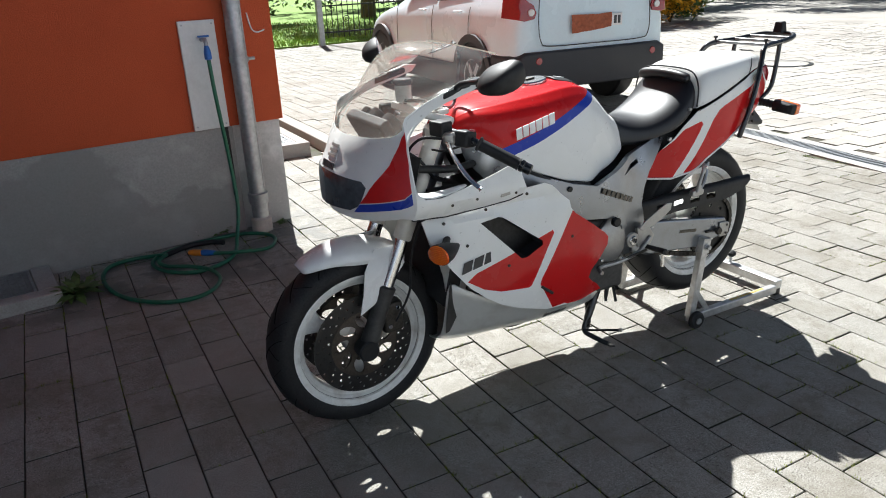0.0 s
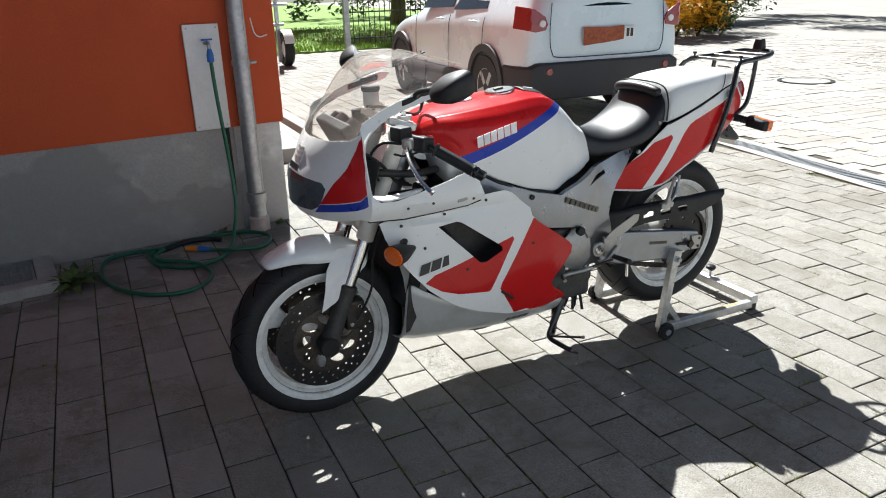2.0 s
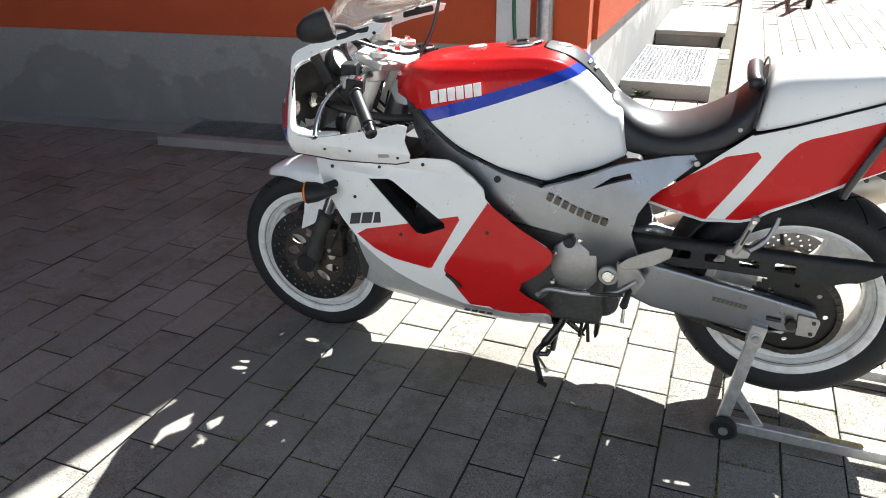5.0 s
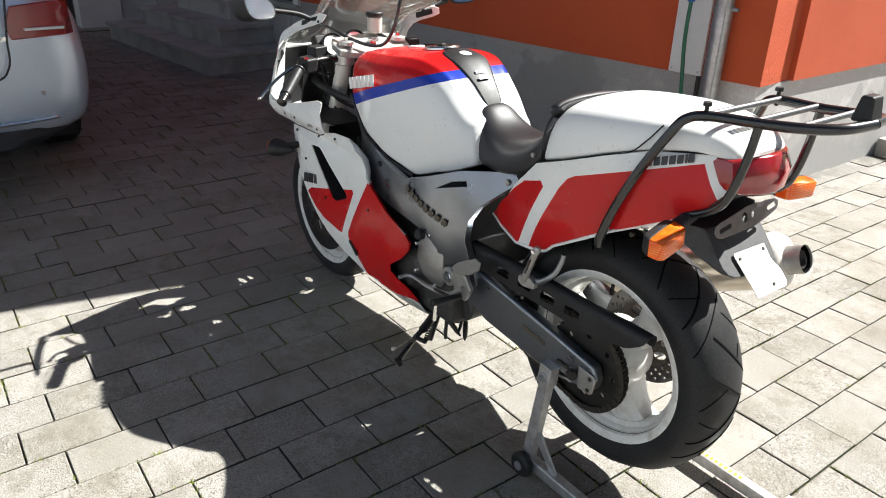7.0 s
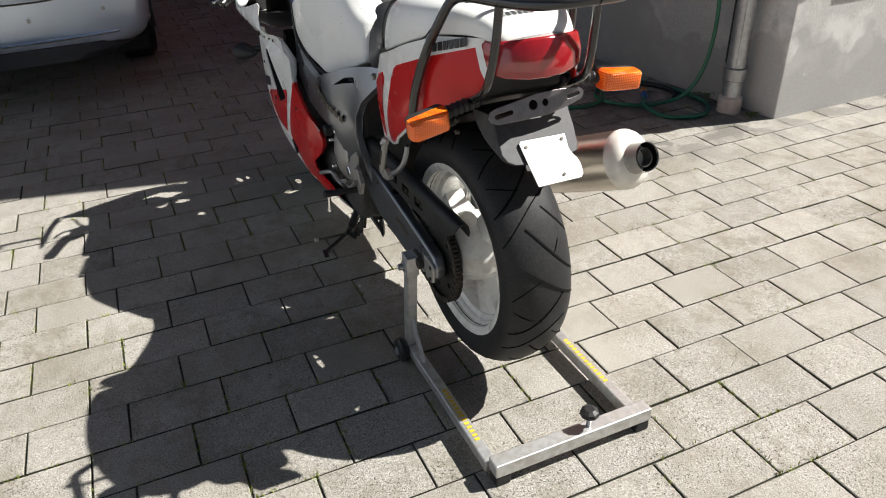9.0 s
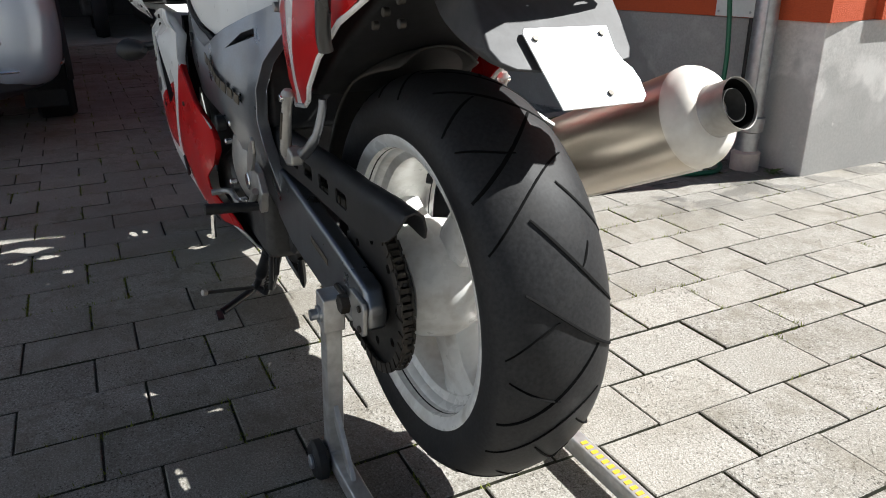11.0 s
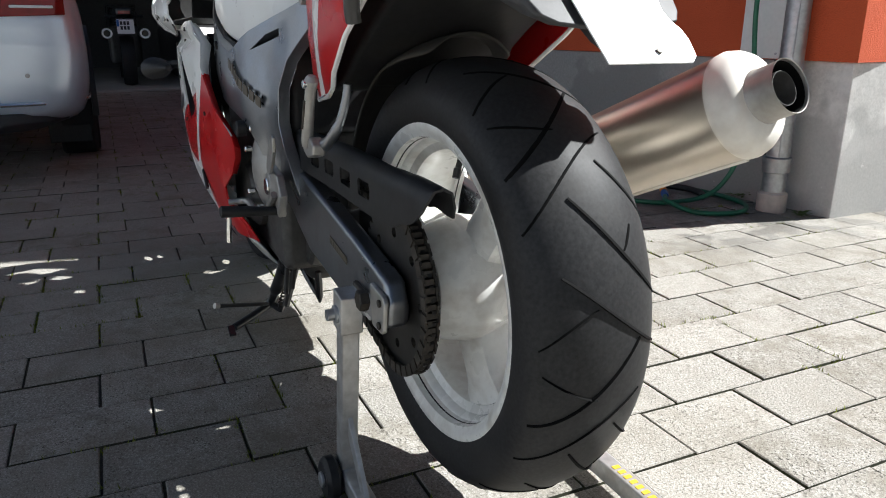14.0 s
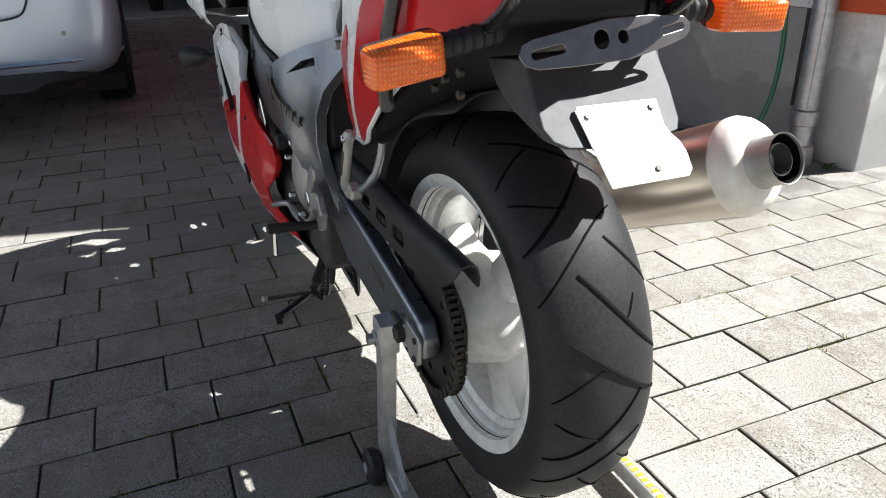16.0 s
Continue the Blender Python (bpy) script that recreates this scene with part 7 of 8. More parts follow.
part("seam", tube([(px + 0.03, py - 0.038, 0.2), (px + 0.03, py - 0.038, 3.0)], 0.003, 5), M_GALV, pipe)
for z in (0.20,):
    part("sleeve", lathe([(0.049, -0.035), (0.056, -0.03), (0.058, 0.028), (0.053, 0.032), (0.048, 0.034)], (px, py, z), "z", 32), M_GALV, pipe)
part("socket", lathe([(0.0, -0.02), (0.060, -0.02), (0.060, 0.075), (0.048, 0.085)], (px, py, 0), "z", 32), surface("pale_pvc", (0.46, 0.40, 0.36), 0.5, dirt=(0.28, 0.25, 0.22), dirt_amount=0.4), pipe, "pale plastic drain socket")
for z in (0.985, 2.6):
    cl = part("bracket", lathe([(0.048, -0.014), (0.052, -0.014), (0.052, 0.014), (0.048, 0.014)], (px, py, z), "z", 32, True), M_GALV, pipe)
    part("bracket_bolt", tube([(px + 0.05, py - 0.01, z), (px + 0.085, py - 0.01, z)], 0.009, 8), M_GALV, cl)
    part("wall_stud", tube([(px, py + 0.05, z), (px, WALL_Y, z)], 0.006, 8), M_GALV, cl)
whole("conduit", tube([(0.125, WALL_Y - 0.012, 0.22), (0.125, WALL_Y - 0.012, 0.62)], 0.012, 8), M_BLACK, "short black conduit on the plinth", "pipe")
whole("wall_cable", tube(curve_pts([(0.33, WALL_Y - 0.018, 1.22), (0.345, WALL_Y - 0.02, 1.14), (0.375, WALL_Y - 0.02, 1.115), (0.42, WALL_Y - 0.018, 1.125)]), 0.004, 6), M_WHITE_PANEL, "thin pale cable end on the red wall", "cable")

# ---- weeds ----
for i, (x, y, n, size) in enumerate(((-0.80, 1.66, 60, 0.17), (-0.12, 2.19, 40, 0.10), (0.02, 2.17, 40, 0.10), (0.36, 2.12, 30, 0.06), (-2.2, 2.10, 30, 0.12), (-1.45, 1.66, 40, 0.10), (-3.3, 2.18, 30, 0.12),
                                     (0.62, 3.72, 24, 0.12), (0.95, 4.6, 30, 0.14), (0.85, 5.5, 24, 0.12), (1.3, 7.7, 30, 0.16), (-3.95, 1.9, 24, 0.10), (-5.6, 1.05, 40, 0.14))):
    whole("weed", leaf_tuft((x, y, 0.0), n, size, i), M_LEAF, "small green weed growing from a paving joint", "weed", "weeds", smooth=False)
rnd = random.Random(11)
bm = bmesh.new()
for _ in range(20000):
    row, along = rnd.randrange(-22, 40), rnd.uniform(-1.8, 2.1)
    x = 1.2095 - 0.159 * 14 + 0.159 * row
    if rnd.random() < 0.55:
        k = round((along - 0.803 - (-0.097 if row % 2 else 0.0)) / 0.2488)
        along = 0.803 + k * 0.2488 + (-0.097 if row % 2 else 0.0)
        x += rnd.uniform(0.0, 0.159)
    if noise.noise(Vector((x * 2.3, along * 2.3, 3))) + 0.5 * noise.noise(Vector((x * 9, along * 9, 5))) < 0.08:
        continue
    for _ in range(4):
        a = Vector((x + rnd.uniform(-0.005, 0.005), along + rnd.uniform(-0.008, 0.008), -0.0085))
        w, h = rnd.uniform(0, 6.28), rnd.uniform(0.008, 0.017)
        t = a + Vector((math.cos(w) * 0.009, math.sin(w) * 0.009, h))
        sd = Vector((-math.sin(w), math.cos(w), 0)) * 0.0028
        bm.faces.new([bm.verts.new(p) for p in (a - sd, a + sd, t)])
whole("joint_moss", bm, M_MOSS, "tiny grass and moss in the paving joints", "moss", kind="stuff", smooth=False)


# ---- cars ----
def car(name, m, dims, stations, paint_m, label, rear):
    """A car body from cross-sections along its length (rear at x = 0, nose towards -x), then wheels and rear fittings."""
    c = thing(name, m.translation, label, "car")
    c.matrix_basis = m
    length, width, wb, ro, rt, wheel_r = dims
    hw = width / 2
    rings = []
    for x, zb, zbelt, zroof, wl, wr in stations:
        rings.append(both([(x, 0, zb), (x, -hw * wl * 0.86, zb), (x, -hw * wl * 0.97, zb + 0.10), (x, -hw * wl, zb + 0.32), (x, -hw * wl * 0.985, zbelt - 0.12), (x, -hw * wl * 0.955, zbelt), (x, -hw * wr, zroof - 0.12), (x, -hw * wr * 0.9, zroof - 0.035), (x, -hw * wr * 0.5, zroof), (x, 0, zroof + 0.01)]))
    body = part("body", moved(loft(rings), m), paint_m, c, sub=2)
    for xw in (-ro, -ro - wb):
        for s in (-1, 1):
            wc = Vector((xw, s * (hw - 0.090), wheel_r))
            wl = part("wheel", moved(lathe([(wheel_r * 0.60, -0.10), (wheel_r * 0.97, -0.105), (wheel_r, -0.08), (wheel_r, 0.08), (wheel_r * 0.97, 0.105), (wheel_r * 0.60, 0.10)], wc, "y", 40, True), m), M_RUBBER, c, "black car tyre")
            part("rim", moved(lathe([(0, s * 0.075), (0.05, s * 0.085), (wheel_r * 0.50, s * 0.06), (wheel_r * 0.60, s * 0.10), (wheel_r * 0.63, s * 0.10), (wheel_r * 0.63, -s * 0.08), (0, -s * 0.08)], wc, "y", 40), m), M_ALLOY, wl, "alloy rim")
            for k in range(5):
                a = k * 2 * math.pi / 5 + 0.3
                sp = moved(box(0.05, wheel_r * 0.60, -0.012, 0.012, -0.028, 0.028), Matrix.Translation(wc + Vector((0, s * 0.086, 0))) @ Matrix.Rotation(a, 4, "Y"))
                part("rim_spoke", moved(sp, m), M_ALLOY, wl, bevel=0.004)
            arch = lathe([(wheel_r * 1.05, -0.02), (wheel_r * 1.28, -0.02), (wheel_r * 1.28, 0.012), (wheel_r * 1.05, 0.012)], wc + Vector((0, s * 0.100, 0.02)), "y", 28, True, None, radians(-12), radians(204))
            part("wheel_arch", moved(arch, m), M_CAR_TRIM if rear == "white" else M_BLACK, c)
            # black disc proud of the body side stands in for wheel-well shade
            part("arch_shadow_liner", moved(disc(wc + Vector((0, -s * 0.006, 0.02)), wheel_r * 1.10, 0.20, "y", 36, 0.1), m), M_BLACK, c, "black disc for the shade of the wheel housing")
    return c, body


# white crossover seen from behind
A_Q = radians(-4)
MQ = Matrix.Translation((4.02, 3.62, 0)) @ Matrix.Rotation(A_Q, 4, "Z") @ Matrix.Rotation(radians(-90), 4, "Z")
st_q = [(0.0, 0.36, 0.96, 1.22, 0.90, 0.60), (-0.05, 0.30, 1.00, 1.36, 0.96, 0.68), (-0.20, 0.26, 1.04, 1.54, 1.0, 0.70), (-0.60, 0.24, 1.06, 1.60, 1.0, 0.71), (-1.5, 0.24, 1.04, 1.62, 1.0, 0.72), (-2.4, 0.24, 1.01, 1.58, 1.0, 0.71),
        (-2.75, 0.24, 1.0, 1.40, 1.0, 0.70), (-3.15, 0.24, 0.99, 1.16, 1.0, 0.72), (-3.6, 0.24, 0.95, 1.06, 0.98, 0.72), (-4.1, 0.26, 0.80, 0.92, 0.93, 0.66), (-4.3, 0.32, 0.66, 0.74, 0.80, 0.55)]
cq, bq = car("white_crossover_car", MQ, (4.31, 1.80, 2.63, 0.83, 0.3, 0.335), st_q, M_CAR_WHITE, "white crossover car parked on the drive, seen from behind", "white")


def on(m, bm):
    return moved(bm, m)


part("rear_bumper", on(MQ, loft([both([(x, 0, 0.30), (x, -hw * 0.8, 0.30), (x, -hw, 0.40), (x, -hw, 0.60), (x, -hw * 0.9, 0.645), (x, 0, 0.645)]) for x, hw in ((-0.45, 0.912), (-0.12, 0.905), (0.02, 0.84), (0.055, 0.70))])), M_CAR_TRIM, cq, "dark grey plastic bumper", bevel=0.02)
for s in (-1, 1):
    part("rear_reflector", on(MQ, disc((0.048, s * 0.66, 0.565), 0.035, 0.03, "x", 20)), M_TAIL_RED, cq, "round red reflector")
    tl = [(-0.20, 0.0), (0.02, -0.035), (0.17, -0.02), (0.20, 0.03), (0.16, 0.10), (0.0, 0.17), (-0.18, 0.20)]
    part("tail_light", on(MQ, sheet(tl, (), lambda u, v, s=s: Vector((0.004 + (-0.16 if u < -0.05 else 0.0) * min(1, (-0.05 - u) / 0.15 if u < -0.05 else 0), s * (0.80 - u * 0.72), 0.96 + v)), 0.02, 0.06, (-1, 0, 0))), M_TAIL_RED, cq, "red tail light", bevel=0.006)
    part("light_bulb", on(MQ, disc((0.012, s * 0.72, 1.0), 0.032, 0.02, "x", 18)), M_PLATE, cq)
gate = part("tailgate_seam", on(MQ, tube(curve_pts([(0.0, -0.62, 1.18), (0.012, -0.64, 0.92), (0.020, -0.62, 0.74), (0.022, -0.52, 0.69), (0.024, 0, 0.685), (0.022, 0.52, 0.69), (0.020, 0.62, 0.74), (0.012, 0.64, 0.92), (0.0, 0.62, 1.18)]), 0.005, 6)), M_CAR_TRIM, cq)
qp = part("number_plate", on(MQ, box(0.006, 0.024, -0.26, 0.30, 0.83, 0.94)), M_PLATE, cq, "white number plate half covered", smooth=False, bevel=0.003)
part("plate_bars", on(MQ, word_bars([0.032, 0.032], 0.075, (0.0245, 0.20, 0.848), (0, 1, 0), (0, 0, 1), (1, 0, 0), 0, 0.4, 0.001)), M_DARK_PRINT, qp, smooth=False)
# orange sheet added for a patch that masks the plate
part("plate_cover", on(MQ, sheet([(-0.28, -0.09), (0.0, -0.07), (0.17, -0.05), (0.165, 0.08), (0.0, 0.07), (-0.29, 0.08)], (), lambda u, v: Vector((0.030 + 0.006 * math.sin(40 * u + 25 * v), u, 0.875 + v)), 0.004, 0.025, (-1, 0, 0))), M_ORANGE_PATCH, cq, "rippled orange patch added over the plate")
part("rear_window", on(MQ, sheet([(-0.55, 0.0), (0.55, 0.0), (0.50, 0.34), (-0.50, 0.34)], (), lambda u, v: Vector((-0.0 - 0.42 * v - 0.12 * u * u, u, 1.14 + v)), 0.01, 0.1, (-1, 0, 0))), M_CAR_GLASS, cq, "dark rear window")
for s in (-1, 1):
    for x0, x1 in ((-1.78, -0.95), (-2.75, -1.84)):
        part("side_window", on(MQ, sheet([(x0, 1.09), (x1, 1.12), (x1 - 0.05, 1.46), (x0 + 0.12, 1.46)], (), lambda u, v, s=s: Vector((u, s * (0.872 - 0.60 * (v - 1.05)), v)), 0.01, 0.2, (0, -s, 0))), M_CAR_GLASS, cq, "dark side window")
    for x in (-1.06, -1.98):
        part("door_handle", on(MQ, tube(curve_pts([(x, s * 0.895, 0.99), (x - 0.03, s * 0.925, 0.992), (x - 0.13, s * 0.925, 0.992), (x - 0.16, s * 0.895, 0.99)]), 0.012, 8)), M_CAR_WHITE, cq)
    for x in (-0.92, -1.83, -2.9):
        part("door_seam", on(MQ, tube(curve_pts([(x, s * 0.905, 0.42), (x, s * 0.908, 0.65), (x, s * 0.895, 0.92), (x, s * 0.865, 1.04)]), 0.004, 5)), M_CAR_TRIM, cq)
    part("sill", on(MQ, box(-3.05, -1.2, s * 0.895 - 0.018, s * 0.895 + 0.018, 0.22, 0.46)), M_CAR_TRIM, cq, bevel=0.008)

# silver estate in the yard, nose towards the garage
MP = Matrix.Translation((-1.60, -1.405, 0)) @ Matrix.Rotation(radians(2.0), 4, "Z")
st_p = [(0.0, 0.345, 0.86, 0.98, 0.88, 0.60), (-0.06, 0.30, 0.90, 1.12, 0.965, 0.66), (-0.22, 0.25, 0.94, 1.36, 1.0, 0.68), (-0.50, 0.22, 0.96, 1.46, 1.01, 0.69), (-1.4, 0.20, 0.95, 1.50, 1.0, 0.70), (-2.4, 0.20, 0.93, 1.48, 1.0, 0.69),
        (-2.9, 0.20, 0.92, 1.28, 1.0, 0.68), (-3.3, 0.20, 0.90, 1.02, 1.0, 0.70), (-3.8, 0.20, 0.85, 0.93, 0.98, 0.70), (-4.5, 0.22, 0.72, 0.80, 0.92, 0.62), (-4.75, 0.28, 0.58, 0.64, 0.78, 0.5)]
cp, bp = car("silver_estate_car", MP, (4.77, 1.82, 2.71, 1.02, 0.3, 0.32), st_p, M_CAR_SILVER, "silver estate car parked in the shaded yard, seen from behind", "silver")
for s in (-1, 1):
    tl = [(-0.16, 0.0), (0.24, -0.015), (0.26, 0.05), (0.22, 0.14), (0.0, 0.16), (-0.14, 0.15)]
    part("tail_light", on(MP, sheet(tl, (), lambda u, v, s=s: Vector((0.012 - 0.02 * v + (-0.9 * (-0.02 - u) if u < -0.02 else 0), s * (0.77 - max(u, -0.06) * 0.95), 0.80 + v)), 0.02, 0.05, (-1, 0, 0))), M_TAIL_RED, cp, "red tail light", bevel=0.006)
    part("light_strip", on(MP, box(0.012, 0.024, min(s * 0.60, s * 0.78), max(s * 0.60, s * 0.78), 0.825, 0.838)), M_PLATE, cp, "white reversing lamp strip", bevel=0.004)
    part("mud_flap", on(MP, box(-0.72, -0.70, min(s * 0.66, s * 0.88), max(s * 0.66, s * 0.88), 0.10, 0.34)), M_BLACK, cp, smooth=False, bevel=0.004)
    part("wing_mirror", on(MP, moved(loft([[(0, -0.02, -0.05), (0, 0.18, -0.06), (0, 0.19, 0.06), (0, 0.0, 0.06)], [(-0.10, 0.0, -0.04), (-0.09, 0.14, -0.045), (-0.09, 0.15, 0.045), (-0.10, 0.02, 0.045)]]), Matrix.Translation((-2.75, s * 0.90, 1.02)) @ Matrix.Diagonal((1, s, 1, 1)))), M_CAR_SILVER, cp, bevel=0.015)
    part("side_window", on(MP, sheet([(-2.7, 0.99), (-0.6, 1.02), (-0.75, 1.34), (-2.4, 1.36)], (), lambda u, v, s=s: Vector((u, s * (0.872 - 0.62 * (v - 0.94)), v)), 0.01, 0.2, (0, -s, 0))), M_CAR_GLASS, cp, "dark side windows")
part("bumper_strip", on(MP, tube(curve_pts([(-0.60, -0.893, 0.385), (-0.30, -0.878, 0.385), (-0.13, -0.80, 0.385), (-0.03, -0.66, 0.385), (0.015, -0.35, 0.385), (0.02, 0, 0.385), (0.015, 0.35, 0.385), (-0.03, 0.66, 0.385), (-0.13, 0.80, 0.385), (-0.30, 0.878, 0.385), (-0.60, 0.893, 0.385)]), 0.010, 8)), M_CHROME, cp, "bright strip along the bumper")
part("lower_bumper", on(MP, loft([both([(x, 0, 0.25), (x, -hw * 0.85, 0.25), (x, -hw, 0.29), (x, -hw, 0.34), (x, 0, 0.34)]) for x, hw in ((-0.42, 0.80), (-0.22, 0.78), (-0.08, 0.68), (0.0, 0.50))])), M_CAR_TRIM, cp, "dark lower bumper edge", bevel=0.01)
part("tailgate_seam", on(MP, tube(curve_pts([(0.0, -0.55, 0.98), (0.024, -0.52, 0.80), (0.03, -0.50, 0.66), (0.034, -0.40, 0.60), (0.036, 0, 0.595), (0.034, 0.40, 0.60), (0.03, 0.50, 0.66), (0.024, 0.52, 0.80), (0.0, 0.55, 0.98)]), 0.005, 6)), M_CAR_TRIM, cp)
part("number_plate", on(MP, box(0.026, 0.040, -0.26, 0.26, 0.66, 0.77)), M_PLATE, cp, "covered pale number plate", smooth=False, bevel=0.003)
part("plate_cloth", on(MP, sheet([(-0.34, -0.10), (-0.10, -0.105), (0.10, -0.09), (0.27, -0.07), (0.285, 0.0), (0.28, 0.08), (0.0, 0.10), (-0.34, 0.09)], (), lambda u, v: Vector((0.050 + 0.006 * math.sin(31 * u + 22 * v) + 0.004 * math.sin(70 * v), u, 0.715 + v)), 0.004, 0.02, (-1, 0, 0))), M_CLOTH, cp, "crumpled pinkish cloth over the plate")
part("cloth_edge", on(MP, sheet([(0.262, -0.075), (0.295, -0.065), (0.30, 0.0), (0.29, 0.085), (0.265, 0.08)], (), lambda u, v: Vector((0.060 + 0.004 * math.sin(50 * v), u, 0.715 + v)), 0.003, 0.03, (-1, 0, 0))), M_ORANGE_PATCH, cp, "orange-brown cloth edge")
part("tow_bar", on(MP, tube(curve_pts([(-0.2, 0.0, 0.26), (0.02, 0.0, 0.25), (0.10, 0.0, 0.28), (0.11, 0.0, 0.34)]), 0.02, 10)), M_BLACK, cp, "black tow bar")
part("tow_ball", on(MP, lathe([(0, -0.035), (0.018, -0.033), (0.031, -0.018), (0.036, 0), (0.031, 0.018), (0.018, 0.032), (0, 0.036)], (0.11, 0.0, 0.375), "z", 24)), M_BLACK, cp, "black tow ball cap")
part("badge_word", on(MP, word_bars([0.016] * 6, 0.020, (0.024, 0.40, 0.785), (0, 1, 0), (0, 0, 1), (1, 0, 0), 0, 0.25, 0.002)), M_CHROME, cp, smooth=False)
part("rear_window", on(MP, sheet([(-0.60, 0.0), (0.60, 0.0), (0.50, 0.34), (-0.50, 0.34)], (), lambda u, v: Vector((-0.02 - 0.55 * v - 0.10 * u * u, u, 1.0 + v)), 0.01, 0.1, (-1, 0, 0))), M_CAR_GLASS, cp, "dark rear window")
part("sensor", on(MP, disc((0.004, 0.63, 0.52), 0.010, 0.012, "x", 14)), M_ALLOY, cp)
part("sensor", on(MP, disc((0.026, 0.25, 0.50), 0.010, 0.012, "x", 14)), M_ALLOY, cp)

# ---- dark motorcycle inside the garage ----
gb = thing("parked_motorcycle", (-8.4, -0.15, 0), "dark motorcycle standing in the open garage, rear end outward", "motorcycle")
gx, gy = -8.1, -0.12
for x in (gx, gx - 1.45):
    tw = part("wheel", lathe([(0.22, -0.06), (0.30, -0.08), (0.32, 0), (0.30, 0.08), (0.22, 0.06)], (x, gy, 0.32), "y", 40, True), M_RUBBER, gb)
    part("rim", lathe([(0.0, -0.04), (0.21, -0.05), (0.225, 0.0), (0.21, 0.05), (0.0, 0.04)], (x, gy, 0.32), "y", 32), M_BLACK_GLOSS, tw)
part("tail", loft([[(gx + 0.28, gy + a * 0.10, 0.92 + b * 0.05) for a, b in ((-1, -1), (1, -1), (1, 1), (-1, 1))], [(gx - 0.3, gy + a * 0.16, 0.86 + b * 0.10) for a, b in ((-1, -1), (1, -1), (1, 1), (-1, 1))], [(gx - 1.0, gy + a * 0.20, 0.88 + b * 0.16) for a, b in ((-1, -1), (1, -1), (1, 1), (-1, 1))]]), M_BLACK_GLOSS, gb, bevel=0.03)
part("engine", box(gx - 1.1, gx - 0.4, gy - 0.2, gy + 0.2, 0.25, 0.75), M_ENGINE, gb, bevel=0.05)
part("tail_light", box(gx + 0.27, gx + 0.30, gy - 0.07, gy + 0.07, 0.89, 0.93), M_TAIL_RED, gb, bevel=0.005)
part("rear_plate", moved(box(-0.003, 0.003, -0.10, 0.10, -0.09, 0.09), Matrix.Translation((gx + 0.32, gy + 0.0, 0.74)) @ Matrix.Rotation(radians(-20), 4, "Y")), M_PLATE, gb, "number plate drawn with plain bars", smooth=False)
for k, z in enumerate((0.70, 0.76)):
    part("plate_bars", moved(word_bars([0.028] * 3, 0.045, (0.004, -0.06, z - 0.745), (0, 1, 0), (0, 0, 1), (1, 0, 0), 0, 0.4, 0.001), Matrix.Translation((gx + 0.32, gy, 0.745)) @ Matrix.Rotation(radians(-20), 4, "Y")), M_DARK_PRINT, gb, smooth=False)
part("plate_stripe", moved(box(0.0035, 0.0045, -0.098, -0.07, -0.0, 0.085), Matrix.Translation((gx + 0.32, gy, 0.74)) @ Matrix.Rotation(radians(-20), 4, "Y")), M_BLUE_PLASTIC, gb, smooth=False)
for s in (-1, 1):
    pp = part("silencer", lathe([(0.055, -0.5), (0.065, -0.45), (0.065, -0.02), (0.055, 0.0), (0.045, 0.0), (0.04, -0.1)], (gx + 0.30, gy + s * 0.22, 0.66), "x", 24), M_BLACK_GLOSS, gb)
    part("silencer_ring", lathe([(0.040, 0.002), (0.062, 0.002), (0.062, 0.012), (0.040, 0.012)], (gx + 0.30, gy + s * 0.22, 0.66), "x", 28, True), M_PLATE, pp, "bright ring at the silencer end")
    part("turn_signal", tube([(gx + 0.2, gy + s * 0.10, 0.86), (gx + 0.2, gy + s * 0.22, 0.87)], [0.01, 0.02], 8), M_BLACK, gb)

# ---- beyond the house: cart, fence, shrubs, trees ----
cart = thing("boat_trailer", (2.0, 11.4, 0), "galvanised trailer frame standing on end with black wheels", "trailer")
for x, y, h in ((1.55, 11.3, 2.3), (2.15, 11.3, 2.6), (2.42, 11.7, 2.5), (2.75, 11.5, 1.6)):
    part("upright", box(x - 0.035, x + 0.035, y - 0.03, y + 0.03, 0.06, h), M_GALV, cart, smooth=False, bevel=0.006)
for z, x0, x1, y in ((0.52, 1.0, 2.5, 11.28), (0.72, 0.9, 2.8, 11.22), (0.98, 0.9, 2.2, 11.26), (1.06, 2.1, 2.9, 11.3), (1.45, 0.9, 2.8, 11.3), (1.85, 0.9, 2.6, 11.3), (2.25, 0.9, 2.6, 11.3)):
    part("cross_tube", tube([(x0, y, z), (x1, y, z + 0.02)], 0.028, 10), M_GALV, cart)
for x in (1.25, 2.85):
    cw = part("wheel", lathe([(0.17, -0.07), (0.27, -0.085), (0.30, -0.05), (0.30, 0.05), (0.27, 0.085), (0.17, 0.07)], (x, 11.4, 0.30), "x", 36, True), M_RUBBER, cart, "black trailer tyre")
    part("rim", lathe([(0.0, -0.05), (0.10, -0.06), (0.175, -0.03), (0.175, 0.03), (0.10, 0.06), (0, 0.05)], (x, 11.4, 0.30), "x", 28), M_PLATE, cw, "white wheel rim")
    part("mudguard", lathe([(0.33, -0.09), (0.345, -0.09), (0.345, 0.09), (0.33, 0.09)], (x, 11.4, 0.30), "x", 24, True, None, radians(20), radians(140)), M_PLATE, cart, "pale mudguard")
jw = thing("jockey_wheel", (2.05, 9.4, 0), "steel drawbar with a small black support wheel", "trailer")
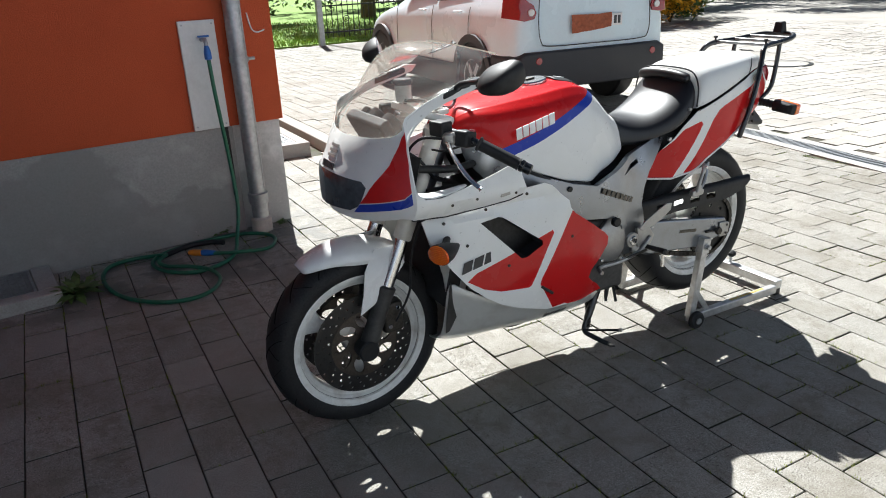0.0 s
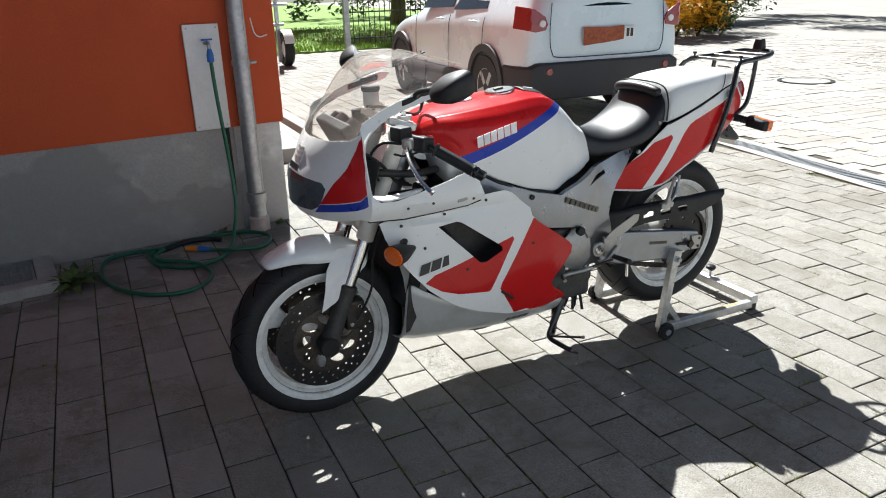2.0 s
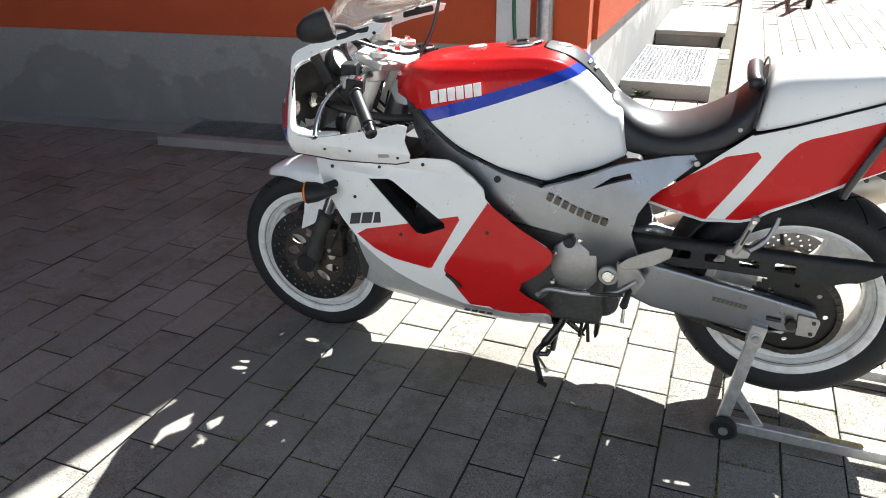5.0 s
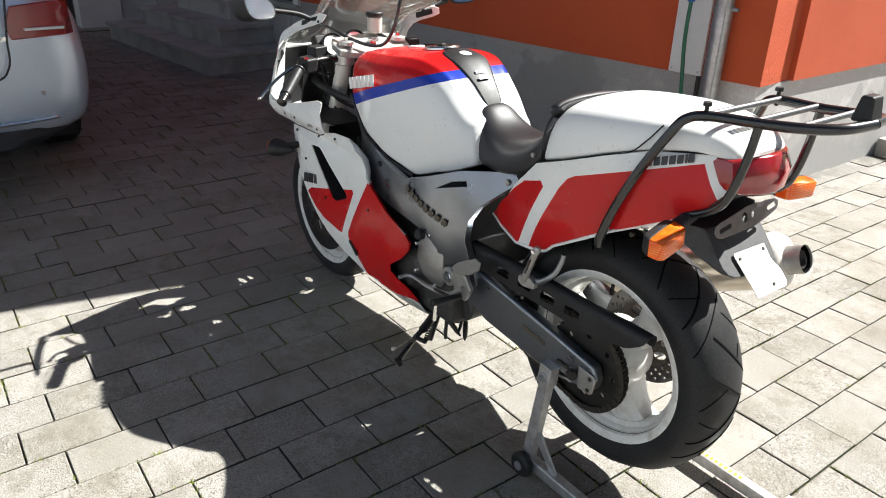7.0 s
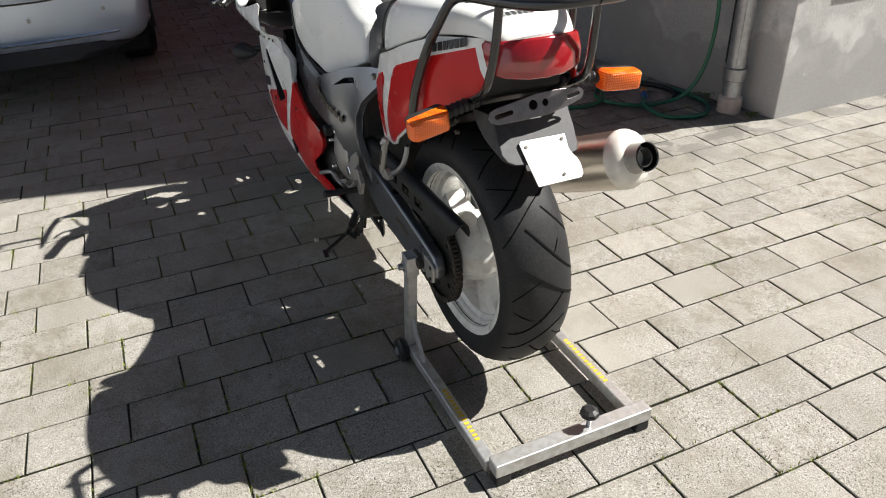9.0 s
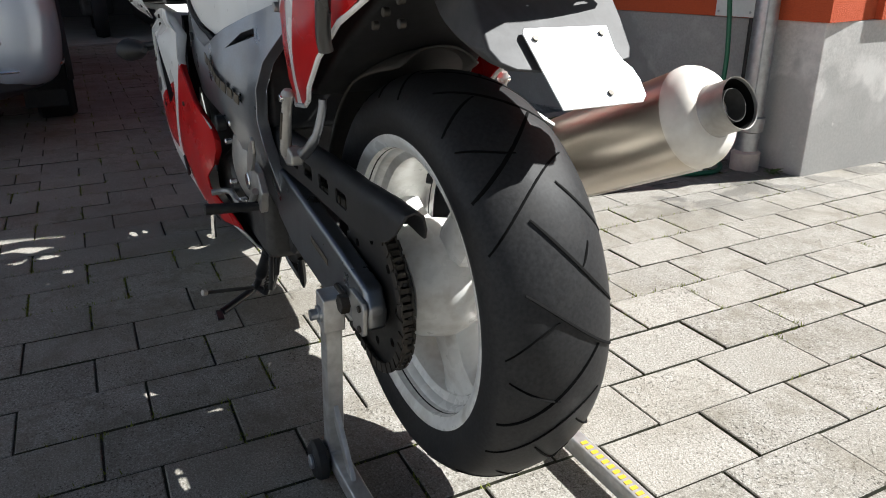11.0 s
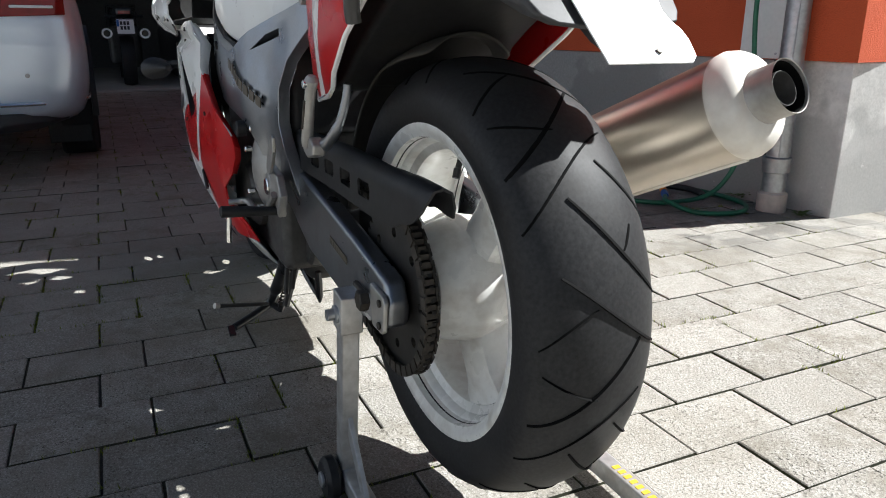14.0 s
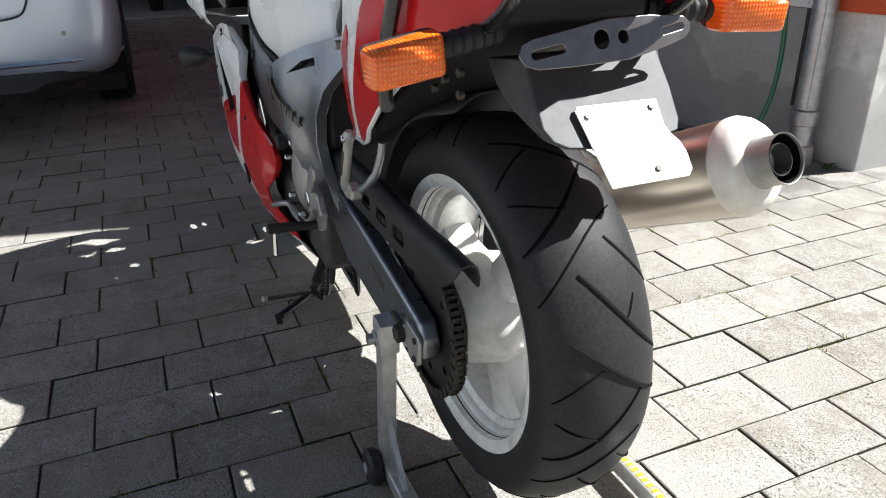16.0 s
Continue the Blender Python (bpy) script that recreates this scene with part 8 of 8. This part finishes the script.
part("tyre", lathe([(0.05, -0.03), (0.09, -0.034), (0.105, -0.02), (0.105, 0.02), (0.09, 0.034), (0.05, 0.03)], (2.10, 9.42, 0.105), "x", 32, True), M_RUBBER, jw)
part("hub", disc((2.10, 9.42, 0.105), 0.055, 0.05, "x", 24), M_GALV, jw)
part("post", box(1.94, 2.0, 9.38, 9.44, 0.10, 1.1), M_GALV, jw, smooth=False, bevel=0.004)
part("drawbar", tube([(1.97, 9.4, 0.62), (2.0, 11.25, 0.60)], 0.035, 10), M_GALV, jw)
part("axle", tube([(1.95, 9.42, 0.105), (2.14, 9.42, 0.105)], 0.012, 8), M_GALV, jw)

fence = thing("garden_fence", (7.0, 13.5, 0), "black wrought-iron garden fence with grey posts", "fence")
for x in (4.75, 7.3, 9.8, 12.3):
    part("post", box(x - 0.06, x + 0.06, 13.44, 13.56, 0, 1.5), M_GALV, fence, "grey steel post", smooth=False, bevel=0.008)
for x0 in (5.0, 7.5, 10.0):
    for z in (0.25, 0.80, 1.35):
        part("rail", box(x0 - 0.2, x0 + 2.2, 13.49, 13.51, z, z + 0.03), M_IRON, fence, smooth=False)
    for k in range(18):
        x = x0 - 0.1 + 0.125 * k
        part("bar", box(x, x + 0.014, 13.493, 13.507, 0.15, 1.42), M_IRON, fence, smooth=False)
    for cx in (x0 + 0.35, x0 + 1.2):
        for cz in (0.52, 0.98):
            part("scroll", tube([(cx + 0.085 * (1 - t / 24) * math.cos(t * 0.55), 13.48, cz + 0.085 * (1 - t / 24) * math.sin(t * 0.55)) for t in range(24)], 0.008, 6), M_IRON, fence)


def leaf_cloud(centres, n, size, seed, flat=1.0):
    rnd, bm = random.Random(seed), bmesh.new()
    for _ in range(n):
        cx, cy, cz, r = rnd.choice(centres)
        d = Vector((rnd.gauss(0, 1), rnd.gauss(0, 1), rnd.gauss(0, 1) * flat)).normalized() * r * rnd.uniform(0.45, 1.08)
        p = Vector((cx, cy, cz)) + d
        a = Vector((rnd.uniform(-1, 1), rnd.uniform(-1, 1), rnd.uniform(-0.6, 0.6))).normalized()
        b = a.cross(Vector((rnd.uniform(-1, 1), rnd.uniform(-1, 1), 1))).normalized()
        s = size * rnd.uniform(0.6, 1.3)
        bm.faces.new([bm.verts.new(q) for q in (p - a * s, p + b * s * 0.45, p + a * s, p - b * s * 0.45)])
    return bm


def shrub(x, y, h, w, seed, leaf, label):
    rnd = random.Random(seed)
    sh = thing("shrub", (x, y, 0), label, "shrub", "shrubs")
    for k in range(5):
        a = rnd.uniform(0, 6.28)
        part("stem", tube(curve_pts([(x, y, 0), (x + 0.15 * w * math.cos(a), y + 0.15 * w * math.sin(a), h * 0.4), (x + 0.4 * w * math.cos(a), y + 0.4 * w * math.sin(a), h * 0.8)], 4), [0.03 * (1 - i / 10) for i in range(9)], 6), M_BARK, sh)
    cs = [(x + rnd.uniform(-0.5, 0.5) * w, y + rnd.uniform(-0.5, 0.5) * w, h * rnd.uniform(0.25, 0.85), w * rnd.uniform(0.18, 0.34)) for _ in range(14)]
    part("leaves", leaf_cloud(cs, 2600, 0.07, seed), leaf, sh, smooth=False)


for i, (x, y, h, w) in enumerate(((12.6, 11.8, 1.5, 1.8), (14.0, 13.0, 1.7, 2.0), (15.6, 14.2, 1.6, 2.2), (11.6, 14.6, 1.4, 1.6), (17.6, 16.0, 2.0, 2.6), (9.2, 16.5, 1.6, 2.0))):
    shrub(x, y, h, w, 40 + i, M_LEAF, "green garden shrub at the lawn edge")
for i, (x, y, h, w) in enumerate(((11.7, 11.2, 1.3, 1.3), (13.0, 11.5, 1.2, 1.2))):
    shrub(x, y, h, w, 60 + i, M_FLOWER, "shrub full of orange-yellow blossom")


def tree(x, y, h, r, seed):
    rnd = random.Random(seed)
    tr = thing("tree", (x, y, 0), "leafy broad tree beyond the garden", "tree", "trees")
    part("trunk", tube(curve_pts([(x, y, -0.05), (x + 0.1, y, h * 0.3), (x - 0.05, y + 0.1, h * 0.6), (x, y, h * 0.9)], 4), [0.28 * (1 - 0.8 * i / 12) for i in range(13)], 12), M_BARK, tr)
    cs = []
    for k in range(9):
        a, z = k * 2.4, h * rnd.uniform(0.35, 0.65)
        e = Vector((x + math.cos(a) * r * 0.7, y + math.sin(a) * r * 0.7, z + h * rnd.uniform(0.1, 0.3)))
        part("limb", tube(curve_pts([(x, y, z), tuple((Vector((x, y, z)) + e) / 2 + Vector((0, 0, 0.2))), tuple(e)], 4), [0.09 * (1 - i / 10) for i in range(9)], 8), M_BARK, tr)
        cs += [(e.x + rnd.uniform(-0.8, 0.8), e.y + rnd.uniform(-0.8, 0.8), e.z + rnd.uniform(-0.5, 0.9), rnd.uniform(0.7, 1.3)) for _ in range(3)]
    part("crown", leaf_cloud(cs, 9000, 0.11, seed), M_LEAF, tr, smooth=False)


rnd = random.Random(77)
whole("far_hedge", leaf_cloud([(rnd.uniform(-8, 18), 29 + rnd.uniform(-1.2, 1.2), rnd.uniform(0.3, 3.4), rnd.uniform(0.5, 1.0)) for _ in range(150)], 16000, 0.13, 78), M_LEAF, "dense green hedge behind the lawn", "hedge", kind="stuff", smooth=False)
tree(20.5, 18.0, 8.5, 3.6, 1)
tree(9.5, 22.0, 8.0, 3.2, 2)
tree(15.0, 24.0, 9.0, 3.8, 3)
tree(4.5, 25.0, 8.0, 3.2, 4)

# the yard wall runs askew to the paving: it and all that belongs to it turn about the house corner
SKEW = Matrix.Translation((CORNER_X, WALL_Y, 0)) @ Matrix.Rotation(radians(6.0), 4, "Z") @ Matrix.Translation((-CORNER_X, -WALL_Y, 0))
for ob in [o for o in bpy.data.objects if o.parent is None]:
    kind_name = ob.name.split(".")[0]
    if kind_name in ("plinth_yard", "wall_yard", "door_1", "entrance_steps", "step_upstand", "wall_strip", "tap_panel", "garden_hose", "downpipe", "conduit", "wall_cable") or ob.name == "light_well":
        ob.matrix_basis = SKEW @ ob.matrix_basis

# ---- pavers: rows along y, 0.159 wide, 0.249 long, alternate rows shifted ----
PX, PY, GAP = 0.159, 0.2488, 0.0047
X0, Y0 = 1.2095 - 52 * PX, 0.803 - 24 * PY
pavement = thing("pavement", (0, 0, 0), "worn concrete block paving in running bond", "paving", kind="structure")


def paver_verts(w, l, top=0.0, ch=0.0022, low=-0.03):
    a, b = w / 2, l / 2
    v = [(sx * a, sy * b, low) for sx, sy in ((-1, -1), (1, -1), (1, 1), (-1, 1))]
    v += [(sx * a, sy * b, top - ch) for sx, sy in ((-1, -1), (1, -1), (1, 1), (-1, 1))]
    v += [(sx * (a - ch), sy * (b - ch), top) for sx, sy in ((-1, -1), (1, -1), (1, 1), (-1, 1))]
    f = [(8, 9, 10, 11)] + [(i, (i + 1) % 4, 4 + (i + 1) % 4, 4 + i) for i in range(4)] + [(4 + i, 4 + (i + 1) % 4, 8 + (i + 1) % 4, 8 + i) for i in range(4)]
    return v, f


pv, pf = paver_verts(PX - GAP, PY - GAP)
paver_mesh = bpy.data.meshes.new("paver")
paver_mesh.from_pydata(pv, [], pf)


def dress(me, face_material):
    """Worn concrete on top, dirt and moss on the four flanks of every stone."""
    me.materials.append(face_material)
    me.materials.append(M_FLANK)
    me.polygons.foreach_set("material_index", [1 if 1 <= k % 9 <= 4 else 0 for k in range(len(me.polygons))])


dress(paver_mesh, M_PAVER)
rnd = random.Random(21)
joined_v, joined_f, near = [], [], []
blocked = ((-7.3, CORNER_X, WALL_Y - 0.02, 13.6), (CORNER_X - 0.1, 1.14, 3.7, 5.4), (CORNER_X - 0.1, 1.2, 5.8, 7.65), (1.24, 1.38, 3.69, 12.6))
for i in range(0, 80):
    for j in range(-12, 84):
        x = X0 + (i + 0.5) * PX
        y = Y0 + (j + 0.5) * PY + (-0.097 if i % 2 else 0.0)
        if x < -7.1 or y > 13.6 or y < -7.9 or x > 4.13 + 0.142 * y - 0.15 + (99 if y > 3.45 else 0) or x > 4.9:
            continue
        if any(a < x < b and c + 0.02 < y < d for a, b, c, d in blocked):
            continue
        m = Matrix.Translation((x, y, rnd.gauss(0, 0.0012))) @ Matrix.Rotation(rnd.gauss(0, 0.005), 4, "Z") @ Matrix.Rotation(rnd.gauss(0, 0.004), 4, "X") @ Matrix.Rotation(rnd.gauss(0, 0.005), 4, "Y")
        if 0.40 < x < 2.50 and -1.2 < y < 1.2:
            near.append(m)
        else:
            o = len(joined_v)
            joined_v += [m @ Vector(v) for v in pv]
            joined_f += [tuple(o + k for k in f) for f in pf]
for m in near:
    ob = new("paver", paver_mesh)
    ob.parent, ob.matrix_basis = pavement, m


def joined(name, verts, faces, material, label, category, parent=None):
    me = bpy.data.meshes.new(name)
    me.from_pydata(verts, [], faces)
    dress(me, material)
    ob = new(name, me)
    if parent:
        ob.parent = parent
    return tagged(ob, label, category if not parent else "", kind="stuff")


joined("more_pavers", joined_v, joined_f, M_PAVER, "concrete pavers farther off in the same bond", "paving", pavement)

# street beyond the channel: the same size of setts, then arcs
sv, sf = [], []
c0 = Vector((12.5, 3.5))
for i in range(-10, 60):
    for j in range(-18, 100):
        x = 4.55 + i * 0.205
        y = -5.0 + j * 0.165
        x += 0.1 if j % 2 else 0
        if x < 4.13 + 0.142 * min(y, 3.4) + 0.22 or x > 14.5 or y > 12.5 or (y > 3.4 and x < 4.95):
            continue
        if (Vector((x, y)) - c0).length < 2.9 or any(math.dist((x, y), (a, b)) < r + 0.1 for a, b, r in ((8.25, 4.65, 0.36),)):
            continue
        v, f = paver_verts(0.2015, 0.1615)
        m = Matrix.Translation((x, y, rnd.gauss(0, 0.002))) @ Matrix.Rotation(rnd.gauss(0, 0.008), 4, "Z")
        o = len(sv)
        sv += [m @ Vector(q) for q in v]
        sf += [tuple(o + k for k in q) for q in f]
for ring in range(2, 26):
    r = ring * 0.115
    n = max(6, int(2 * math.pi * r / 0.12))
    for k in range(n):
        a = 2 * math.pi * (k + 0.5 * (ring % 2)) / n
        v, f = paver_verts(0.105, 2 * math.pi * r / n - 0.01)
        m = Matrix.Translation((c0.x + r * math.cos(a), c0.y + r * math.sin(a), rnd.gauss(0, 0.002))) @ Matrix.Rotation(a, 4, "Z")
        o = len(sv)
        sv += [m @ Vector(q) for q in v]
        sf += [tuple(o + t for t in q) for q in f]
joined("street_setts", sv, sf, M_ROAD, "pale concrete setts of the street, partly laid in arcs", "paving")
whole("street", box(5.0, 60, -30, 60, -0.3, -0.0042), M_ROAD, "pale paved street running off", "road", kind="structure", smooth=False)
